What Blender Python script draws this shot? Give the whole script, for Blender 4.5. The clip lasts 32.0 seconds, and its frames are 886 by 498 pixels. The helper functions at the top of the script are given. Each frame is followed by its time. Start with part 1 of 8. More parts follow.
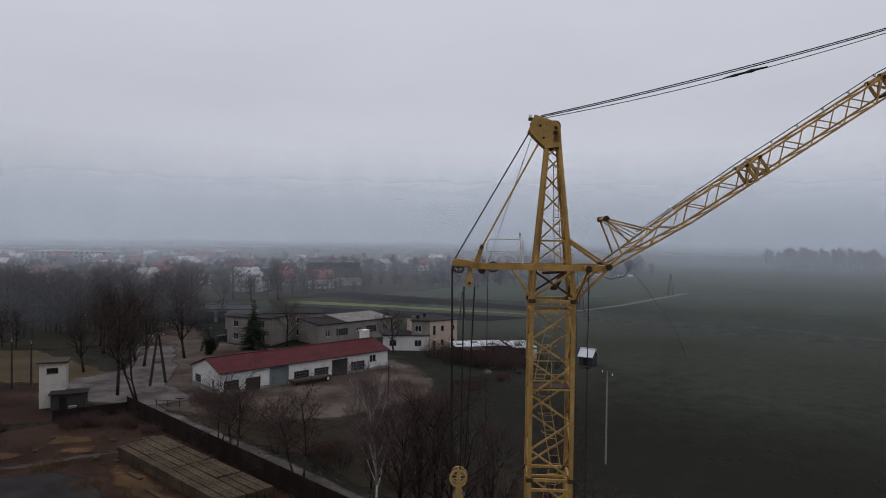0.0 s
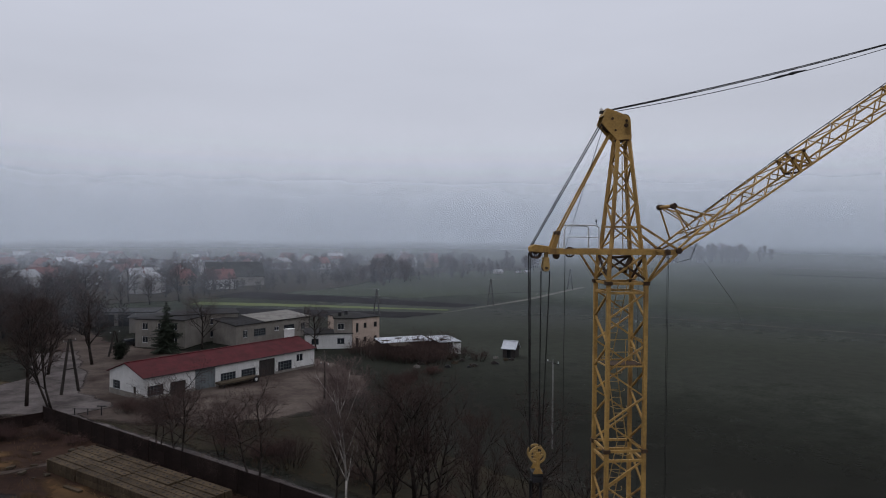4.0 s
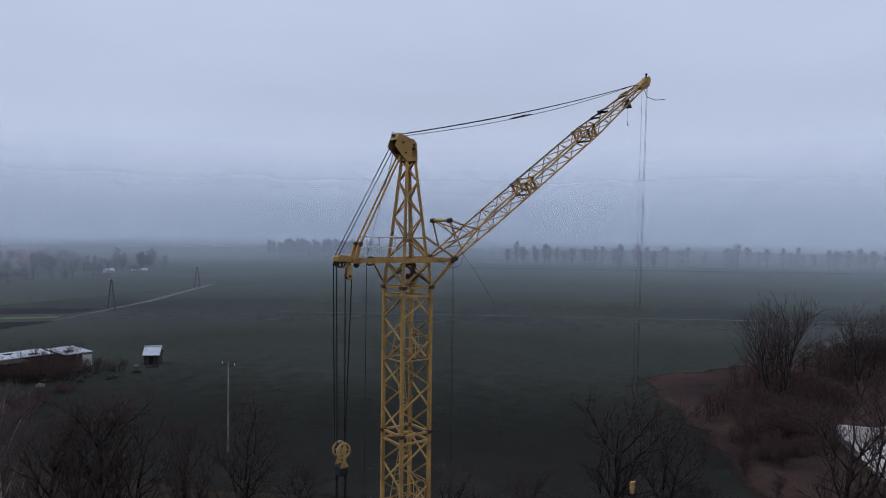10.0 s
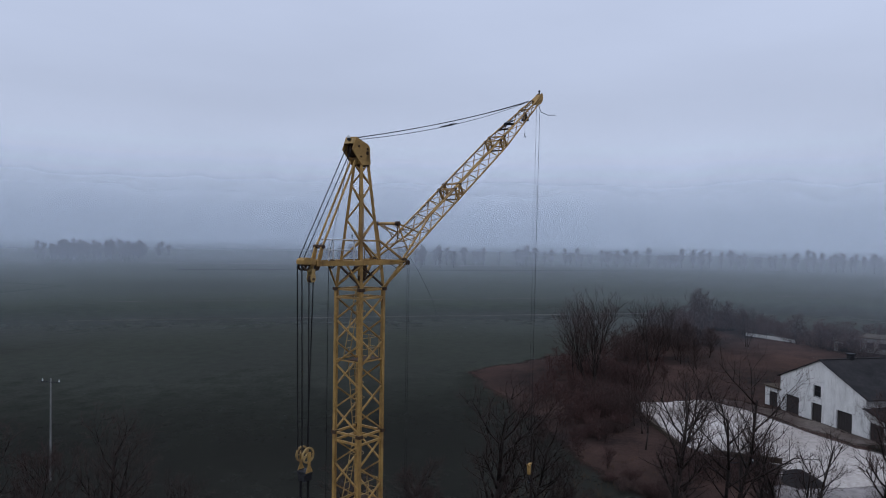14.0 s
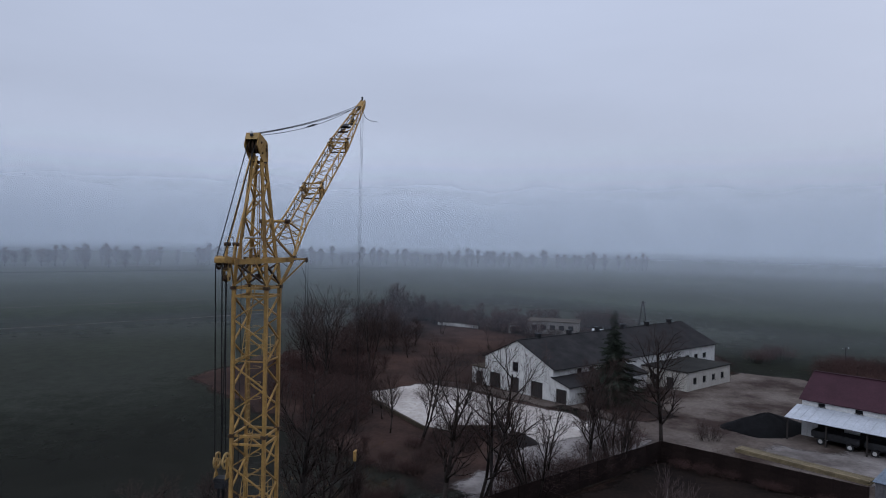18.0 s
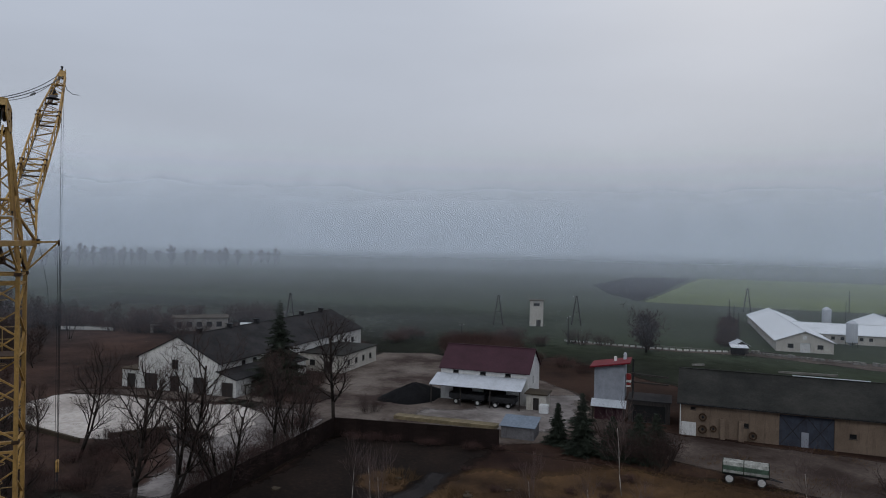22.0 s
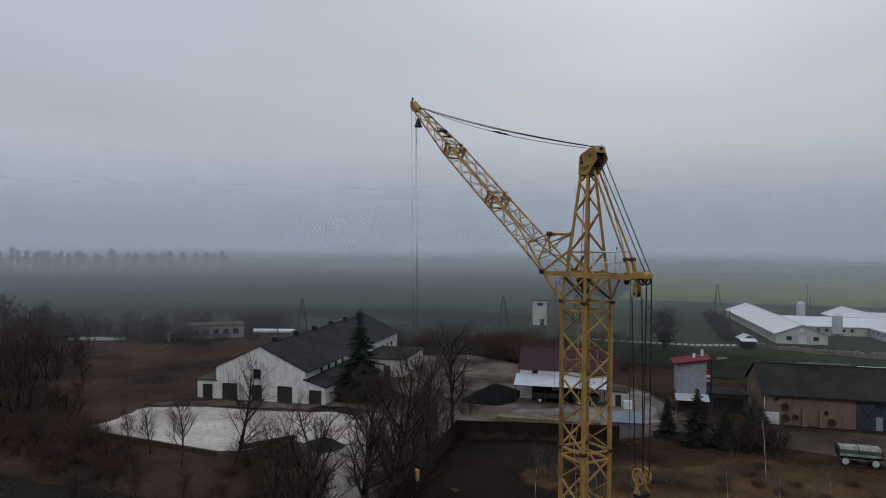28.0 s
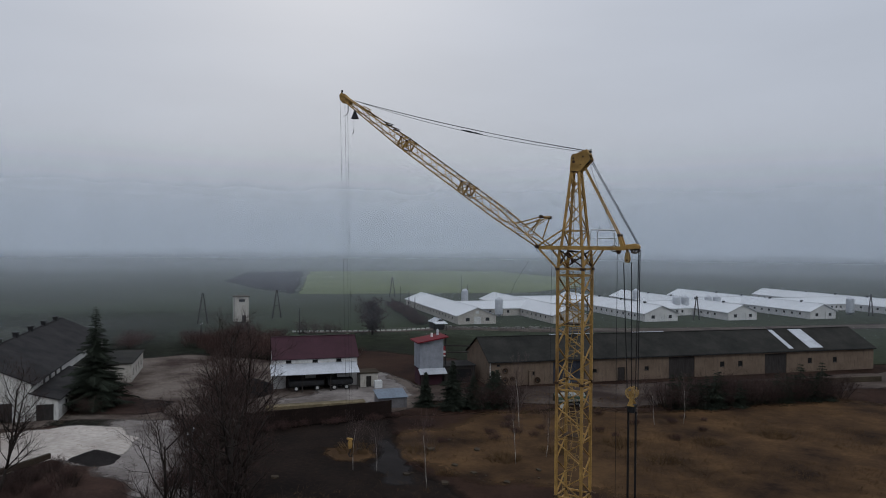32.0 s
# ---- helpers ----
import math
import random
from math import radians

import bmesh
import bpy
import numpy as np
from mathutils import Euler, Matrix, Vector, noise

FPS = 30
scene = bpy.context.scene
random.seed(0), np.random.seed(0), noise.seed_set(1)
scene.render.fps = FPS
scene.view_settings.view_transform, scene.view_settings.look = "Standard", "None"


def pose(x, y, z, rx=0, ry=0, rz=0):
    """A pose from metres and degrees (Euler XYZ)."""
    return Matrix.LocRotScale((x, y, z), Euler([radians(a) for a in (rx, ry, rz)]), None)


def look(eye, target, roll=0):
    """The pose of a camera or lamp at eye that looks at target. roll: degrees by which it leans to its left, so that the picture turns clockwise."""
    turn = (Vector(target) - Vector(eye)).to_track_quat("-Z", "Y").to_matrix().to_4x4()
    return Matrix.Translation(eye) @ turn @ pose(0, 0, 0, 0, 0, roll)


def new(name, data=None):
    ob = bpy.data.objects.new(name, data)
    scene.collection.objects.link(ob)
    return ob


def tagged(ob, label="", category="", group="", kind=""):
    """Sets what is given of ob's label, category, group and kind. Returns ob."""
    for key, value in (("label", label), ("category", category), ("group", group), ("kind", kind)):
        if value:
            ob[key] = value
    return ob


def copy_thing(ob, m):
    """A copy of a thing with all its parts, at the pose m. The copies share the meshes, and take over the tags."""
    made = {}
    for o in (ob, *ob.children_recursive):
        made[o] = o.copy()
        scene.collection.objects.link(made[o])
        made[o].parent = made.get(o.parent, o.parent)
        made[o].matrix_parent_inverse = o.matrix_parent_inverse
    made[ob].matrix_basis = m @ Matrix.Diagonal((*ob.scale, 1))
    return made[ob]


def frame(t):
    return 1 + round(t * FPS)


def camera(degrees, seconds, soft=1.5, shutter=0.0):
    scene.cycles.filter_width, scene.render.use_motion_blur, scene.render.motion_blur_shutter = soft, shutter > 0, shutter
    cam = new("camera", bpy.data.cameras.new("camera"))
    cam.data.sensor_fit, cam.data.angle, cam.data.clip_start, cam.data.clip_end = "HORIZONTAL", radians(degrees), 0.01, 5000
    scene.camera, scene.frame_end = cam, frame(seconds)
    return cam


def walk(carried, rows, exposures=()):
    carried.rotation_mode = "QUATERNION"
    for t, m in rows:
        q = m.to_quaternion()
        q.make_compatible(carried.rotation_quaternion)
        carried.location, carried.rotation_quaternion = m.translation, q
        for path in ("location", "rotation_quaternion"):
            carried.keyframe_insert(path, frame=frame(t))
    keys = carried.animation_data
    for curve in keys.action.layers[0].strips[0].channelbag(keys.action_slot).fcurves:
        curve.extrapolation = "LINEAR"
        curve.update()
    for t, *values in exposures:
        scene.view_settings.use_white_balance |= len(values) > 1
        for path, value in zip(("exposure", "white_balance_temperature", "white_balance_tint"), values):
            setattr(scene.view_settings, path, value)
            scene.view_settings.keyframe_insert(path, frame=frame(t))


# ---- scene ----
cam = camera(66.4, 32.0, 1.0)
PATH = [
    (0, (0.4, 3.286, 25.235), (0.355, 5.285, 25.196), 0.8),
    (0.5, (-0.493, 3.31, 25.113), (-0.538, 5.309, 25.075), 0.9),
    (1, (-1.406, 3.36, 25.03), (-1.45, 5.359, 24.989), 0.9),
    (1.5, (-2.291, 3.26, 24.933), (-2.333, 5.259, 24.891), 0.7),
    (2, (-3.155, 3.207, 24.85), (-3.18, 5.206, 24.809), 0.7),
    (2.5, (-3.935, 3.117, 24.767), (-3.866, 5.115, 24.727), 0.7),
    (4.5, (-6.802, 2.941, 24.771), (-6.464, 4.912, 24.729), 0.4),
    (5, (-7.334, 3.004, 24.831), (-6.908, 4.958, 24.788), 0.4),
    (5.5, (-7.941, 3.041, 24.877), (-7.426, 4.973, 24.834), 0.4),
    (6, (-8.527, 3.001, 24.919), (-7.932, 4.91, 24.875), 0.5),
    (6.5, (-9.11, 3.071, 24.974), (-8.436, 4.953, 24.928), 0.4),
    (7, (-9.696, 3.13, 25.048), (-8.949, 4.985, 25.002), 0.4),
    (7.5, (-10.29, 3.19, 25.102), (-9.455, 5.007, 25.056), 0.5),
    (8, (-10.87, 3.269, 25.127), (-9.944, 5.041, 25.081), 0.5),
    (8.5, (-11.436, 3.452, 25.173), (-10.42, 5.174, 25.127), 0.5),
    (9, (-11.993, 3.661, 25.239), (-10.891, 5.329, 25.193), 0.6),
    (9.5, (-12.612, 3.812, 25.282), (-11.427, 5.422, 25.235), 0.6),
    (10, (-13.182, 4.047, 25.314), (-11.906, 5.586, 25.269), 0.7),
    (10.5, (-13.787, 4.294, 25.333), (-12.419, 5.752, 25.288), 0.8),
    (11, (-14.45, 4.554, 25.377), (-12.995, 5.925, 25.332), 0.8),
    (11.5, (-15.008, 4.942, 25.39), (-13.476, 6.227, 25.348), 0.9),
    (12, (-15.64, 5.472, 25.358), (-14.045, 6.679, 25.32), 0.7),
    (12.5, (-16.359, 5.923, 25.352), (-14.755, 7.117, 25.314), 0.8),
    (13, (-17.015, 6.565, 25.298), (-15.393, 7.734, 25.263), 0.8),
    (13.5, (-17.613, 7.3, 25.306), (-15.97, 8.441, 25.271), 0.8),
    (15.5, (-20.206, 10.592, 25.183), (-18.409, 11.47, 25.161), 0.7),
    (16, (-20.8, 11.605, 25.113), (-18.956, 12.379, 25.094), 0.5),
    (16.5, (-21.402, 12.647, 25.145), (-19.512, 13.299, 25.123), 0.6),
    (17, (-22.036, 13.703, 25.15), (-20.106, 14.229, 25.128), 0.7),
    (17.5, (-22.703, 14.78, 25.149), (-20.74, 15.163, 25.126), 1.0),
    (18, (-23.345, 15.865, 25.148), (-21.357, 16.087, 25.125), 1.1),
    (18.5, (-24.064, 17.008, 25.077), (-22.065, 17.081, 25.058), 1.1),
    (19, (-24.507, 18.337, 25.022), (-22.508, 18.267, 25.004), 1.1),
    (19.5, (-24.813, 19.684, 24.962), (-22.819, 19.527, 24.944), 1.1),
    (20, (-25.125, 21.024, 24.917), (-23.143, 20.76, 24.899), 1.1),
    (20.5, (-25.452, 21.773, 24.907), (-23.504, 21.316, 24.89), 1.2),
    (21, (-25.509, 22.012, 24.827), (-23.624, 21.345, 24.812), 1.2),
    (21.5, (-25.583, 22.028, 24.631), (-23.76, 21.205, 24.617), 1.1),
    (22, (-25.404, 22.119, 24.49), (-23.583, 21.29, 24.475), 1.1),
    (22.5, (-25.104, 22.613, 24.411), (-23.284, 21.785, 24.395), 1.1),
    (23, (-24.772, 23.575, 24.378), (-22.949, 22.753, 24.362), 1.0),
    (23.5, (-24.212, 24.909, 24.499), (-22.387, 24.09, 24.483), 1.0),
    (24, (-23.705, 26.608, 24.643), (-21.879, 25.793, 24.625), 1.0),
    (24.5, (-23.22, 28.516, 24.733), (-21.392, 27.704, 24.716), 0.9),
    (25, (-22.715, 30.688, 24.851), (-20.886, 29.879, 24.835), 0.8),
    (25.5, (-22.049, 32.986, 25.084), (-20.218, 32.182, 25.067), 0.8),
    (27.5, (-18.116, 43.055, 25.5), (-16.331, 42.154, 25.481), 0.6),
    (28, (-17.157, 45.752, 25.424), (-15.438, 44.73, 25.408), 0.5),
    (28.5, (-16.188, 48.133, 25.246), (-14.549, 46.986, 25.232), 0.5),
    (29, (-15.074, 50.652, 25.035), (-13.523, 49.39, 25.023), 0.5),
    (29.5, (-13.868, 53.032, 24.774), (-12.388, 51.687, 24.763), 0.5),
    (30, (-12.577, 55.228, 24.6), (-11.168, 53.809, 24.588), 0.4),
    (30.5, (-11.282, 57.129, 24.481), (-9.956, 55.632, 24.468), 0.5),
    (31, (-10.16, 58.635, 24.44), (-8.911, 57.074, 24.428), 0.5),
    (31.5, (-9.265, 59.924, 24.324), (-8.116, 58.287, 24.311), 0.5),
    (32, (-8.227, 61.231, 24.315), (-7.23, 59.497, 24.303), 0.5),
]
EXPOSURES = [(0.0, 0.03, 6450, 12), (2.5, 0.03, 6450, 12), (4.5, 0.03, 6180, 12), (5.0, 0.03, 6000, 12), (6.0, 0.0, 5680, 13), (13.5, 0.0, 5580, 12), (16.5, -0.05, 5620, 12), (19.0, -0.1, 5760, 11),
             (20.9, -0.19, 6060, 8), (23.0, -0.24, 6080, 8), (32.0, -0.22, 6130, 8)]
walk(cam, [(t, look(eye, target, roll)) for t, eye, target, roll in PATH], EXPOSURES)

# ---- world and light: flat winter overcast ----
world = bpy.data.worlds.new("overcast_sky")
scene.world = world
world.use_nodes = True
wn, wl = world.node_tree.nodes, world.node_tree.links
wn.clear()
w_out = wn.new("ShaderNodeOutputWorld")
w_mix = wn.new("ShaderNodeMixShader")
w_sky = wn.new("ShaderNodeTexSky")
w_sky.sky_type = "NISHITA"
w_sky.sun_disc = False
w_sky.sun_elevation = radians(32)
w_sky.sun_rotation = radians(140)
w_sky.dust_density = 6.0
w_b1 = wn.new("ShaderNodeBackground")
w_b1.inputs["Strength"].default_value = 0.06
w_b2 = wn.new("ShaderNodeBackground")
w_b2.inputs["Strength"].default_value = 1.0
w_tc = wn.new("ShaderNodeTexCoord")
w_sep = wn.new("ShaderNodeSeparateXYZ")
w_ramp = wn.new("ShaderNodeValToRGB")
CLOUD = [(0.0, (0.27, 0.295, 0.33)), (0.02, (0.36, 0.384, 0.422)), (0.05, (0.46, 0.48, 0.525)), (0.10, (0.530, 0.547, 0.598)), (0.20, (0.545, 0.565, 0.625)),
         (0.33, (0.595, 0.615, 0.68)), (0.55, (0.80, 0.82, 0.90)), (1.0, (1.02, 1.04, 1.12))]
while len(w_ramp.color_ramp.elements) < len(CLOUD):
    w_ramp.color_ramp.elements.new(0.5)
for el, (p, c) in zip(w_ramp.color_ramp.elements, CLOUD):
    el.position, el.color = p, (*c, 1)
w_noise = wn.new("ShaderNodeTexNoise")
w_noise.inputs["Scale"].default_value = 2.2
w_noise.inputs["Detail"].default_value = 5
w_map = wn.new("ShaderNodeMapping")
w_map.inputs["Scale"].default_value = (1, 1, 4)
w_mr = wn.new("ShaderNodeMapRange")
w_mr.inputs["To Min"].default_value = 0.90
w_mr.inputs["To Max"].default_value = 1.12
w_mul = wn.new("ShaderNodeVectorMath")
w_mul.operation = "SCALE"
wl.new(w_tc.outputs["Generated"], w_sep.inputs[0])
wl.new(w_sep.outputs["Z"], w_ramp.inputs["Fac"])
wl.new(w_tc.outputs["Generated"], w_map.inputs["Vector"])
wl.new(w_map.outputs[0], w_noise.inputs["Vector"])
wl.new(w_noise.outputs["Fac"], w_mr.inputs["Value"])
wl.new(w_ramp.outputs["Color"], w_mul.inputs[0])
wl.new(w_mr.outputs[0], w_mul.inputs["Scale"])
# the cloud is thinner and brighter low in the north-east
w_dir = wn.new("ShaderNodeVectorMath")
w_dir.operation = "DOT_PRODUCT"
w_dir.inputs[1].default_value = (0.60, 0.80, 0.0)
w_az = wn.new("ShaderNodeMapRange")
w_az.interpolation_type = "SMOOTHSTEP"
w_az.inputs["From Min"].default_value, w_az.inputs["From Max"].default_value = 0.0, 1.0
w_az.inputs["To Min"].default_value, w_az.inputs["To Max"].default_value = 0.0, 0.50
w_el = wn.new("ShaderNodeMapRange")
w_el.interpolation_type = "SMOOTHSTEP"
w_el.inputs["From Min"].default_value, w_el.inputs["From Max"].default_value = 0.0, 0.20
w_el.inputs["To Min"].default_value, w_el.inputs["To Max"].default_value = 1.0, 0.0
w_k = wn.new("ShaderNodeMath")
w_k.operation = "MULTIPLY_ADD"
w_k.inputs[2].default_value = 1.0
w_glow = wn.new("ShaderNodeVectorMath")
w_glow.operation = "SCALE"
wl.new(w_tc.outputs["Generated"], w_dir.inputs[0])
wl.new(w_dir.outputs["Value"], w_az.inputs["Value"])
wl.new(w_sep.outputs["Z"], w_el.inputs["Value"])
wl.new(w_az.outputs[0], w_k.inputs[0])
wl.new(w_el.outputs[0], w_k.inputs[1])
wl.new(w_mul.outputs[0], w_glow.inputs[0])
wl.new(w_k.outputs[0], w_glow.inputs["Scale"])
wl.new(w_glow.outputs[0], w_b2.inputs["Color"])
wl.new(w_sky.outputs["Color"], w_b1.inputs["Color"])
w_mix.inputs[0].default_value = 0.93
wl.new(w_b1.outputs[0], w_mix.inputs[1])
wl.new(w_b2.outputs[0], w_mix.inputs[2])
wl.new(w_mix.outputs[0], w_out.inputs[0])

sun_data = bpy.data.lights.new("sun", "SUN")
sun_data.energy, sun_data.angle, sun_data.color = 0.55, radians(25), (1.0, 0.97, 0.93)
sun = new("sun", sun_data)
sun.matrix_world = look((-60, 40, 80), (20, -10, 0))


# ---- materials ----
def mat(name, col, rough=0.8, metal=0.0, var=0.3, scale=1.5, fine=18.0, bump=0.15, col2=None, stain=None, stain_amt=0.5, stretch=(1, 1, 1), rnd=0.0, spec=0.2, hard=0.18, thin=False):
    m = bpy.data.materials.new(name)
    m.use_nodes = True
    n, l = m.node_tree.nodes, m.node_tree.links
    p = n["Principled BSDF"]
    p.inputs["Roughness"].default_value = rough
    p.inputs["Metallic"].default_value = metal
    p.inputs["Specular IOR Level"].default_value = spec
    tc = n.new("ShaderNodeTexCoord")
    mp = n.new("ShaderNodeMapping")
    mp.inputs["Scale"].default_value = stretch
    l.new(tc.outputs["Object"], mp.inputs["Vector"])

    def noise_tex(sc, detail=6, vec=mp):
        t = n.new("ShaderNodeTexNoise")
        t.inputs["Scale"].default_value = sc
        t.inputs["Detail"].default_value = detail
        t.inputs["Roughness"].default_value = 0.65
        l.new(vec.outputs[0], t.inputs["Vector"])
        return t

    def mixc(fac, a, b):
        x = n.new("ShaderNodeMix")
        x.data_type = "RGBA"
        l.new(fac, x.inputs[0])
        for sock, val in ((x.inputs[6], a), (x.inputs[7], b)):
            if isinstance(val, tuple):
                sock.default_value = (*val, 1)
            else:
                l.new(val, sock)
        return x.outputs[2]

    def ramped(fac, lo, hi):
        r = n.new("ShaderNodeMapRange")
        r.inputs["From Min"].default_value, r.inputs["From Max"].default_value = lo, hi
        l.new(fac, r.inputs["Value"])
        return r.outputs[0]

    big = noise_tex(scale)
    small = noise_tex(fine, 4)
    lo = tuple(c * (1 - var) for c in col)
    hi = col2 or tuple(min(0.95, c * (1 + var)) for c in col)
    c1 = mixc(ramped(big.outputs["Fac"], 0.5 - hard, 0.5 + hard), lo, hi)
    c2 = n.new("ShaderNodeMix")
    c2.data_type, c2.blend_type = "RGBA", "MULTIPLY"
    c2.inputs[0].default_value = 0.55
    g = n.new("ShaderNodeMapRange")
    g.inputs["From Min"].default_value, g.inputs["From Max"].default_value = 0.3, 0.7
    g.inputs["To Min"].default_value, g.inputs["To Max"].default_value = 0.55, 1.25
    l.new(small.outputs["Fac"], g.inputs["Value"])
    l.new(c1, c2.inputs[6])
    l.new(g.outputs[0], c2.inputs[7])
    res = c2.outputs[2]
    if stain:
        sm = n.new("ShaderNodeMapping")
        sm.inputs["Scale"].default_value = (1.3, 1.3, 0.22)
        l.new(tc.outputs["Object"], sm.inputs["Vector"])
        st = noise_tex(1.7, 7, sm)
        k = n.new("ShaderNodeMath")
        k.operation = "MULTIPLY"
        k.inputs[1].default_value = stain_amt
        l.new(ramped(st.outputs["Fac"], 0.52, 0.72), k.inputs[0])
        res = mixc(k.outputs[0], res, stain)
    if rnd:
        oi = n.new("ShaderNodeObjectInfo")
        r = n.new("ShaderNodeMapRange")
        r.inputs["To Min"].default_value, r.inputs["To Max"].default_value = 1 - rnd, 1 + rnd
        l.new(oi.outputs["Random"], r.inputs["Value"])
        v = n.new("ShaderNodeVectorMath")
        v.operation = "SCALE"
        l.new(res, v.inputs[0])
        l.new(r.outputs[0], v.inputs["Scale"])
        res = v.outputs[0]
    l.new(res, p.inputs["Base Color"])
    if thin:
        # ragged rim of a ground cover, where it gives way to what lies below
        at = n.new("ShaderNodeAttribute")
        at.attribute_name = "thin"
        e1, e2 = noise_tex(0.22, 5), noise_tex(1.6, 3)
        e3 = n.new("ShaderNodeMix")
        e3.inputs[0].default_value = 0.35
        l.new(e1.outputs["Fac"], e3.inputs[2])
        l.new(e2.outputs["Fac"], e3.inputs[3])
        e4 = n.new("ShaderNodeMath")
        e4.operation = "ADD"
        l.new(at.outputs["Fac"], e4.inputs[0])
        l.new(e3.outputs[0], e4.inputs[1])
        e5 = n.new("ShaderNodeMapRange")
        e5.inputs["From Min"].default_value, e5.inputs["From Max"].default_value = (0.60, 1.40) if thin == "wide" else (0.86, 1.14)
        e5.inputs["To Min"].default_value, e5.inputs["To Max"].default_value = 1.0, 0.0
        l.new(e4.outputs[0], e5.inputs["Value"])
        l.new(e5.outputs[0], p.inputs["Alpha"])
    if bump:
        b = n.new("ShaderNodeBump")
        b.inputs["Strength"].default_value = bump
        b.inputs["Distance"].default_value = 0.05
        l.new(small.outputs["Fac"], b.inputs["Height"])
        l.new(b.outputs[0], p.inputs["Normal"])
    return m


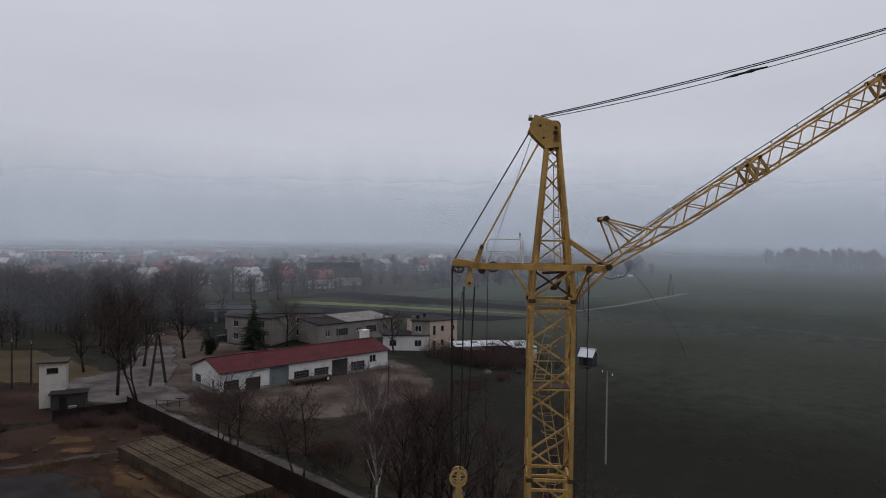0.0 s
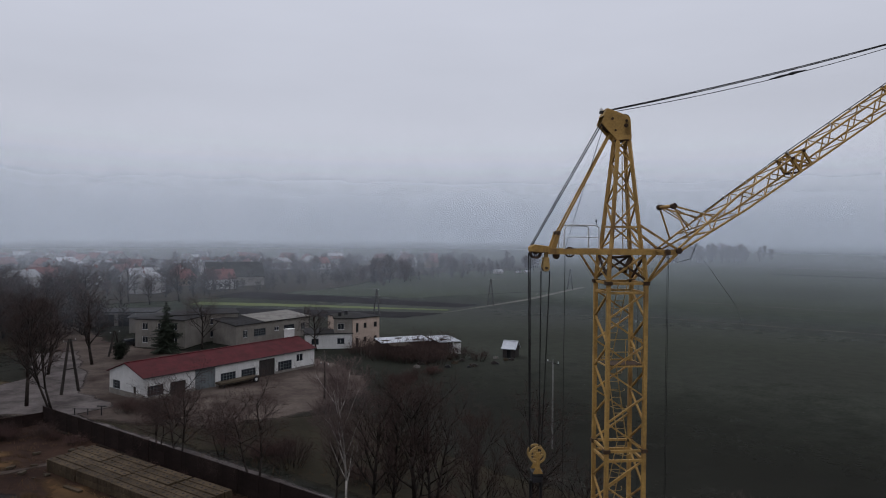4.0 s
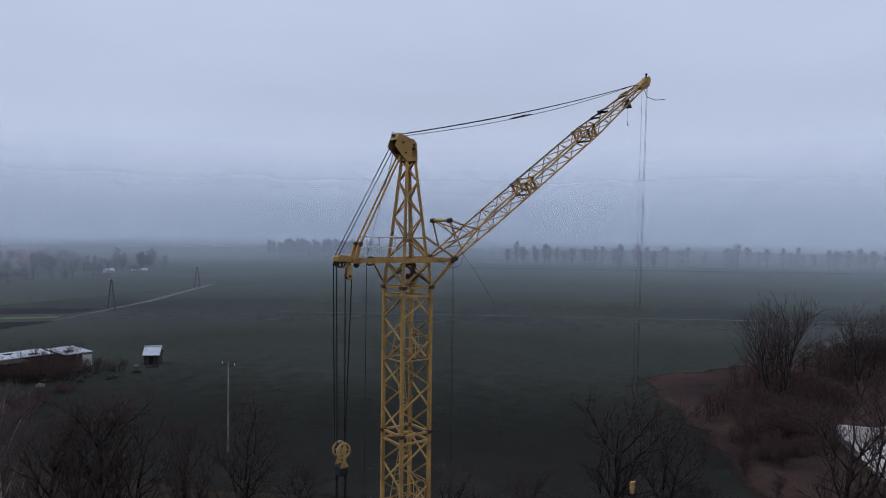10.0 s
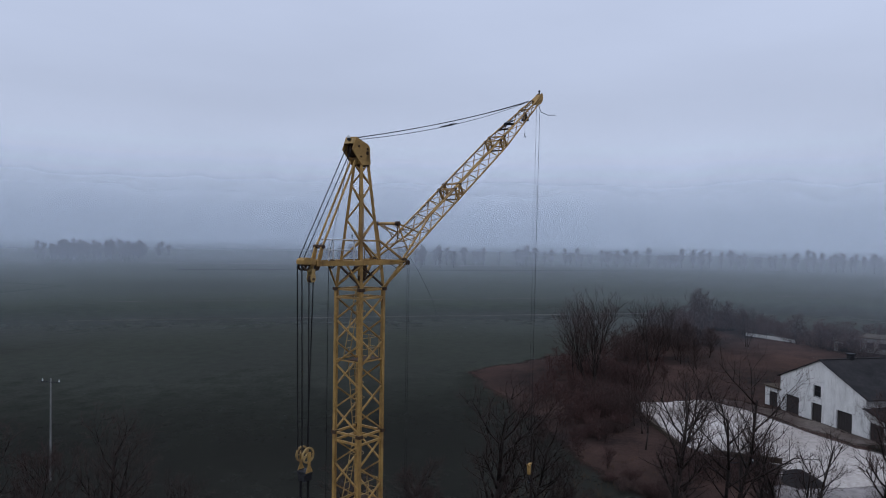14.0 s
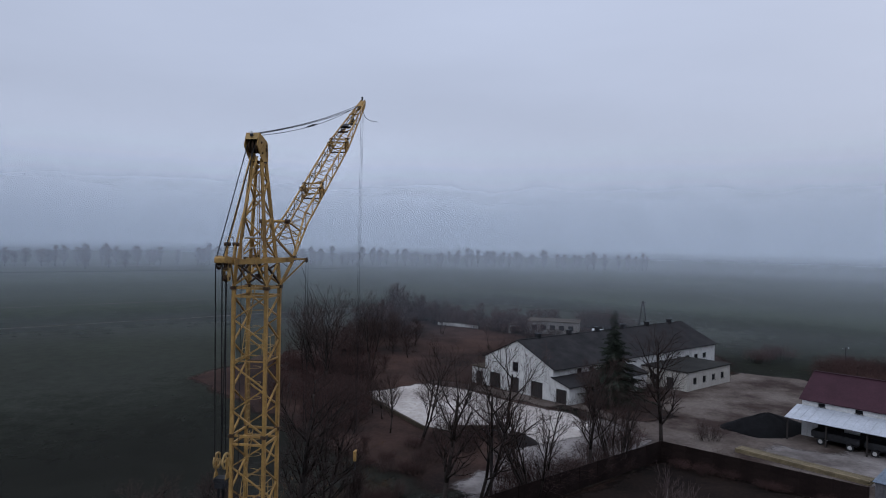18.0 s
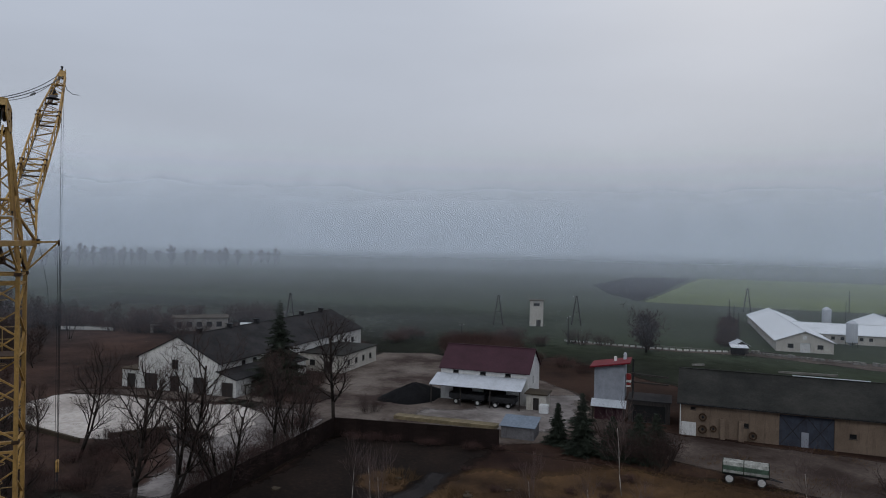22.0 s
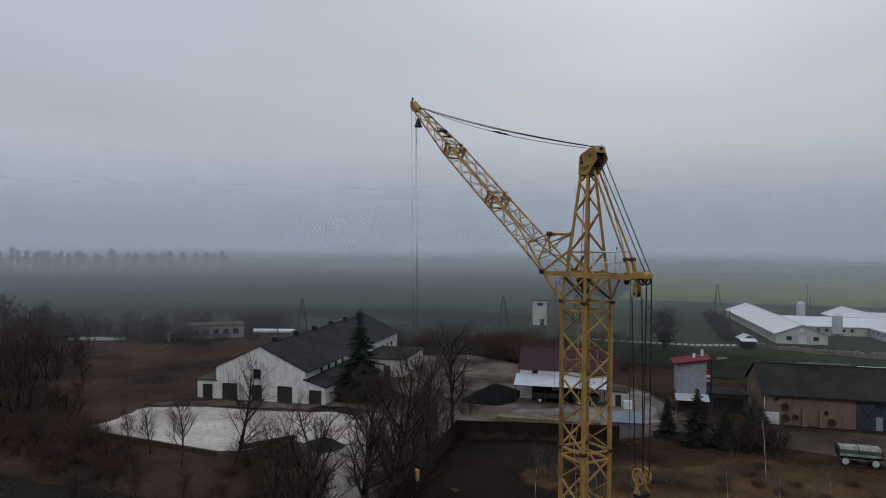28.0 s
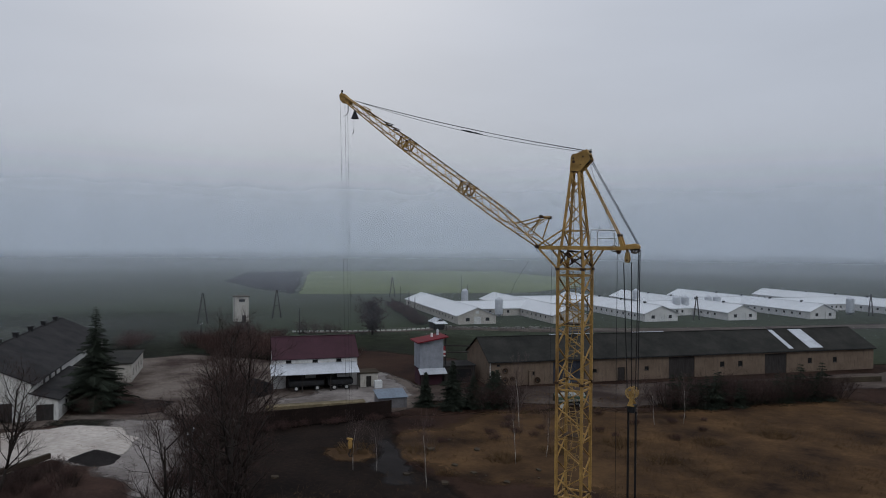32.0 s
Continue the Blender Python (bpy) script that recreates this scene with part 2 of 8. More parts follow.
M = dict(
    yellow=mat("crane_paint", (0.350, 0.212, 0.064), 0.6, 0.05, 0.30, 1.3, 14, 0.1, stain=(0.10, 0.050, 0.024), stain_amt=0.8),
    pale_yellow=mat("faded_paint", (0.36, 0.24, 0.09), 0.6, 0.1, 0.25, 2.0, 14, 0.1, stain=(0.12, 0.07, 0.04), stain_amt=0.5),
    rust=mat("rusty_steel", (0.06, 0.036, 0.022), 0.8, 0.3, 0.4, 4.0, 30, 0.2),
    rope=mat("greased_rope", (0.018, 0.017, 0.017), 0.6, 0.3, 0.3, 6, 60, 0.1),
    dark=mat("dark_steel", (0.03, 0.03, 0.032), 0.6, 0.4, 0.3, 3, 20, 0.1),
    plaster=mat("white_plaster", (0.56, 0.55, 0.52), 0.9, 0, 0.12, 0.7, 9, 0.1, stain=(0.16, 0.14, 0.12), stain_amt=0.6),
    plaster_clean=mat("white_render", (0.55, 0.545, 0.53), 0.9, 0, 0.10, 0.6, 8, 0.08, stain=(0.24, 0.22, 0.20), stain_amt=0.4),
    plaster_grey=mat("grey_render", (0.185, 0.170, 0.150), 0.9, 0, 0.2, 0.5, 8, 0.1, stain=(0.11, 0.10, 0.095), stain_amt=0.5),
    plaster_beige=mat("beige_render", (0.42, 0.395, 0.35), 0.9, 0, 0.12, 0.5, 5, 0.06, stain=(0.20, 0.175, 0.15), stain_amt=0.45, spec=0.1),
    plaster_tan=mat("tan_render", (0.158, 0.118, 0.087), 0.92, 0, 0.2, 0.4, 8, 0.08, stain=(0.065, 0.050, 0.040), stain_amt=0.65, spec=0.1),
    plaster_pink=mat("pinkish_render", (0.42, 0.33, 0.27), 0.9, 0, 0.12, 0.5, 8, 0.1, stain=(0.2, 0.17, 0.15), stain_amt=0.4),
    red_roof=mat("red_sheet_roof", (0.066, 0.0115, 0.0135), 0.75, 0.0, 0.28, 0.5, 6, 0.05, stain=(0.034, 0.010, 0.011), stain_amt=0.6, spec=0.12),
    bright_red=mat("bright_red_sheet", (0.125, 0.009, 0.015), 0.7, 0.0, 0.25, 0.8, 8, 0.05, stain=(0.05, 0.012, 0.013), stain_amt=0.5, spec=0.15),
    maroon=mat("maroon_sheet_roof", (0.046, 0.0195, 0.0265), 0.7, 0.0, 0.2, 0.5, 6, 0.05, stain=(0.027, 0.017, 0.02), stain_amt=0.4, spec=0.12),
    felt=mat("tar_felt_roof", (0.025, 0.0243, 0.0258), 0.9, 0, 0.3, 0.3, 5, 0.2, col2=(0.040, 0.038, 0.038), stain=(0.016, 0.0155, 0.016), stain_amt=0.5, spec=0.08),
    eternit=mat("grey_corrugated_roof", (0.0235, 0.0238, 0.0222), 0.9, 0, 0.3, 0.25, 5, 0.2, col2=(0.037, 0.036, 0.032), stain=(0.018, 0.016, 0.014), stain_amt=0.5, spec=0.08),
    galv=mat("galvanised_sheet", (0.44, 0.46, 0.49), 0.55, 0.25, 0.12, 0.6, 6, 0.05, stain=(0.32, 0.32, 0.33), stain_amt=0.4),
    white_roof=mat("white_sheet_roof", (0.55, 0.57, 0.59), 0.6, 0.0, 0.08, 0.12, 2, 0.05, stain=(0.45, 0.46, 0.47), stain_amt=0.4),
    grey_sheet=mat("grey_sheet_wall", (0.25, 0.262, 0.292), 0.6, 0.05, 0.05, 0.15, 1.0, 0.0),
    blue_sheet=mat("blue_grey_sheet", (0.135, 0.165, 0.205), 0.6, 0.1, 0.15, 0.6, 3, 0.03),
    tin_wall=mat("dull_tin_wall", (0.125, 0.12, 0.125), 0.75, 0.05, 0.2, 0.6, 4, 0.05, stain=(0.05, 0.045, 0.045), stain_amt=0.5),
    blue_gate=mat("blue_painted_gate", (0.043, 0.049, 0.066), 0.7, 0.1, 0.25, 0.8, 8, 0.1, stain=(0.03, 0.025, 0.025), stain_amt=0.6),
    gate_dark=mat("dark_wooden_gate", (0.035, 0.031, 0.029), 0.85, 0, 0.35, 1.2, 10, 0.2, stretch=(4, 4, 0.6)),
    gate_grey=mat("grey_gate", (0.13, 0.145, 0.15), 0.7, 0.1, 0.15, 0.8, 8, 0.1),
    # near-black colour that stands for the shade inside openings and holes
    void=mat("painted_opening_shade", (0.012, 0.012, 0.013), 0.9, 0, 0.2, 2, 8, 0),
    pane=mat("window_glass", (0.02, 0.024, 0.03), 0.12, 0.0, 0.2, 1, 5, 0, spec=0.6),
    trim=mat("white_window_frame", (0.55, 0.55, 0.54), 0.6, 0, 0.1, 1, 8, 0),
    concrete=mat("old_concrete", (0.054, 0.042, 0.029), 0.9, 0, 0.35, 0.35, 5, 0.25, stain=(0.04, 0.036, 0.028), stain_amt=0.55, rnd=0.18, spec=0.12),
    concrete_pale=mat("pale_weathered_concrete", (0.17, 0.16, 0.145), 0.9, 0, 0.3, 0.5, 5, 0.2, stain=(0.07, 0.06, 0.05), stain_amt=0.5),
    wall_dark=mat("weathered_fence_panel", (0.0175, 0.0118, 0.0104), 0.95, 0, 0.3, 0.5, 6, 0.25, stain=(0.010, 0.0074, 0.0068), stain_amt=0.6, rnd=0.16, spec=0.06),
    slab_pale=mat("wet_pale_concrete", (0.245, 0.212, 0.184), 0.7, 0, 0.0, 0.09, 1.3, 0.12, col2=(0.515, 0.47, 0.425), stain=(0.20, 0.165, 0.135), stain_amt=0.45, spec=0.2, hard=0.20, thin=True),
    wet_slab=mat("wet_muddy_concrete", (0.062, 0.048, 0.041), 0.65, 0, 0.0, 0.14, 1.8, 0.15, col2=(0.235, 0.210, 0.195), spec=0.25, hard=0.14, thin=True),
    gravel=mat("muddy_gravel", (0.036, 0.0235, 0.0190), 0.9, 0, 0.0, 0.10, 2.2, 0.3, col2=(0.135, 0.112, 0.095), spec=0.08, hard=0.12, thin=True),
    drive=mat("muddy_drive", (0.028, 0.0185, 0.0150), 0.9, 0, 0.0, 0.10, 2.2, 0.3, col2=(0.092, 0.073, 0.061), spec=0.08, hard=0.12, thin=True),
    road=mat("wet_asphalt_road", (0.032, 0.0245, 0.0225), 0.75, 0, 0.0, 0.20, 3, 0.1, col2=(0.105, 0.089, 0.083), spec=0.12, hard=0.12, thin=True),
    asphalt=mat("dark_asphalt", (0.024, 0.0215, 0.021), 0.95, 0, 0.3, 0.3, 5, 0.2, spec=0.04, thin=True),
    grass=mat("winter_crop_field", (0.0262, 0.0305, 0.0192), 0.95, 0, 0.0, 0.006, 0.35, 0.2, col2=(0.0355, 0.0458, 0.0264), spec=0.05, thin=True),
    # two field tones, darker nearby, that put the mist's fade into the colour
    near_tone=mat("near_field_mist_fade", (0.0145, 0.0142, 0.0115), 0.95, 0, 0.0, 0.02, 0.4, 0.2, col2=(0.0195, 0.0198, 0.0152), spec=0.05, thin="wide"),
    mid_tone=mat("mid_field_mist_fade", (0.0240, 0.0258, 0.0195), 0.95, 0, 0.0, 0.015, 0.4, 0.2, col2=(0.0325, 0.0372, 0.0268), spec=0.1, thin="wide"),
    balk=mat("dry_grass_balk", (0.046, 0.043, 0.032), 0.95, 0, 0.35, 0.05, 0.8, 0.2, spec=0.1, thin=True),
    crop=mat("bright_green_crop", (0.088, 0.108, 0.036), 0.95, 0, 0.25, 0.02, 0.5, 0.1, spec=0.1, thin=True),
    plough=mat("ploughed_soil", (0.0185, 0.0165, 0.0170), 0.95, 0, 0.3, 0.03, 0.6, 0.3, spec=0.0, thin=True),
    brown=mat("reddish_dry_weeds", (0.0120, 0.0084, 0.0078), 0.95, 0, 0.0, 0.06, 1.6, 0.4, col2=(0.060, 0.0350, 0.0272), stain=(0.075, 0.050, 0.034), stain_amt=0.5, spec=0.06, hard=0.14, thin=True),
    lot=mat("dead_grass_and_mud", (0.0150, 0.0084, 0.0072), 0.95, 0, 0.0, 0.075, 1.5, 0.4, col2=(0.041, 0.0235, 0.0168), stain=(0.056, 0.037, 0.021), stain_amt=0.4, spec=0.04, hard=0.14, thin=True),
    golden=mat("golden_dead_grass", (0.019, 0.0115, 0.0078), 0.95, 0, 0.0, 0.10, 1.8, 0.4, col2=(0.094, 0.054, 0.025), stain=(0.040, 0.022, 0.014), stain_amt=0.5, spec=0.05, hard=0.15, thin=True),
    beam_brown=mat("mossy_brown_concrete", (0.060, 0.043, 0.027), 0.92, 0, 0.35, 0.6, 6, 0.25, stain=(0.022, 0.018, 0.013), stain_amt=0.6, rnd=0.22, spec=0.1),
    lot_dark=mat("dark_trodden_mud", (0.0085, 0.0068, 0.0062), 0.95, 0, 0.0, 0.12, 2, 0.3, col2=(0.0185, 0.0130, 0.0108), stain=(0.055, 0.035, 0.020), stain_amt=0.35, spec=0.04, hard=0.12, thin=True),
    yellow_grass=mat("yellowed_meadow", (0.052, 0.038, 0.020), 0.95, 0, 0.35, 0.06, 1.2, 0.3, spec=0.1, thin=True),
    bark=mat("bare_bark", (0.030, 0.0240, 0.0208), 0.95, 0, 0.35, 2, 20, 0.3, rnd=0.25, spec=0.1),
    twig=mat("bare_twigs", (0.054, 0.0355, 0.0308), 0.95, 0, 0.3, 2, 20, 0, rnd=0.25, spec=0.1),
    red_twig=mat("reddish_twigs", (0.066, 0.0385, 0.0335), 0.95, 0, 0.3, 2, 20, 0, rnd=0.25, spec=0.1),
    birch=mat("birch_bark", (0.34, 0.31, 0.28), 0.85, 0, 0.3, 3, 25, 0.1, stain=(0.05, 0.045, 0.04), stain_amt=0.5),
    pale_twig=mat("pale_birch_twigs", (0.105, 0.076, 0.070), 0.95, 0, 0.3, 2, 20, 0, spec=0.1),
    needles=mat("spruce_needles", (0.0205, 0.0255, 0.0175), 0.9, 0, 0.35, 3, 12, 0, rnd=0.2, spec=0.15),
    straw=mat("dead_straw", (0.088, 0.055, 0.028), 0.95, 0, 0.4, 0.5, 5, 0, spec=0.1),
    track=mat("pale_field_track", (0.10, 0.094, 0.076), 0.95, 0, 0.35, 0.08, 1.0, 0.2, spec=0.08, thin=True),
    verge=mat("dark_winter_grass", (0.0165, 0.0148, 0.0105), 0.95, 0, 0.0, 0.08, 1.6, 0.4, col2=(0.0290, 0.0255, 0.0165), stain=(0.045, 0.028, 0.018), stain_amt=0.45, spec=0.04, hard=0.14, thin=True),
    coal=mat("black_coal", (0.0055, 0.0055, 0.006), 0.85, 0, 0.4, 1.5, 8, 0.6, spec=0.08),
    bale=mat("white_bale_film", (0.62, 0.63, 0.63), 0.35, 0, 0.1, 1, 6, 0.1, rnd=0.08),
    tyre=mat("tyre_rubber", (0.02, 0.02, 0.02), 0.9, 0, 0.3, 4, 20, 0.1),
    rim=mat("white_wheel_rim", (0.45, 0.44, 0.42), 0.7, 0, 0.2, 3, 20, 0.1),
    tank=mat("green_grey_tank", (0.055, 0.085, 0.06), 0.7, 0.1, 0.4, 0.9, 6, 0.15, stain=(0.02, 0.025, 0.02), stain_amt=0.7),
    tank_top=mat("pale_weathered_cover", (0.24, 0.24, 0.215), 0.8, 0, 0.45, 1.3, 8, 0.2, stain=(0.05, 0.05, 0.04), stain_amt=0.8),
    timber=mat("grey_timber_pole", (0.034, 0.029, 0.026), 0.9, 0, 0.3, 2, 14, 0.2),
    pole_concrete=mat("concrete_pole", (0.20, 0.195, 0.185), 0.9, 0, 0.2, 1, 10, 0.1),
    town_white=mat("pale_house_wall", (0.27, 0.255, 0.245), 0.9, 0, 0.15, 0.3, 3, 0, rnd=0.3),
    town_red=mat("red_tile_roof", (0.125, 0.050, 0.046), 0.85, 0, 0.25, 0.3, 3, 0, rnd=0.3),
    town_grey=mat("grey_tile_roof", (0.085, 0.082, 0.085), 0.85, 0, 0.25, 0.3, 3, 0, rnd=0.3),
    town_snow=mat("pale_sheet_roof", (0.30, 0.30, 0.31), 0.7, 0, 0.1, 0.3, 3, 0, rnd=0.25),
    bulb=mat("lamp_glass", (0.6, 0.6, 0.58), 0.2, 0, 0.05, 2, 8, 0, spec=0.6),
    plank=mat("yellowed_planks", (0.15, 0.12, 0.07), 0.85, 0, 0.3, 1, 10, 0.15, rnd=0.25),
    rusty_red=mat("red_machine_paint", (0.22, 0.025, 0.025), 0.6, 0.1, 0.25, 1.2, 10, 0.1),
)


def veil_material(alpha, low_top, top):
    """Thin mist: mostly clear, the rest scatters daylight to both sides; thins out with height and close to the ground."""
    m = bpy.data.materials.new("mist")
    m.use_nodes = True
    n, l = m.node_tree.nodes, m.node_tree.links
    n.clear()
    out, mixer, clear = n.new("ShaderNodeOutputMaterial"), n.new("ShaderNodeMixShader"), n.new("ShaderNodeBsdfTransparent")
    both, dif, tra = n.new("ShaderNodeMixShader"), n.new("ShaderNodeBsdfDiffuse"), n.new("ShaderNodeBsdfTranslucent")
    for b in (dif, tra):
        b.inputs["Color"].default_value = (0.80, 0.87, 0.965, 1)
    tc, sep, ns = n.new("ShaderNodeTexCoord"), n.new("ShaderNodeSeparateXYZ"), n.new("ShaderNodeTexNoise")
    ns.inputs["Scale"].default_value = 0.008
    ns.inputs["Detail"].default_value = 3
    h, k, kk = n.new("ShaderNodeMapRange"), n.new("ShaderNodeMath"), n.new("ShaderNodeMath")
    h.interpolation_type = "SMOOTHSTEP"
    h.inputs["From Min"].default_value, h.inputs["From Max"].default_value = 20.0, top
    h.inputs["To Min"].default_value, h.inputs["To Max"].default_value = alpha, 0.0
    v = n.new("ShaderNodeMapRange")
    v.inputs["From Min"].default_value, v.inputs["From Max"].default_value = 0.3, 0.7
    v.inputs["To Min"].default_value, v.inputs["To Max"].default_value = 0.85, 1.15
    k.operation = "MULTIPLY"
    low = n.new("ShaderNodeMapRange")
    low.inputs["From Min"].default_value, low.inputs["From Max"].default_value = 0.0, low_top
    kk.operation = "MULTIPLY"
    l.new(sep.outputs["Z"], low.inputs["Value"])
    l.new(tc.outputs["Object"], sep.inputs[0])
    l.new(tc.outputs["Object"], ns.inputs["Vector"])
    l.new(sep.outputs["Z"], h.inputs["Value"])
    l.new(ns.outputs["Fac"], v.inputs["Value"])
    l.new(h.outputs[0], k.inputs[0])
    l.new(v.outputs[0], k.inputs[1])
    l.new(k.outputs[0], kk.inputs[0])
    l.new(low.outputs[0], kk.inputs[1])
    l.new(kk.outputs[0], mixer.inputs[0])
    l.new(clear.outputs[0], mixer.inputs[1])
    both.inputs[0].default_value = 0.5
    l.new(dif.outputs[0], both.inputs[1])
    l.new(tra.outputs[0], both.inputs[2])
    l.new(both.outputs[0], mixer.inputs[2])
    l.new(mixer.outputs[0], out.inputs[0])
    return m


# ---- mesh building ----
class MB:
    """Collects vertices and faces of one mesh."""

    def __init__(self):
        self.v, self.f, self.weld, self.least, self.reach = [], [], False, 0.015, 1.0

    def add(self, verts, faces):
        o = len(self.v)
        self.v += [tuple(p) for p in verts]
        self.f += [tuple(i + o for i in f) for f in faces]
        return self

    def box(self, x0, y0, z0, x1, y1, z1):
        return self.add([(x0, y0, z0), (x1, y0, z0), (x1, y1, z0), (x0, y1, z0), (x0, y0, z1), (x1, y0, z1), (x1, y1, z1), (x0, y1, z1)],
                        [(0, 3, 2, 1), (4, 5, 6, 7), (0, 1, 5, 4), (1, 2, 6, 5), (2, 3, 7, 6), (3, 0, 4, 7)])

    def tube(self, p, q, r0, r1=None, n=6, roll=0.0):
        p, q = Vector(p), Vector(q)
        r1 = r0 if r1 is None else r1
        d = (q - p)
        if d.length < 1e-6:
            return self
        d.normalize()
        a = d.orthogonal().normalized() if abs(d.z) > 0.999 else d.cross(Vector((0, 0, 1))).normalized()
        b = d.cross(a)
        vs = []
        for c, r in ((p, r0), (q, r1)):
            for i in range(n):
                t = 2 * math.pi * (i + 0.5) / n + roll
                vs.append(c + (a * math.cos(t) + b * math.sin(t)) * r)
        fs = [(i, (i + 1) % n, n + (i + 1) % n, n + i) for i in range(n)]
        fs += [tuple(range(n - 1, -1, -1)), tuple(range(n, 2 * n))]
        return self.add(vs, fs)

    def bar(self, p, q, w, h=None):
        """A rectangular bar, w across and h high."""
        p, q, h = Vector(p), Vector(q), h or w
        d = (q - p).normalized()
        a = Vector((1, 0, 0)) if abs(d.z) > 0.999 else d.cross(Vector((0, 0, 1))).normalized()
        b = d.cross(a).normalized()
        vs = [c + a * sx * w / 2 + b * sy * h / 2 for c in (p, q) for sx, sy in ((-1, -1), (1, -1), (1, 1), (-1, 1))]
        return self.add(vs, [(3, 2, 1, 0), (4, 5, 6, 7), (0, 1, 5, 4), (1, 2, 6, 5), (2, 3, 7, 6), (3, 0, 4, 7)])

    def path(self, pts, r, n=6):
        """A bent tube: one ring at each point, capped at both ends."""
        pts = [Vector(p) for p in pts]
        vs, fs, a = [], [], None
        for i, p in enumerate(pts):
            d = (pts[min(i + 1, len(pts) - 1)] - pts[max(i - 1, 0)]).normalized()
            a = d.orthogonal().normalized() if a is None else (a - d * a.dot(d)).normalized()
            b = d.cross(a)
            vs += [p + (a * math.cos(2 * math.pi * k / n) + b * math.sin(2 * math.pi * k / n)) * r for k in range(n)]
        for i in range(len(pts) - 1):
            fs += [(i * n + k, i * n + (k + 1) % n, (i + 1) * n + (k + 1) % n, (i + 1) * n + k) for k in range(n)]
        fs += [tuple(range(n - 1, -1, -1)), tuple(range((len(pts) - 1) * n, len(pts) * n))]
        return self.add(vs, fs)

    def prism(self, poly, a0, a1, axis="y"):
        """A flat outline, given in the two other axes, drawn out from a0 to a1 along axis."""
        def at(p, a):
            return {"y": (p[0], a, p[1]), "x": (a, p[0], p[1]), "z": (p[0], p[1], a)}[axis]
        n = len(poly)
        vs = [at(p, a0) for p in poly] + [at(p, a1) for p in poly]
        return self.add(vs, [tuple(range(n - 1, -1, -1)), tuple(range(n, 2 * n))] + [(i, (i + 1) % n, n + (i + 1) % n, n + i) for i in range(n)])

    def wheel(self, c, r, w, n=20, axis="y", inner=0.0):
        ring = [(r * math.cos(2 * math.pi * i / n), r * math.sin(2 * math.pi * i / n)) for i in range(n)]
        if not inner:
            poly = [(c[0] + x, c[2] + z) for x, z in ring] if axis == "y" else [(c[1] + x, c[2] + z) for x, z in ring]
            k = c[1] if axis == "y" else c[0]
            return self.prism(poly, k - w / 2, k + w / 2, axis)
        vs, fs = [], []
        for rr in (r, inner):
            for s in (-w / 2, w / 2):
                for i in range(n):
                    x, z = rr * math.cos(2 * math.pi * i / n), rr * math.sin(2 * math.pi * i / n)
                    vs.append((c[0] + x, c[1] + s, c[2] + z) if axis == "y" else (c[0] + s, c[1] + x, c[2] + z))
        for i in range(n):
            j = (i + 1) % n
            fs += [(i, j, n + j, n + i), (2 * n + j, 2 * n + i, 3 * n + i, 3 * n + j), (j, i, 2 * n + i, 2 * n + j), (n + i, n + j, 3 * n + j, 3 * n + i)]
        return self.add(vs, fs)

    def mesh(self, name, material, smooth=False):
        me = bpy.data.meshes.new(name)
        me.from_pydata(self.v, [], self.f)
        me.materials.append(material)
        bm = bmesh.new()
        bm.from_mesh(me)
        if self.weld:
            bmesh.ops.remove_doubles(bm, verts=bm.verts, dist=1e-4)
        bmesh.ops.recalc_face_normals(bm, faces=bm.faces)
        bm.to_mesh(me)
        bm.free()
        if smooth:
            me.polygons.foreach_set("use_smooth", [True] * len(me.polygons))
        me.update()
        return me


def part(name, mb, material, parent, label="", smooth=False, bevel=0.0):
    me = mb if isinstance(mb, bpy.types.Mesh) else mb.mesh(name, material, smooth)
    ob = new(name, me)
    ob.parent = parent
    if bevel:
        b = ob.modifiers.new("worn_edges", "BEVEL")
        b.width, b.segments, b.limit_method = bevel, 2, "ANGLE"
    return tagged(ob, label)


def thing(name, m, label, category, group="", kind=""):
    ob = new(name)
    ob.empty_display_size = 0.3
    ob.matrix_world = m
    return tagged(ob, label, category, group, kind)


def solid(name, mb, material, m, label, category, group="", kind="", smooth=False):
    ob = new(name, mb.mesh(name, material, smooth))
    ob.matrix_world = m
    return tagged(ob, label, category, group, kind)


GRID = -43.3                      # the yards and walls share one direction
U = Vector((math.cos(radians(GRID)), math.sin(radians(GRID)), 0))
V = Vector((-U.y, U.x, 0))


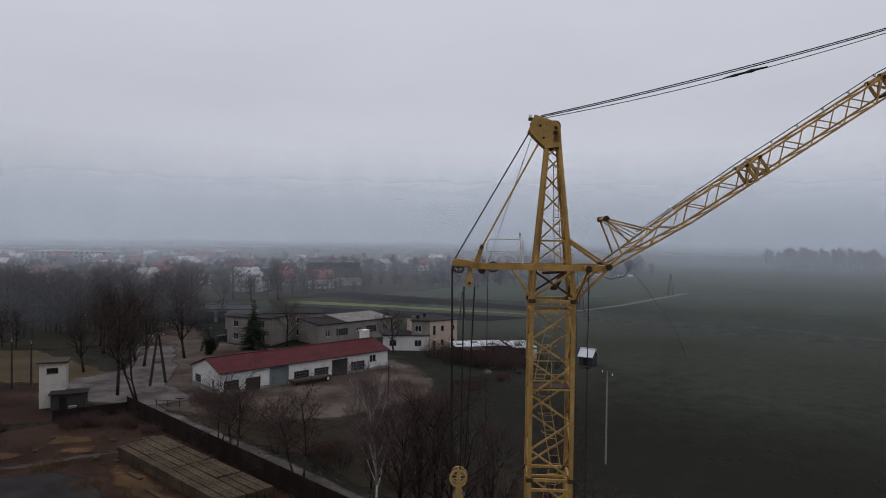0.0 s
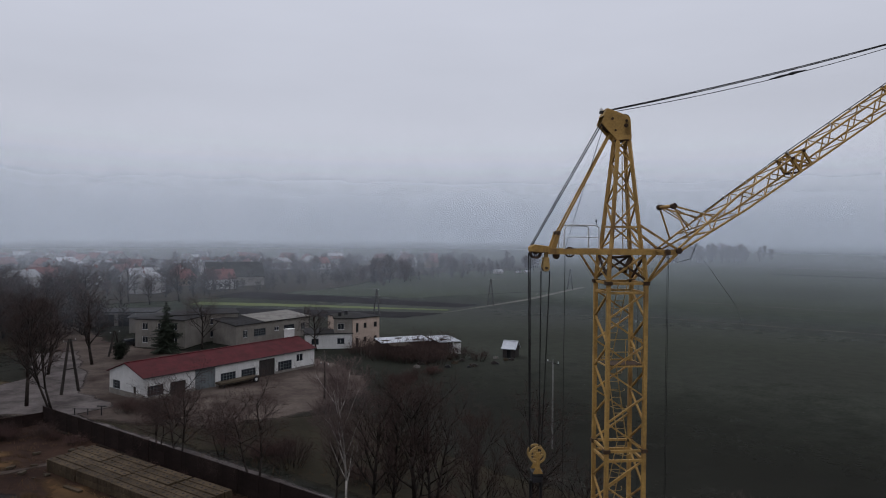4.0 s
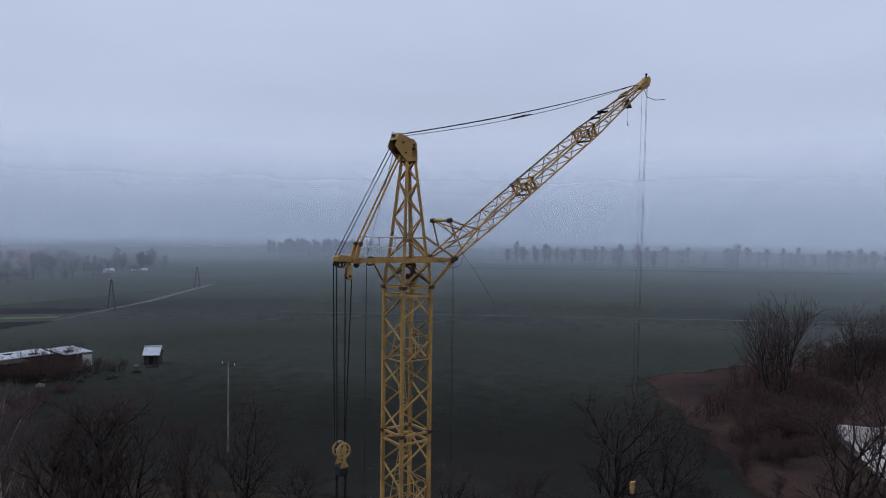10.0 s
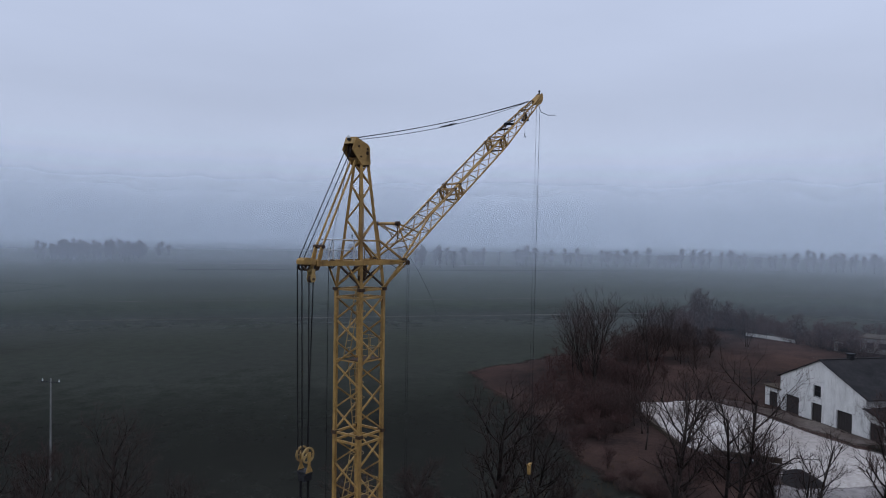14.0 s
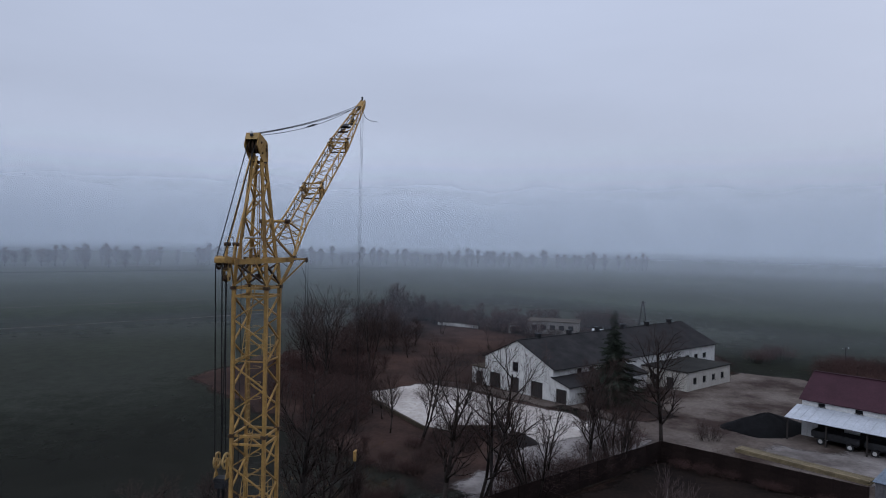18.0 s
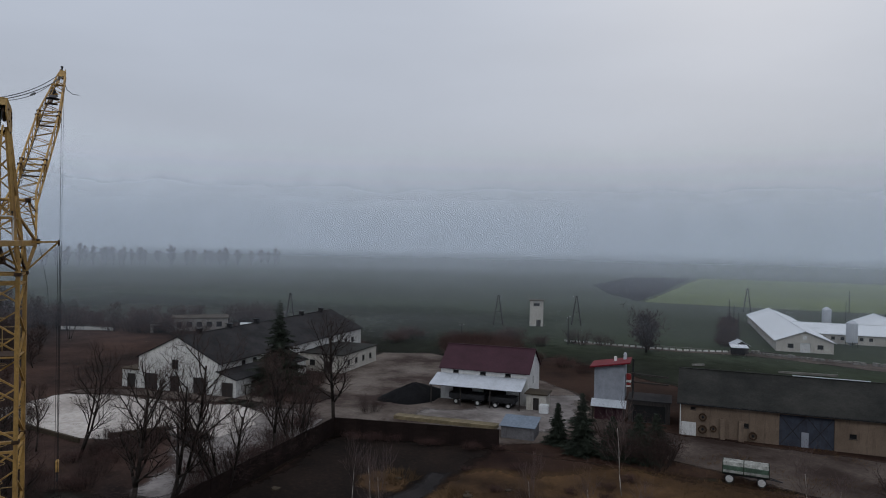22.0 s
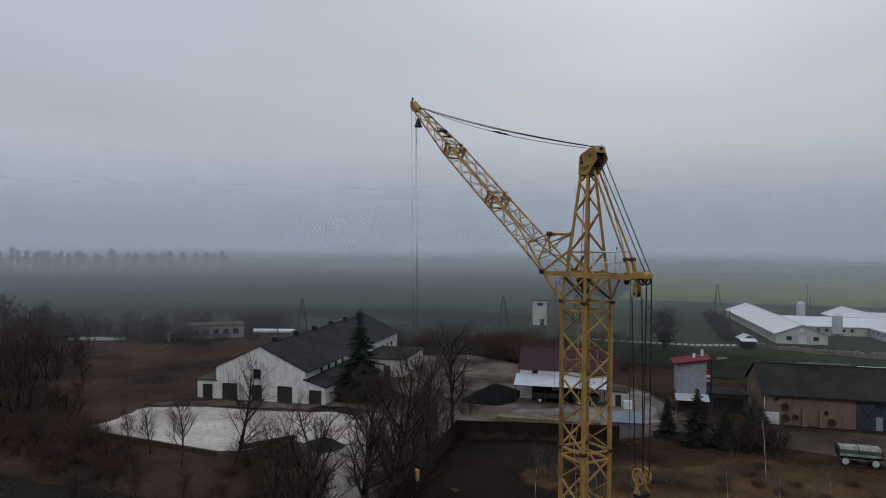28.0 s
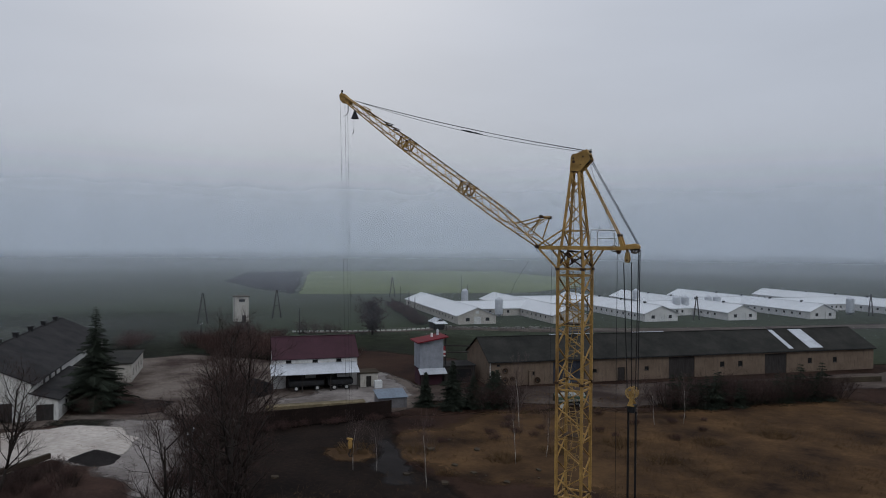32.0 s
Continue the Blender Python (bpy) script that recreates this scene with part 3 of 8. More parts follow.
# ---- ground ----
def sheet(name, pts, z, material, kind="structure", label="", rough_edge=0.0, seed=1, step=3.0, soft=None):
    """A level patch of ground. Its rim thins out over about soft metres into what lies below."""
    rng = random.Random(seed)
    out = []
    for (x0, y0), (x1, y1) in zip(pts, pts[1:] + pts[:1]):
        k = max(1, int(math.hypot(x1 - x0, y1 - y0) / step)) if rough_edge else 1
        for i in range(k):
            t = i / k
            out.append((x0 + (x1 - x0) * t + rng.uniform(-1, 1) * rough_edge, y0 + (y1 - y0) * t + rng.uniform(-1, 1) * rough_edge))
    me = bpy.data.meshes.new(name)
    soft = max(0.5, 2.2 * rough_edge) if soft is None else soft
    if not rough_edge or not soft:
        me.from_pydata([(x, y, z) for x, y in out], [], [tuple(range(len(out)))])
    else:
        o = np.array(out)
        p, q = o, np.roll(o, -1, 0)
        lo, hi = o.min(0) - soft, o.max(0) + soft
        cell = max(0.8 * soft, math.sqrt(float(np.prod(hi - lo)) / 16000))
        nx, ny = [int(v) + 2 for v in (hi - lo) / cell]
        gx, gy = np.meshgrid(lo[0] + cell * np.arange(nx), lo[1] + cell * np.arange(ny), indexing="ij")
        pt = np.stack([gx.ravel(), gy.ravel()], 1)
        near_d, inside = np.full(len(pt), 1e9), np.zeros(len(pt), bool)
        for a0, b0 in zip(p, q):
            d = b0 - a0
            f = np.clip(((pt - a0) @ d) / max(1e-9, d @ d), 0, 1)
            near_d = np.minimum(near_d, np.hypot(*(pt - a0 - f[:, None] * d).T))
            cross = (a0[1] > pt[:, 1]) != (b0[1] > pt[:, 1])
            if a0[1] != b0[1]:
                inside ^= cross & (pt[:, 0] < a0[0] + (pt[:, 1] - a0[1]) * d[0] / d[1])
        sd = np.where(inside, near_d, -near_d)
        thin = np.clip(0.5 - sd / (2 * soft), 0, 1)
        idx = np.arange(nx * ny).reshape(nx, ny)
        quads = np.stack([idx[:-1, :-1], idx[1:, :-1], idx[1:, 1:], idx[:-1, 1:]], -1).reshape(-1, 4)
        quads = quads[thin[quads].min(1) < 0.999]
        used, inv = np.unique(quads, return_inverse=True)
        me.from_pydata([(float(x), float(y), z) for x, y in pt[used]], [], inv.reshape(-1, 4).tolist())
        me.attributes.new("thin", "FLOAT", "POINT").data.foreach_set("value", thin[used].astype(np.float32))
    me.materials.append(material)
    return tagged(new(name, me), label, "", "", kind)


ground = sheet("ground", [(-2600, -2600), (2600, -2600), (2600, 2600), (-2600, 2600)], 0.0, M["grass"], label="wide dark green winter crop field under mist")
for radius, alpha, steep in [(150, 0.07, 0.26), (235, 0.11, 0.24), (340, 0.14, 0.22), (480, 0.19, 0.20), (585, 0.21, 0.18), (950, 0.45, 0.16), (1500, 0.70, 0.14)]:
    top = 25 + steep * radius
    veil = MB()
    n = 72
    ring = [(radius * math.cos(2 * math.pi * k / n), radius * math.sin(2 * math.pi * k / n)) for k in range(n)]
    veil.add([(x, y, -1) for x, y in ring] + [(x, y, top + 1) for x, y in ring], [(k, (k + 1) % n, n + (k + 1) % n, n + k) for k in range(n)])
    ob = solid("mist", veil, veil_material(alpha, 6.0 if radius < 600 else 8.0, top), pose(-6, 30, 0), "thin bank of grey winter mist", "mist", kind="stuff", smooth=True)

# long field strips beside the lane; darker near tones give the mist's fade
def strip(name, u0, u1, v0, v1, z, material, seed, label):
    a = [U * u + V * v for u, v in ((u0, v0), (u1, v0), (u1, v1), (u0, v1))]
    return sheet(name, [(p.x, p.y) for p in a], z, material, rough_edge=0.7, seed=seed, step=6.0, label=label, soft=36.0 if v1 - v0 > 20 else 0.0)


strip("fallow_field", -230, 110, -5, 88, 0.012, M["near_tone"], 61, "field strip beside the lane, coloured darker to give the mist's fade")
strip("thin_field", -200, 190, 60, 215, 0.006, M["mid_tone"], 62, "middle field strip, toned between near and far for the mist's fade")
strip("grass_balk", -78, 150, 204, 206, 0.022, M["balk"], 63, "dry grass balk between two fields")
strip("ploughed_line", -90, 420, 496, 505, 0.03, M["plough"], 65, "dark ploughed line far off in the field")
strip("grass_balk_far", -80, 400, 262, 263.6, 0.022, M["balk"], 66, "dry grass balk between two fields")

# fields and yards, each a few centimetres over the one before
sheet("far_field", [(-75, 300), (20, 268), (150, 330), (120, 470), (-60, 470)], 0.04, M["grass"], rough_edge=1.5, seed=2, label="green field beyond the houses")
sheet("town_ground", [(-66, 200), (-88, 225), (-95, 245), (-70, 258), (-50, 272), (-25, 300), (-5, 330), (15, 385), (60, 455), (110, 480), (150, 540), (60, 760), (-470, 760), (-470, 130), (-150, 136), (-90, 140), (-76, 152), (-80, 170)], 0.046, M["verge"], rough_edge=2.5, seed=77, step=12, label="dark brown gardens and undergrowth of the town")
sheet("crop_strip", [(-62, 247), (-20, 236), (25, 221.5), (27, 225), (-17, 243), (-60, 257)], 0.10, M["crop"], rough_edge=0.5, seed=3, label="narrow strip of bright green crop")
sheet("ploughed_strip", [(-60, 276), (-14, 253), (31, 231), (40, 240), (-5, 272), (-50, 300)], 0.08, M["plough"], rough_edge=0.6, seed=4, label="dark ploughed strip")
sheet("ploughed_strip_near", [(-58, 238), (-20, 228), (24, 215), (10, 205), (-24, 210), (-55, 222)], 0.08, M["plough"], rough_edge=0.6, seed=44, label="dark ploughed strip")
sheet("crop_field", [(214, -187), (300, -289), (389, -395), (330, -470), (262, -512), (150, -420), (120, -330), (128, -262), (168, -226)], 0.12, M["crop"], rough_edge=1.0, seed=5, step=10, label="bright green winter crop field")
sheet("ploughed_field", [(217, -186), (262, -205), (330, -246), (412, -346), (396, -394), (303, -288)], 0.10, M["plough"], rough_edge=1.0, seed=6, step=10, label="dark ploughed field")
sheet("weedy_plot", [(92, 75), (150, 58), (190, 62), (200.5, 10.2), (163.7, -22.5), (133, -30.7), (102.3, -22.5), (90, 12.3), (61.4, 4.1), (43, 22.5), (53.2, 33.8), (73.7, 55.2)], 0.05, M["brown"], rough_edge=1.2, seed=7, label="rough plot of reddish dead weeds")
sheet("crane_lot", [(-45.5, 96), (57.7, -1), (44, -18.4), (20, -40), (-30, -75), (-110, -60), (-130, 40), (-75, 70)], 0.03, M["lot"], rough_edge=0.5, seed=8, label="waste ground of dead grass and mud round the crane")
sheet("dead_grass_meadow", [(36.5, -5), (39.5, -12.5), (34.5, -19.0), (36, -25), (26, -33), (12, -43), (-12, -66), (-40, -60), (-34, -28), (-6, -8), (14, -4), (28, -0.5)], 0.045, M["golden"], soft=4.0, rough_edge=1.4, seed=72, label="stretch of golden dead grass")
sheet("rough_verge", [(58.5, -2), (47, -17), (60, -36.5), (74, -44), (96, -47), (100, -62), (62, -66), (44, -50), (0, -92), (-45, -134), (-64, -112), (-30, -75), (20, -40), (44, -18.4)], 0.02, M["lot"], rough_edge=0.8, seed=73, label="rough brown weeds round the yards")
sheet("lane_verge", [(-47, 100), (-20, 81), (15.5, 46.4), (40, 25), (46, 30), (24, 54), (2, 82), (-6, 99), (-22, 93), (-40, 100)], 0.02, M["verge"], rough_edge=0.8, seed=74, label="dark grassy verge between the lane and the field")
sheet("tower_ground", [(-80, 80), (-54, 90.5), (-46, 98), (-60, 104), (-66, 112), (-62, 113), (-92, 119), (-104, 96)], 0.022, M["lot"], rough_edge=0.8, seed=75, label="brown weeds round the transformer tower")
sheet("meadow", [(-130, 118), (-62, 112), (-60, 122), (-88, 143), (-150, 140)], 0.05, M["yellow_grass"], rough_edge=0.8, seed=9, label="yellowed meadow")
sheet("gravel_yard", [(75.7, 3.1), (83.9, 8.7), (98.2, -4.1), (117, -29), (112, -39), (100, -40.9), (83.9, -45), (67.5, -45), (55.2, -38.9), (45, -30.7), (46, -20.5), (58.3, -2), (63.4, 2)], 0.08, M["gravel"], rough_edge=0.7, seed=10, label="muddy gravel yard with puddles")
sheet("hangar_yard", [(59.3, -36.8), (48.1, -28.6), (20, -40), (0, -62), (-30, -94), (-24, -104), (4, -76), (41.9, -43)], 0.07, M["drive"], rough_edge=0.5, seed=11, label="muddy drive along the long hangar")
sheet("concrete_yard", [(84.7, 40.4), (77.2, 34.6), (71.2, 31.1), (66.1, 27.2), (65.8, 24.0), (67.0, 17.6), (62.0, 16.8), (62.0, 12.0), (66, 7.5), (72, 5.5), (77.5, 7.5), (81.5, 13.5), (86.5, 19.5), (91.5, 24.5), (94.5, 31.5), (88, 38.2)], 0.11, M["slab_pale"], rough_edge=0.5, seed=12, step=1.8, soft=0.9, label="wet pale concrete yard before the barn")
sheet("wet_drive", [(68, 18.0), (61.5, 17.2), (55, 17.6), (47.5, 20.8), (43.5, 21.5), (45.6, 14.4), (52, 8.4), (60, 1.5), (66, -1.5), (74, 1.5), (76, 5.5), (70, 9)], 0.104, M["wet_slab"], rough_edge=1.0, seed=78, step=1.8, label="wet muddy drive between the yard and the fence")
sheet("barn_apron", [(98.5, 27.5), (83.4, 7.0), (80.0, 9.8), (84.5, 15.5), (87.0, 20.0), (91.5, 24.2), (92.5, 29.0), (95.5, 31.5)], 0.125, M["gravel"], rough_edge=1.0, seed=76, step=1.5, label="muddy strip of gravel along the barn front")
sheet("brown_bank", [(75, -3), (79, 1.5), (85.5, 6.2), (90, 2.5), (97, -4), (101, -11), (93, -9.5), (86, -6), (79, -7)], 0.115, M["brown"], rough_edge=0.9, seed=71, label="bank of reddish dead weeds beside the barn")
sheet("lane", [(-46, 98.6), (-43.6, 101.0), (15.0, 45.6), (60.2, 4.4), (62.9, -1.5), (59.5, 0.4), (30, 28.2)], 0.09, M["road"], rough_edge=0.35, seed=13, label="narrow wet lane along the fence")
sheet("garage_yard", [(-64, 104), (-44, 98), (-24, 92), (-12, 98), (-3, 110), (-3, 118), (-6, 128), (-12, 139), (-30, 148), (-46, 152), (-62, 168), (-80, 196), (-92, 186), (-70, 158), (-58, 132)], 0.06, M["drive"], rough_edge=0.8, soft=3.0, seed=14, label="muddy yard round the garage")
sheet("entry_road", [(-62, 104), (-45, 99), (-39, 104), (-47, 113), (-52, 128), (-62, 152), (-70, 150), (-60, 126), (-66, 110)], 0.10, M["road"], rough_edge=0.5, seed=15, label="wet entry road")
sheet("old_asphalt", [(-66, 69), (-48.2, 70.1), (-41.3, 72.1), (-37, 70.6), (-31.8, 65.4), (-31, 60), (-34, 44), (-70, 36)], 0.06, M["asphalt"], rough_edge=0.4, seed=16, label="patch of old asphalt")
sheet("worn_path", [(-56, 71.2), (-49.5, 71.4), (-44.8, 73.5), (-40.5, 76.9), (-36.2, 80.0), (-33.5, 83.0), (-34.6, 84.0), (-37.9, 80.9), (-41.0, 78.3), (-45.0, 75.0), (-49.6, 72.9), (-56, 72.6)], 0.066, M["drive"], rough_edge=0.4, seed=81, step=1.2, soft=0.6, label="worn pale path beside the old asphalt")
sheet("grass_strip", [(-38.2, 75.6), (-35.4, 75.2), (-31.5, 71.6), (-27.5, 68.0), (-24.6, 65.2), (-26.0, 62.6), (-29.4, 65.0), (-32.6, 68.6), (-35.6, 72.6)], 0.072, M["golden"], rough_edge=0.5, seed=90, step=0.9, soft=1.3, label="strip of golden dead grass beside the beams")
for k, (x, y, r) in enumerate(((-50.3, 76.6, 1.6), (-42.8, 79.6, 1.3), (-54.8, 79.5, 1.5), (-46.4, 83.0, 1.6), (-60.0, 76.0, 1.8))):
    sheet("grass_patch", [(x + r * (1 + 0.3 * math.sin(2.3 * k + 2 * i)) * math.cos(i * math.pi / 5) * 1.6, y + r * (1 + 0.3 * math.sin(1.7 * k + 3 * i)) * math.sin(i * math.pi / 5)) for i in range(10)], 0.075 + 0.003 * k, M["golden"],
          rough_edge=0.3, seed=91 + k, step=0.7, soft=1.4, label="patch of golden dead grass")
sheet("wet_concrete", [(71.4, -36.8), (66.0, -43.5), (61.0, -41.0), (50.5, -31.0), (48.5, -26.5), (56.0, -18.2), (61.5, -13.0), (66.2, -15.5), (64.5, -24.0)], 0.086, M["wet_slab"], rough_edge=1.2, seed=83, step=1.8, soft=2.0, label="wet broken concrete on the farm yard")
sheet("grass_mound", [(42.5, 0.4), (43.6, -1.4), (41.4, -3.4), (38.8, -4.2), (37.2, -2.4), (36.9, 0.6), (39.2, 1.8)], 0.078, M["golden"], rough_edge=0.4, seed=84, step=0.9, soft=1.2, label="mound of golden dead grass")
sheet("wet_rut", [(41.1, -7.7), (39.5, -9.4), (36.0, -5.2), (33.0, -2.4), (28.0, 3.4), (29.6, 5.4), (35.4, 0.4), (37.2, -3.6)], 0.064, M["asphalt"], rough_edge=0.6, seed=85, step=0.9, soft=1.0, label="wet muddy rut through the dead grass")
sheet("trodden_ground", [(57.8, -1.6), (46, 9.4), (33.7, 20.6), (18, 12), (22, 3), (34, -2.0), (40.5, -11), (45.2, -17.6)], 0.06, M["lot_dark"], soft=2.5, rough_edge=0.5, seed=17, step=3.0, label="dark trodden mud inside the fence")
sheet("farm_road", [(118.5, -81.4), (96.8, -99.9), (90.6, -115.4), (61.8, -127.7), (20, -160), (-40, -215), (-46, -207), (14, -152), (57.7, -119.5), (86.5, -107.1), (94.8, -96.8), (115.4, -78.3)], 0.09, M["drive"], rough_edge=0.5, seed=18, label="gravel farm road")
sheet("field_track", [(22, 214), (24, 217), (60, 258), (105, 320), (107, 318), (62, 256)], 0.09, M["track"], rough_edge=0.2, seed=19, soft=0.0, label="narrow pale field track")
sheet("far_road", [(240, 650), (345, 515), (465, 370), (546, 288), (624, 176), (651, 40), (648, -70), (630, -180), (634, -180), (652, -70), (655, 40), (628, 178), (550, 291), (469, 374), (349, 519), (244, 654)], 0.10, M["road"], rough_edge=0.2, seed=20, step=20, soft=0.0, label="far road below the tree row")


# ---- the tower crane ----
def crane():
    c = thing("tower_crane", pose(3.6, 26.57, 0.14, 0, 0, -1.8), "old yellow lattice tower crane with a raised jib and rusty edges", "crane")
    Y, P, R, K = M["yellow"], M["pale_yellow"], M["rust"], M["rope"]
    a = 0.69
    corners = [(-a, -a), (a, -a), (a, a), (-a, a)]

    def b(name, p, q, w, h=None, m=Y, parent=c, label=""):
        return part(name, MB().bar(p, q, w, h), m, parent, label)

    # base
    part("base_frame", MB().box(-1.6, -1.6, -0.14, 1.6, -1.2, 0.5).box(-1.6, 1.2, -0.14, 1.6, 1.6, 0.5).box(-1.6, -1.2, -0.05, -1.2, 1.2, 0.45).box(1.2, -1.2, -0.05, 1.6, 1.2, 0.45), R, c, "rusty steel base frame")
    for x, y in corners:
        b("mast_leg", (x, y, 0.4), (x, y, 23.0), 0.135)
    rings = [5.0, 11.0, 17.0, 23.0]
    for z in rings:
        for i in range(4):
            (x0, y0), (x1, y1) = corners[i], corners[(i + 1) % 4]
            b("ring_bar", (x0, y0, z - 0.04), (x1, y1, z - 0.04), 0.085)
            b("ring_bar", (x0, y0, z - 0.38), (x1, y1, z - 0.38), 0.085)
            part("flange", MB().box(x0 - 0.115, y0 - 0.115, z - 0.10, x0 + 0.115, y0 + 0.115, z + 0.03), R, c, "dark bolted flange")
    for z0 in (-1.0, 5.0, 11.0, 17.0):
        for i in range(4):
            A, B = corners[i], corners[(i + 1) % 4]
            for k in range(6):
                za, zb = z0 + 0.04 + k * 0.93, z0 + 0.04 + (k + 1) * 0.93
                if za < 0.3:
                    continue
                p, q = (B, A) if k % 2 == 0 else (A, B)
                b("diagonal", (p[0], p[1], za), (q[0], q[1], zb), 0.075, 0.055)
    # platforms, ladders, guard hoops
    for z in (2.0, 8.0, 14.0, 20.0):
        part("platform", MB().box(-0.62, -0.62, z, 0.62, 0.1, z + 0.05), R, c, "rusty platform plate")
        for i in range(4):
            (x0, y0), (x1, y1) = corners[i], corners[(i + 1) % 4]
            b("platform_edge", (x0, y0, z), (x1, y1, z), 0.05)
        for zz in (z + 0.5, z + 0.95):
            b("platform_rail", (-0.62, -0.6, zz), (0.62, -0.6, zz), 0.025, m=P)
            b("platform_rail", (0.6, -0.6, zz), (0.6, 0.55, zz), 0.025, m=P)
        for x, y in ((-0.62, -0.6), (0.0, -0.6), (0.6, -0.57), (0.6, 0.0), (0.6, 0.55)):
            b("rail_post", (x, y, z), (x, y, z + 0.95), 0.025, m=P)
    for k, z in enumerate((2.0, 5.0, 8.0, 11.0, 14.0, 17.0, 20.0)):
        s = 1 if k % 2 else -1
        p0, p1 = Vector((0.32 * s, 0.45, z)), Vector((-0.22 * s, 0.25, z + 3.0))
        side = Vector((0.17, 0, 0))
        lad = part("ladder", MB().bar(p0 - side, p1 - side, 0.03).bar(p0 + side, p1 + side, 0.03), P, c, "thin pale steel ladder")
        for j in range(10):
            t = (j + 0.5) / 10
            q = p0.lerp(p1, t)
            part("rung", MB().bar(q - side, q + side, 0.022), P, lad)
        for j in range(3):
            q = p0.lerp(p1, 0.45 + j * 0.22)
            pts = [q + Vector((0.3 * math.cos(t), -0.1 - 0.45 * math.sin(t), 0)) for t in [math.pi * i / 8 for i in range(9)]]
            part("guard_hoop", MB().path(pts, 0.012, 4), P, lad)
    # top section and slewing deck
    for x, y in corners:
        b("deck_leg", (x, y, 23.0), (x * 0.9, y * 0.9, 24.0), 0.12)
    for i in range(4):
        A, B = corners[i], corners[(i + 1) % 4]
        b("deck_brace", (A[0], A[1], 23.08), (B[0] * 0.9, B[1] * 0.9, 23.95), 0.07)
        b("deck_brace", (B[0], B[1], 23.08), (A[0] * 0.9, A[1] * 0.9, 23.95), 0.07, m=R)
    part("machinery", MB().tube((0.1, -0.1, 23.35), (0.42, 0.1, 23.85), 0.09, n=12).box(-0.02, -0.12, 23.3, 0.2, 0.1, 23.5).tube((-0.3, 0.05, 23.86), (0.4, 0.05, 23.92), 0.05, n=10), R, c, "rusty gearbox and drum")
    for s in (-1, 1):
        b("arm_beam", (-2.75, 0.24 * s, 24.08), (-0.6, 0.66 * s, 24.08), 0.10, 0.20)
        b("arm_beam", (-0.6, 0.66 * s, 24.08), (1.76, 0.86 * s, 24.08), 0.10, 0.20)
        b("knee_brace", (1.70, 0.86 * s, 24.0), (0.72, 0.69 * s, 22.98), 0.10, 0.09)
        b("jib_stay", (1.74, 0.84 * s, 24.2), (0.50, 0.50 * s, 25.05), 0.085, 0.075)
        b("arm_knee", (-1.35, 0.52 * s, 23.98), (-0.72, 0.69 * s, 23.1), 0.06)
        part("pivot_pin", MB().tube((1.78, 0.72 * s, 24.14), (1.78, 1.0 * s, 24.14), 0.11, n=12), R, c, "dark pivot pin")
    b("cross_beam", (1.70, -0.86, 24.08), (1.70, 0.86, 24.08), 0.14, 0.16)
    b("cross_beam", (-0.62, -0.66, 24.08), (-0.62, 0.66, 24.08), 0.10, 0.16)
    b("cross_beam", (0.62, -0.72, 24.08), (0.62, 0.72, 24.08), 0.10, 0.16)
    b("side_bracket", (1.0, -0.75, 24.12), (1.0, -1.75, 24.14), 0.07)
    b("side_strut", (1.0, -1.70, 24.1), (0.75, -0.72, 23.05), 0.06)
    part("side_pulley", MB().wheel((1.0, -1.75, 24.10), 0.11, 0.05, 14, "y"), R, c, "small dark pulley")
    for yy in (-1.72, -1.82):
        part("thin_line", MB().tube((1.0, yy, 24.1), (1.0, yy, 9.0), 0.008, n=4), K, c, "thin hanging line")
    # counter arm end
    box = MB().prism([(-3.40, 24.06), (-2.56, 24.00), (-2.44, 24.18), (-2.80, 24.27), (-3.24, 24.33), (-3.40, 24.24)], -0.20, 0.20)
    part("end_box", box, Y, c, "riveted yellow sheave box", bevel=0.03)
    for s in (-1, 1):
        part("lug", MB().prism([(-2.66, 24.20), (-2.47, 24.16), (-2.32, 24.72), (-2.37, 24.80), (-2.46, 24.76)], 0.17 * s - 0.03, 0.17 * s + 0.03), Y, c, "upright lug plate", bevel=0.01)
        b("back_stay", (-2.38, 0.17 * s, 24.74), (-0.52, 0.13 * s, 28.28), 0.062, 0.058)
        part("stay_pin", MB().tube((-2.40, 0.06 * s, 24.74), (-2.40, 0.28 * s, 24.74), 0.075, n=10), R, c, "dark stay pin")
        part("arm_sheave", MB().wheel((-3.18, 0.11 * s, 24.02), 0.21, 0.05, 22, "y", 0.15).wheel((-3.18, 0.11 * s, 24.02), 0.06, 0.06, 10, "y").bar((-3.36, 0.11 * s, 24.02), (-3.0, 0.11 * s, 24.02), 0.03).bar((-3.18, 0.11 * s, 23.84), (-3.18, 0.11 * s, 24.2), 0.03), R, c, "rusty rope sheave")
    part("arm_sheave", MB().wheel((-2.0, -0.30, 24.06), 0.19, 0.05, 22, "y", 0.14).wheel((-2.0, -0.30, 24.06), 0.05, 0.06, 10, "y").bar((-2.17, -0.3, 24.06), (-1.83, -0.3, 24.06), 0.025).bar((-2.0, -0.3, 23.89), (-2.0, -0.3, 24.23), 0.025), R, c, "rusty rope sheave")
    part("arm_sheave", MB().wheel((-2.38, 0.12, 23.92), 0.13, 0.05, 18, "y"), R, c, "rusty rope sheave")
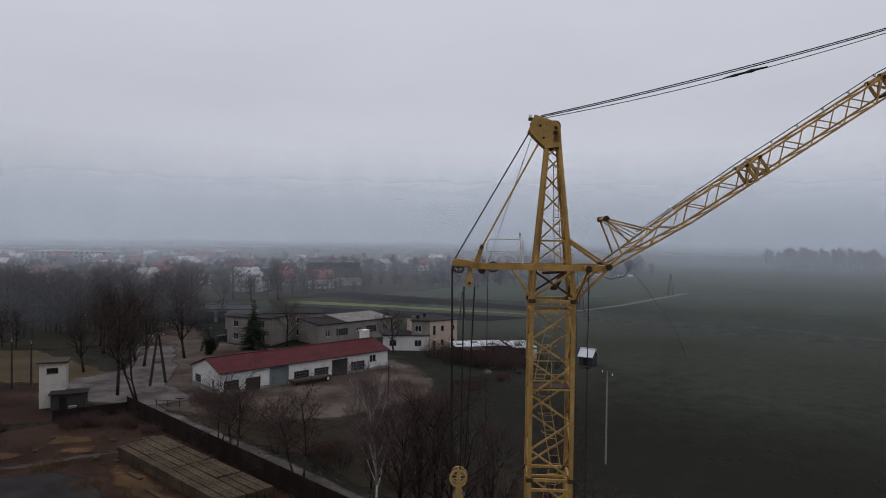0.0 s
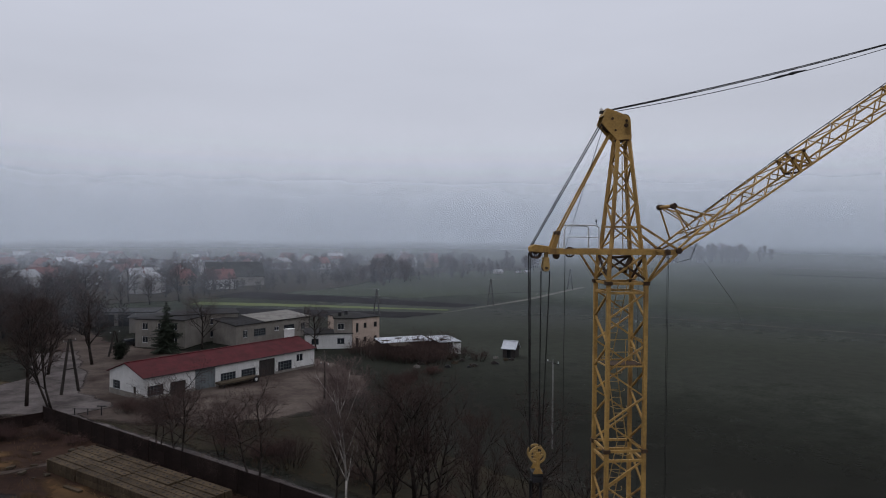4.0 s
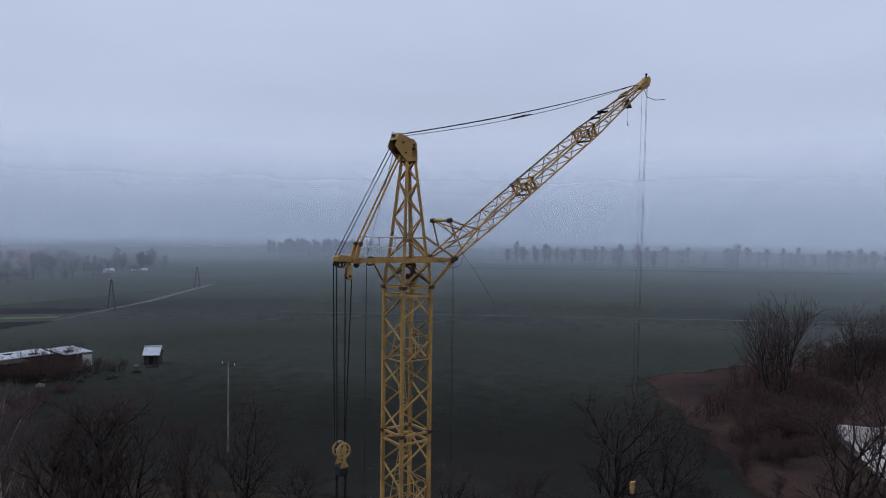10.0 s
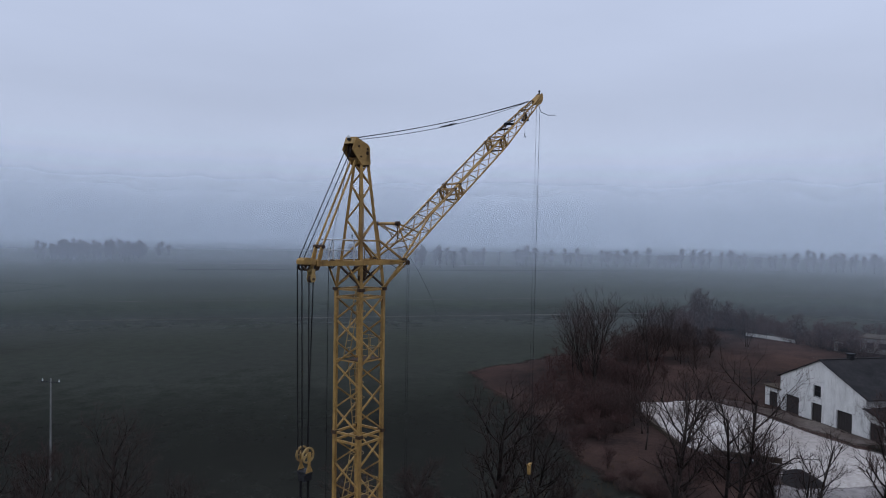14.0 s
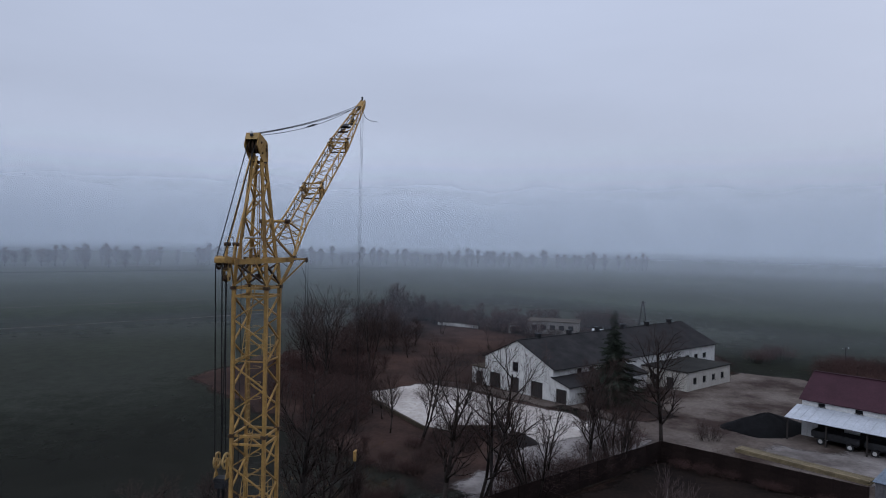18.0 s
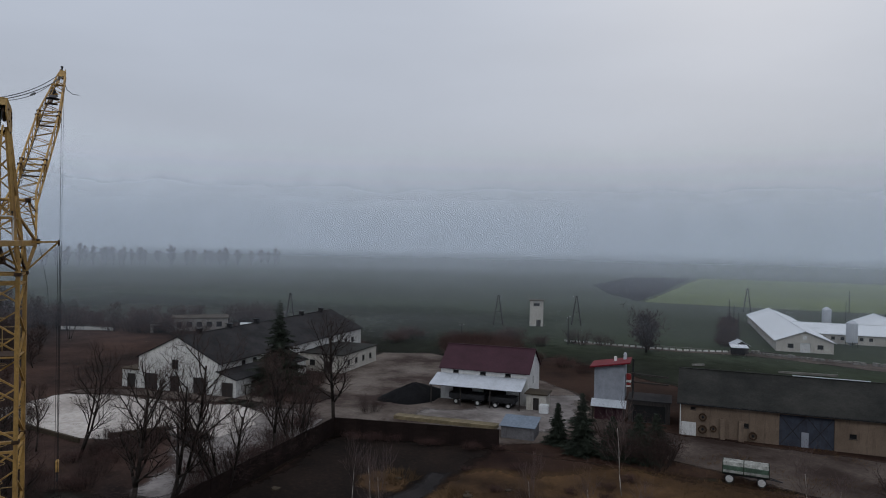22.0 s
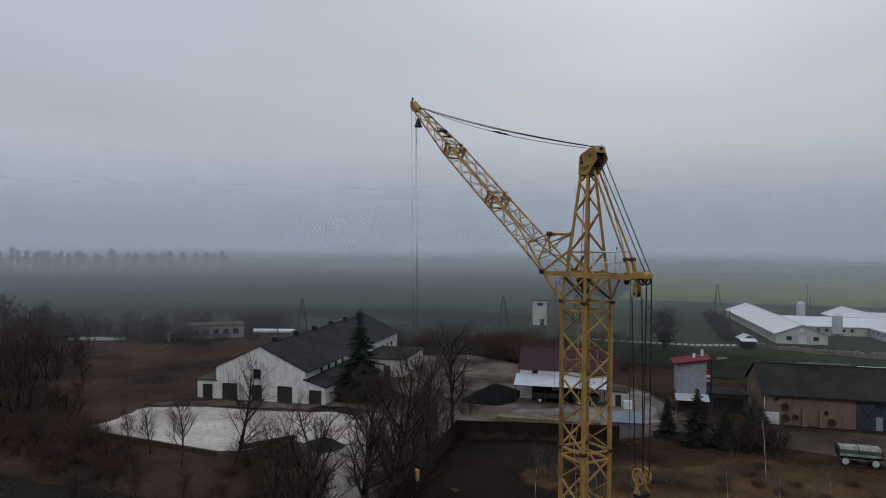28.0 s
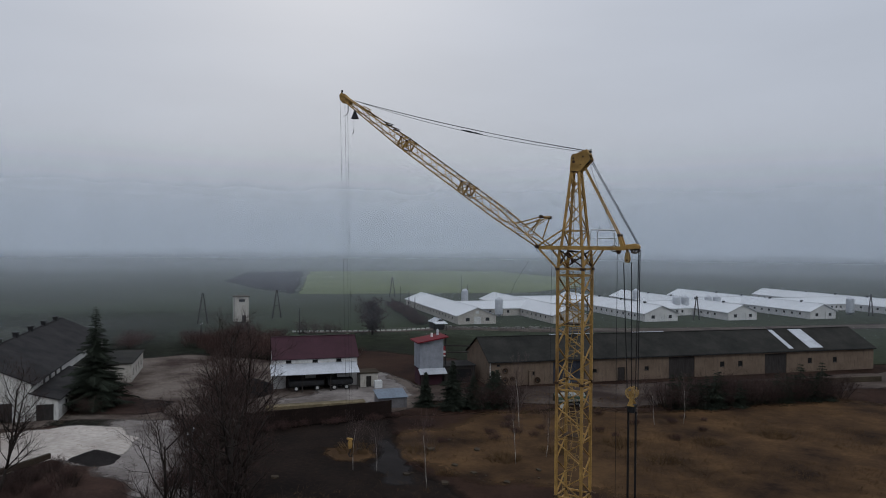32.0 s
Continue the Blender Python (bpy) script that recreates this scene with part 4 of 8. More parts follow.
    # rail on the counter arm
    for s in (-1, 1):
        r = MB()
        y0, y1 = 0.36 * s, 0.58 * s
        pts = [Vector((-2.22, y0, 24.18)), Vector((-2.22, y0, 24.86)), Vector((-2.10, y0, 25.02)), Vector((-1.12, y1, 25.02)), Vector((-1.02, y1, 24.92)), Vector((-1.02, y1, 24.18))]
        r.path(pts, 0.027, 6).tube((-2.22, y0, 24.6), (-1.02, y1, 24.6), 0.015, n=6)
        part("hand_rail", r, M["trim"], c, "thin tubular rail")
    part("floodlight_stalk", MB().tube((-1.12, -0.56, 25.02), (-1.12, -0.56, 25.18), 0.012, n=6).tube((-1.12, -0.56, 25.14), (-1.12, -0.56, 25.22), 0.035, n=8), M["dark"], c, "small stalk lamp")
    # tapering top tower
    lv = [24.18, 24.98, 25.85, 26.62, 27.3, 27.82, 28.2]

    def at(i, z):
        t = (z - 24.18) / 4.02
        k = 0.56 * (1 - t) + 0.20 * t
        x, y = [(-1, -1), (1, -1), (1, 1), (-1, 1)][i]
        return Vector((x * k - 0.02 * t, y * k, z))

    for i in range(4):
        b("tower_leg", at(i, 24.1), at(i, 28.25), 0.115)
        j = (i + 1) % 4
        b("tower_ring", at(i, 24.98), at(j, 24.98), 0.06)
        for k, (z0, z1) in enumerate(zip(lv, lv[1:])):
            p, q = (i, j) if (k + i) % 2 else (j, i)
            b("tower_brace", at(p, z0), at(q, z1), 0.062, 0.05)
    lad = part("ladder", MB().bar((0.10, 0.05, 24.2), (0.02, 0.05, 27.6), 0.025).bar((0.32, 0.05, 24.2), (0.14, 0.05, 27.6), 0.025), P, c, "thin inner ladder")
    for j in range(14):
        t = (j + 0.5) / 14
        part("rung", MB().bar((0.10 - 0.08 * t, 0.05, 24.2 + 3.4 * t), (0.32 - 0.18 * t, 0.05, 24.2 + 3.4 * t), 0.018), P, lad)
    # head
    outline = [(-0.66, 29.24), (0.10, 28.98), (0.20, 28.86), (0.25, 28.16), (-0.28, 28.10), (-0.52, 28.32), (-0.88, 28.70)]
    for s in (-1, 1):
        hole = [(0.06 + 0.115 * math.cos(math.radians(a)), 28.40 + 0.115 * math.sin(math.radians(a))) for a in range(0, -361, -24)]
        part("head_plate", MB().prism(outline[:4][:3] + [(0.235, 28.40)] + hole + [(0.2351, 28.3999)] + outline[3:], 0.27 * s - 0.02, 0.27 * s + 0.02), Y, c, "yellow side plate of the head", bevel=0.008)
        for bx, bz, br in ((-0.48, 28.86, 0.05), (-0.36, 28.45, 0.04), (0.04, 28.80, 0.05), (0.03, 28.63, 0.075)):
            part("bolt_boss", MB().tube((bx, 0.285 * s, bz), (bx, 0.315 * s, bz), br, n=12), R, c, "dark bolt boss")
        part("seam_strip", MB().bar((-0.55, 0.297 * s, 28.50), (-0.10, 0.297 * s, 28.95), 0.015, 0.03), Y, c)
    part("head_top", MB().bar((-0.68, 0, 29.22), (0.12, 0, 28.96), 0.50, 0.03), Y, c, "yellow cover plate")
    part("head_back", MB().bar((-0.66, 0, 29.20), (-0.80, 0, 28.95), 0.50, 0.03), P, c, "pale end plate")
    for k in (-0.15, 0.0, 0.15):
        part("head_sheave", MB().wheel((-0.42, k, 28.72), 0.30, 0.06, 24, "y").wheel((0.03, k, 28.86), 0.20, 0.06, 24, "y"), R, c, "rusty grooved sheave")
    part("foot_plate", MB().box(-0.26, -0.26, 28.08, 0.24, 0.26, 28.14), R, c, "dark bearing plate")
    lamp = part("warning_lamp", MB().tube((-0.66, 0.0, 29.14), (-0.78, 0.0, 29.16), 0.03, n=6).tube((-0.80, 0, 29.08), (-0.80, 0, 29.18), 0.075, 0.06, 10), M["dark"], c, "small warning lamp on a bracket")
    part("lamp_glass", MB().tube((-0.80, 0, 29.18), (-0.80, 0, 29.25), 0.065, 0.06, 10).tube((-0.80, 0, 29.25), (-0.80, 0, 29.29), 0.06, 0.03, 10), M["bulb"], lamp, "clear glass dome")
    # jib
    th = math.atan2(9.75, 14.40)
    dx, dz = math.cos(th), math.sin(th)
    LEN = 17.05
    foot = Vector((1.78, 0, 24.14))

    def jp(s, side, up):
        """A chord's place s metres up the jib; side and up are -1 or 1."""
        if s < 3.2:
            t = s / 3.2
            w, h = 0.86 + (0.47 - 0.86) * t, 0.05 + 0.25 * t
        elif s < 11.2:
            w, h = 0.47, 0.30
        else:
            t = (s - 11.2) / (LEN - 11.2)
            w, h = 0.47 + (0.16 - 0.47) * t, 0.30 + (0.13 - 0.30) * t
        return foot + Vector((dx * s - dz * h * up, side * w, dz * s + dx * h * up))

    stops = [0.0, 3.2, 5.65, 6.15, 8.5, 10.85, 11.35, 14.0, LEN]
    for side in (-1, 1):
        for up in (-1, 1):
            for s0, s1 in zip(stops, stops[1:]):
                b("jib_chord", jp(s0, side, up), jp(s1, side, up), 0.068, 0.062)
    s, k = 0.9, 0
    while s < LEN - 0.9:
        e = s + 0.62
        for side in (-1, 1):
            u0, u1 = (-1, 1) if k % 2 else (1, -1)
            b("jib_lacing", jp(s, side, u0), jp(e, side, u1), 0.034)
        for up in (-1, 1):
            b("jib_lacing", jp(s, -1 if k % 2 else 1, up), jp(e, 1 if k % 2 else -1, up), 0.032)
        s, k = e, k + 1
    for s0 in (5.65, 10.85):
        for e in (s0, s0 + 0.5):
            b("splice_bar", jp(e, -1, 1), jp(e, 1, 1), 0.07, m=Y)
            b("splice_bar", jp(e, -1, -1), jp(e, 1, -1), 0.07, m=R if e == s0 else Y)
            for side in (-1, 1):
                b("splice_post", jp(e, side, -1), jp(e, side, 1), 0.085)
                part("splice_pin", MB().tube(jp(e, side * 1.0, 1) - Vector((0, 0.09, 0)), jp(e, side * 1.0, 1) + Vector((0, 0.09, 0)), 0.06, n=8), R, c, "dark splice pin")
        for side in (-1, 1):
            b("splice_cross", jp(s0, side, -1), jp(s0 + 0.5, side, 1), 0.06)
            b("splice_cross", jp(s0, side, 1), jp(s0 + 0.5, side, -1), 0.05)
    # strut frame over the jib foot
    kx, kz = 1.72, 25.74
    part("strut_bar", MB().tube((kx, -0.62, kz), (kx, 0.62, kz), 0.06, n=10), Y, c)
    for side in (-1, 1):
        part("strut_knob", MB().tube((kx, 0.50 * side, kz), (kx, 0.68 * side, kz), 0.10, n=12), R, c, "dark round strut end")
        b("strut_leg", (kx, 0.60 * side, kz), jp(0.6, side, 1), 0.05)
        b("strut_leg", (kx, 0.60 * side, kz), jp(1.9, side, 1), 0.055)
        b("strut_leg", (kx, 0.60 * side, kz), jp(1.2, -side * 0.3, 1), 0.035)
        b("strut_leg", (kx, 0.2 * side, kz), jp(1.5, side, 1), 0.03)
    # jib tip
    tipc = foot + Vector((dx * LEN, 0, dz * LEN))

    def tp(f, g):
        return (tipc.x + dx * f - dz * g, tipc.z + dz * f + dx * g)

    tip_out = [tp(-0.75, 0.10), tp(0.05, 0.22), tp(0.38, 0.20), tp(0.42, -0.02), tp(0.20, -0.24), tp(-0.15, -0.30), tp(-0.60, -0.17)]
    for side in (-1, 1):
        part("tip_plate", MB().prism(tip_out, 0.13 * side - 0.015, 0.13 * side + 0.015), Y, c, "yellow side plate of the jib tip", bevel=0.006)
    part("tip_cover", MB().bar((tp(-0.6, 0.13)[0], 0, tp(-0.6, 0.13)[1]), (tp(0.1, 0.22)[0], 0, tp(0.1, 0.22)[1]), 0.25, 0.025), Y, c)
    part("tip_sheave", MB().wheel((tp(0.05, -0.05)[0], 0, tp(0.05, -0.05)[1]), 0.24, 0.10, 22, "y"), R, c, "rusty tip sheave")
    part("tip_lamp", MB().tube((tp(0.3, 0.1)[0], 0.05, tp(0.3, 0.1)[1]), (tp(0.3, 0.1)[0], 0.05, tp(0.3, 0.1)[1] + 0.20), 0.05, 0.045, 10).tube((tp(0.3, 0.1)[0], 0.05, tp(0.3, 0.1)[1] + 0.20), (tp(0.3, 0.1)[0], 0.05, tp(0.3, 0.1)[1] + 0.29), 0.075, 0.06, 10), M["dark"], c, "dark tip lamp")
    q = jp(15.6, 1, -1)
    part("bell", MB().tube((q.x, 0.30, q.z - 0.02), (q.x, 0.30, q.z - 0.22), 0.07, 0.13, 12).tube((q.x, 0.30, q.z - 0.22), (q.x, 0.30, q.z - 0.52), 0.13, 0.25, 14), M["dark"], c, "dark bell-shaped floodlight")
    part("bell_bracket", MB().bar((q.x, 0.1, q.z + 0.02), (q.x, 0.36, q.z), 0.03), R, c)
    part("dangling_hook", MB().tube((q.x + 0.06, 0.34, q.z - 0.45), (q.x + 0.06, 0.34, q.z - 1.25), 0.006, n=4).path([Vector((q.x + 0.06, 0.34, q.z - 1.25)), Vector((q.x + 0.05, 0.34, q.z - 1.38)), Vector((q.x + 0.13, 0.34, q.z - 1.5)), Vector((q.x + 0.18, 0.34, q.z - 1.42))], 0.02, 6), M["dark"], c, "small hook on a thin wire")
    part("bent_rod", MB().path([Vector((tipc.x - 0.25, -0.1, tipc.z - 0.35)), Vector((tipc.x - 0.1, -0.25, tipc.z - 0.85)), Vector((tipc.x + 0.3, -0.5, tipc.z - 1.0)), Vector((tipc.x + 0.75, -0.8, tipc.z - 0.95))], 0.018, 5), M["dark"], c, "bent dark rod")
    for s0, w in ((12.2, 0.05), (12.9, 0.06), (14.9, 0.05)):
        o = jp(s0, 0, 1)
        part("guide_roller", MB().tube(o + Vector((0, -0.30, 0.06)), o + Vector((0, 0.30, 0.06)), w, n=10).bar(o + Vector((-0.25, 0, 0.08)), o + Vector((0.30, 0, 0.30 if s0 < 14 else 0.36)), 0.34 if s0 == 12.9 else 0.12, 0.045), M["dark"] if s0 == 12.9 else (R if s0 < 14 else Y), c, "worn rope guide roller")
    lift = Vector((-dz, 0, dx)) * 0.17
    part("jib_rope", MB().path([jp(1.6, 0.35, 1) + lift, jp(5.9, 0.35, 1) + lift, jp(11.0, 0.35, 1) + lift, jp(LEN - 0.3, 0.2, 0.6)], 0.017, 5), K, c, "greased rope along the jib")
    for k in range(10):
        o = jp(2.0 + k * 1.0, 0.35, 1)
        part("rope_roller", MB().bar(o - lift * 0.1, o + lift * 0.75, 0.03).tube(o + lift * 0.8 - Vector((0, 0.06, 0)), o + lift * 0.8 + Vector((0, 0.06, 0)), 0.028, n=8), M["trim"], c, "small pale rope roller")
    # ropes
    for yy, sag, z0, r in ((-0.14, 0.18, 29.22, 0.019), (0.14, 0.20, 29.22, 0.019), (0.0, 0.34, 29.14, 0.014)):
        pts = [Vector((-0.45 + (tipc.x - 0.95 + 0.45) * t, yy, z0 + (tipc.z - 0.28 - z0) * t - sag * 4 * t * (1 - t))) for t in [i / 16 for i in range(17)]]
        part("pendant_rope", MB().path(pts, r, 5), K, c, "dark pendant rope")
    m0 = Vector((6.35, 0, 30.72))
    dd = Vector((0.93, 0, 0.26)).normalized()
    bag = MB()
    for f0, f1, r0, r1 in ((-0.75, -0.5, 0.02, 0.035), (-0.5, -0.35, 0.035, 0.05), (-0.35, 0.0, 0.05, 0.035), (0.0, 0.2, 0.035, 0.065), (0.2, 0.4, 0.065, 0.04), (0.4, 0.6, 0.04, 0.025), (0.6, 0.78, 0.025, 0.012)):
        bag.tube(m0 + dd * f0, m0 + dd * f1, r0, r1, 8)
    part("rope_joint", bag, M["dark"], c, "dark wrapped rope joint")
    for yy in (-0.16, 0.16):
        part("hoist_rope", MB().tube((-0.80, yy, 28.72), (-3.32, yy * 0.8, 24.30), 0.020, n=6), K, c, "dark hoist rope")
    part("hoist_rope", MB().tube((-0.72, 0.0, 28.6), (-2.15, -0.28, 24.25), 0.011, n=5), K, c, "thin hoist rope")
    for x0, y0, x1, y1, z1, r in ((-3.40, -0.12, -3.34, -0.18, 16.9, 0.024), (-3.40, 0.13, -3.30, 0.10, 16.9, 0.024), (-2.98, -0.07, -3.02, -0.18, 17.0, 0.024), (-2.62, 0.07, -2.86, 0.05, 17.0, 0.024), (-2.17, -0.30, -2.20, -0.3, 2.0, 0.012)):
        zt = 24.02 if x0 < -3.2 else (23.36 if x0 < -2.3 else 24.06)
        part("fall_rope", MB().tube((x0, y0, zt), (x1, y1, z1), r, n=6), K, c, "dark hanging rope")
    part("swivel_block", MB().bar((-2.78, 0, 24.0), (-2.80, 0, 23.80), 0.13).prism([(-2.88, 23.84), (-2.72, 23.84), (-2.66, 23.5), (-2.72, 23.36), (-2.88, 23.36), (-2.94, 23.5)], -0.12, -0.08).prism([(-2.88, 23.84), (-2.72, 23.84), (-2.66, 23.5), (-2.72, 23.36), (-2.88, 23.36), (-2.94, 23.5)], 0.08, 0.12).box(-2.9, -0.13, 23.74, -2.7, 0.13, 23.86), P, c, "rusty swivel sheave block", bevel=0.01)
    part("swivel_sheave", MB().tube((-2.80, -0.06, 23.48), (-2.80, 0.06, 23.48), 0.135, n=22).tube((-2.80, -0.15, 23.48), (-2.80, 0.15, 23.48), 0.055, n=10), R, c, "rusty grooved sheave")
    # lower block
    hb = Vector((-3.08, -0.06, 16.75))
    for yy in (-0.17, 0.17):
        for xx in (0.0,):
            part("block_sheave", MB().wheel((hb.x + xx, hb.y + yy, hb.z), 0.31, 0.06, 26, "y", 0.24).wheel((hb.x + xx, hb.y + yy, hb.z), 0.08, 0.06, 12, "y").bar((hb.x + xx - 0.25, hb.y + yy, hb.z), (hb.x + xx + 0.25, hb.y + yy, hb.z), 0.03).bar((hb.x + xx, hb.y + yy, hb.z - 0.25), (hb.x + xx, hb.y + yy, hb.z + 0.25), 0.03), P, c, "pale yellow spoked sheave", bevel=0.004)
    for yy in (-0.22, 0.22):
        part("block_cheek", MB().prism([(hb.x - 0.06, hb.z + 0.12), (hb.x + 0.09, hb.z + 0.12), (hb.x + 0.07, hb.z - 0.40), (hb.x + 0.20, hb.z - 0.66), (hb.x - 0.18, hb.z - 0.66), (hb.x - 0.05, hb.z - 0.40)], hb.y + yy - 0.02, hb.y + yy + 0.02), Y, c, "yellow cheek plate", bevel=0.006)
    part("block_yoke", MB().box(hb.x - 0.20, hb.y - 0.22, hb.z - 0.76, hb.x + 0.22, hb.y + 0.22, hb.z - 0.60).box(hb.x - 0.18, hb.y - 0.18, hb.z - 1.0, hb.x + 0.2, hb.y + 0.18, hb.z - 0.78), M["dark"], c, "dark lower yoke", bevel=0.02)
    for xx in (-0.2, 0.18):
        part("ballast_rope", MB().tube((hb.x + xx, hb.y, hb.z - 0.95), (hb.x + xx, hb.y, 0.6), 0.055, n=8), K, c, "thick dark rope bundle")
    # hoist falls and hook at the tip
    for xx, yy in ((-0.22, 0.0), (0.06, -0.08), (0.34, 0.06)):
        part("fall_rope", MB().tube((tipc.x + xx, yy, tipc.z - 0.1), (tipc.x - 0.62 + xx * 0.8, yy * 0.6 - 0.1, 11.5), 0.0078, n=5), K, c, "thin hoist rope")
    hx, hy = tipc.x - 0.60, -0.1
    part("hook_block", MB().box(hx - 0.20, hy - 0.07, 11.40, hx + 0.26, hy + 0.07, 11.52).prism([(hx - 0.09, 11.40), (hx + 0.09, 11.40), (hx + 0.13, 11.15), (hx + 0.07, 10.85), (hx - 0.07, 10.85), (hx - 0.13, 11.15)], hy - 0.08, hy + 0.08), Y, c, "small yellow hook block", bevel=0.02)
    part("hook", MB().path([Vector((hx, hy, 10.9)), Vector((hx, hy, 10.62)), Vector((hx + 0.12, hy, 10.48)), Vector((hx + 0.06, hy, 10.32)), Vector((hx - 0.12, hy, 10.36)), Vector((hx - 0.15, hy, 10.5))], 0.04, 8), M["dark"], c, "dark steel hook")
    # loose cable under the jib foot
    part("loose_cable", MB().path([Vector((1.3, -0.5, 24.0)), Vector((1.9, -0.6, 23.72)), Vector((2.4, -0.55, 23.85)), Vector((2.7, -0.4, 24.4))], 0.012, 5), K, c, "drooping cable")
    part("loose_cable", MB().path([Vector((2.1, -0.84, 24.5)), Vector((2.9, -0.9, 23.6)), Vector((3.9, -1.0, 22.2)), Vector((4.3, -1.0, 21.3))], 0.007, 4), K, c, "thin slack cable")
    part("loose_cable", MB().tube((1.0, 0.8, 24.0), (1.05, 0.8, 14.0), 0.008, n=4), K, c, "thin hanging cable")
    return c


crane()


# ---- trees ----
def grow(rng, wood, fine, p, d, length, r, depth, spread, up, twig_at, kids):
    """Grows one limb and what springs from it."""
    n = 3 if depth < twig_at else 2
    pts, rad = [p], [r]
    q, e = p.copy(), d.copy()
    for i in range(n):
        e = (e + Vector((rng.uniform(-1, 1), rng.uniform(-1, 1), rng.uniform(-1, 1))) * 0.16 + Vector((0, 0, up))).normalized()
        q = q + e * (length / n)
        pts.append(q)
        rad.append(r * (1 - 0.55 * (i + 1) / n) if depth < twig_at else r * (1 - 0.75 * (i + 1) / n))
    if depth < twig_at:
        sides = (7, 6, 5, 4, 3, 3, 3)[min(depth, 6)]
        for i in range(n):
            wood.tube(pts[i], pts[i + 1], rad[i], rad[i + 1], sides)
    else:
        s = e.orthogonal().normalized()
        u = e.cross(s)
        ring = [s, s * -0.5 + u * 0.87, s * -0.5 - u * 0.87]
        fine.add([pts[0] + c * max(rad[0], fine.least) for c in ring] + [pts[2]], [(0, 1, 3), (1, 2, 3), (2, 0, 3)])
    if depth >= len(kids):
        return
    for k in range(kids[depth]):
        t = 0.30 + 0.70 * (k + rng.random()) / kids[depth] if depth else 0.28 + 0.72 * (k + rng.random()) / kids[0]
        f = min(t, 0.999) * n
        i = int(f)
        base = pts[i].lerp(pts[i + 1], f - i)
        side = e.orthogonal().normalized()
        side.rotate(Matrix.Rotation(k * 2.4 + rng.uniform(-0.5, 0.5), 3, e))
        axis = (pts[i + 1] - pts[i]).normalized()
        nd = (axis * rng.uniform(0.45, 0.9) + side * spread * rng.uniform(0.7, 1.2)).normalized()
        rr = rad[i] * rng.uniform(0.42, 0.62)
        grow(rng, wood, fine, base, nd, length * rng.uniform(0.42, 0.66) * (1.12 - 0.35 * t) * (1.0 if depth else fine.reach), rr, depth + 1, spread, up, twig_at, kids)


def bare_tree(name, seed, h, r, m, label, spread=0.9, up=0.10, kids=(9, 5, 4, 4), twig_at=3, bark="bark", twig="twig", trunks=1, lean=0.06, category="tree", group="", reach=1.0, least=0.015):
    rng = random.Random(seed)
    wood, fine = MB(), MB()
    fine.reach, fine.least = reach, least
    for k in range(trunks):
        a = rng.uniform(0, 6.28)
        off = Vector((math.cos(a), math.sin(a), 0)) * (0.25 * trunks ** 0.5 if trunks > 1 else 0)
        tilt = Vector((math.cos(a) * lean * (3 if trunks > 1 else 1), math.sin(a) * lean * (3 if trunks > 1 else 1), 1)).normalized()
        grow(rng, wood, fine, off + Vector((0, 0, -0.1)), tilt, h * 0.78 * rng.uniform(0.9, 1.1), r * (0.75 if trunks > 1 else 1), 0, spread, up, twig_at, kids)
    t = thing(name, m, label, category, group)
    part("trunk", wood, M[bark], t, smooth=True)
    part("crown", fine, M[twig], t, "fine bare twigs")
    return t


def oval_tree(name, seed, h, w, r, m, label, twig="twig", group="", limbs=30, base=0.12, thick=0.06, rise=(0.1, 1.3)):
    """A slender far tree: one leader with rising limbs that fill an uneven oval."""
    rng = random.Random(seed)
    wood, fine = MB(), MB()
    p = Vector((0, 0, -0.1))
    lead = [p]
    for i in range(5):
        p = p + Vector((rng.uniform(-0.3, 0.3), rng.uniform(-0.3, 0.3), h / 5))
        lead.append(p)
    for i in range(5):
        wood.tube(lead[i], lead[i + 1], r * (1 - 0.19 * i), r * (0.81 - 0.19 * i) + 0.03, 6)
    for k in range(limbs):
        f = base + (0.96 - base) * (k + rng.random()) / limbs
        i = min(4, int(f * 5))
        b0 = lead[i].lerp(lead[i + 1], f * 5 - i)
        a = k * 2.4 + rng.uniform(-0.4, 0.4)
        reach = w * (math.sin(math.pi * (0.12 + 0.86 * (f - base) / (1 - base))) ** 0.7) * rng.uniform(0.6, 1.2)
        out = Vector((math.cos(a), math.sin(a), rng.uniform(*rise)))
        tip = b0 + out * reach * rng.uniform(0.7, 1.0)
        wood.tube(b0, tip, 0.10 * r + thick, 0.03, 3)
        for j in range(8):
            q = b0.lerp(tip, 0.25 + 0.75 * (j + rng.random()) / 8) + Vector((rng.uniform(-1, 1), rng.uniform(-1, 1), rng.uniform(-1, 1))) * reach * 0.22
            for _ in range(3):
                d = Vector((rng.uniform(-1, 1), rng.uniform(-1, 1), rng.uniform(-0.4, 1.6))).normalized()
                e = q + d * (0.35 + reach * rng.uniform(0.1, 0.35))
                s = d.orthogonal().normalized() * thick
                u = d.cross(s)
                fine.add([q + s, q - s * 0.5 + u * 0.87, q - s * 0.5 - u * 0.87, e], [(0, 1, 3), (1, 2, 3), (2, 0, 3)])
    t = thing(name, m, label, "tree", group)
    part("trunk", wood, M["bark"], t, smooth=True)
    part("crown", fine, M[twig], t, "fine bare twigs")
    return t


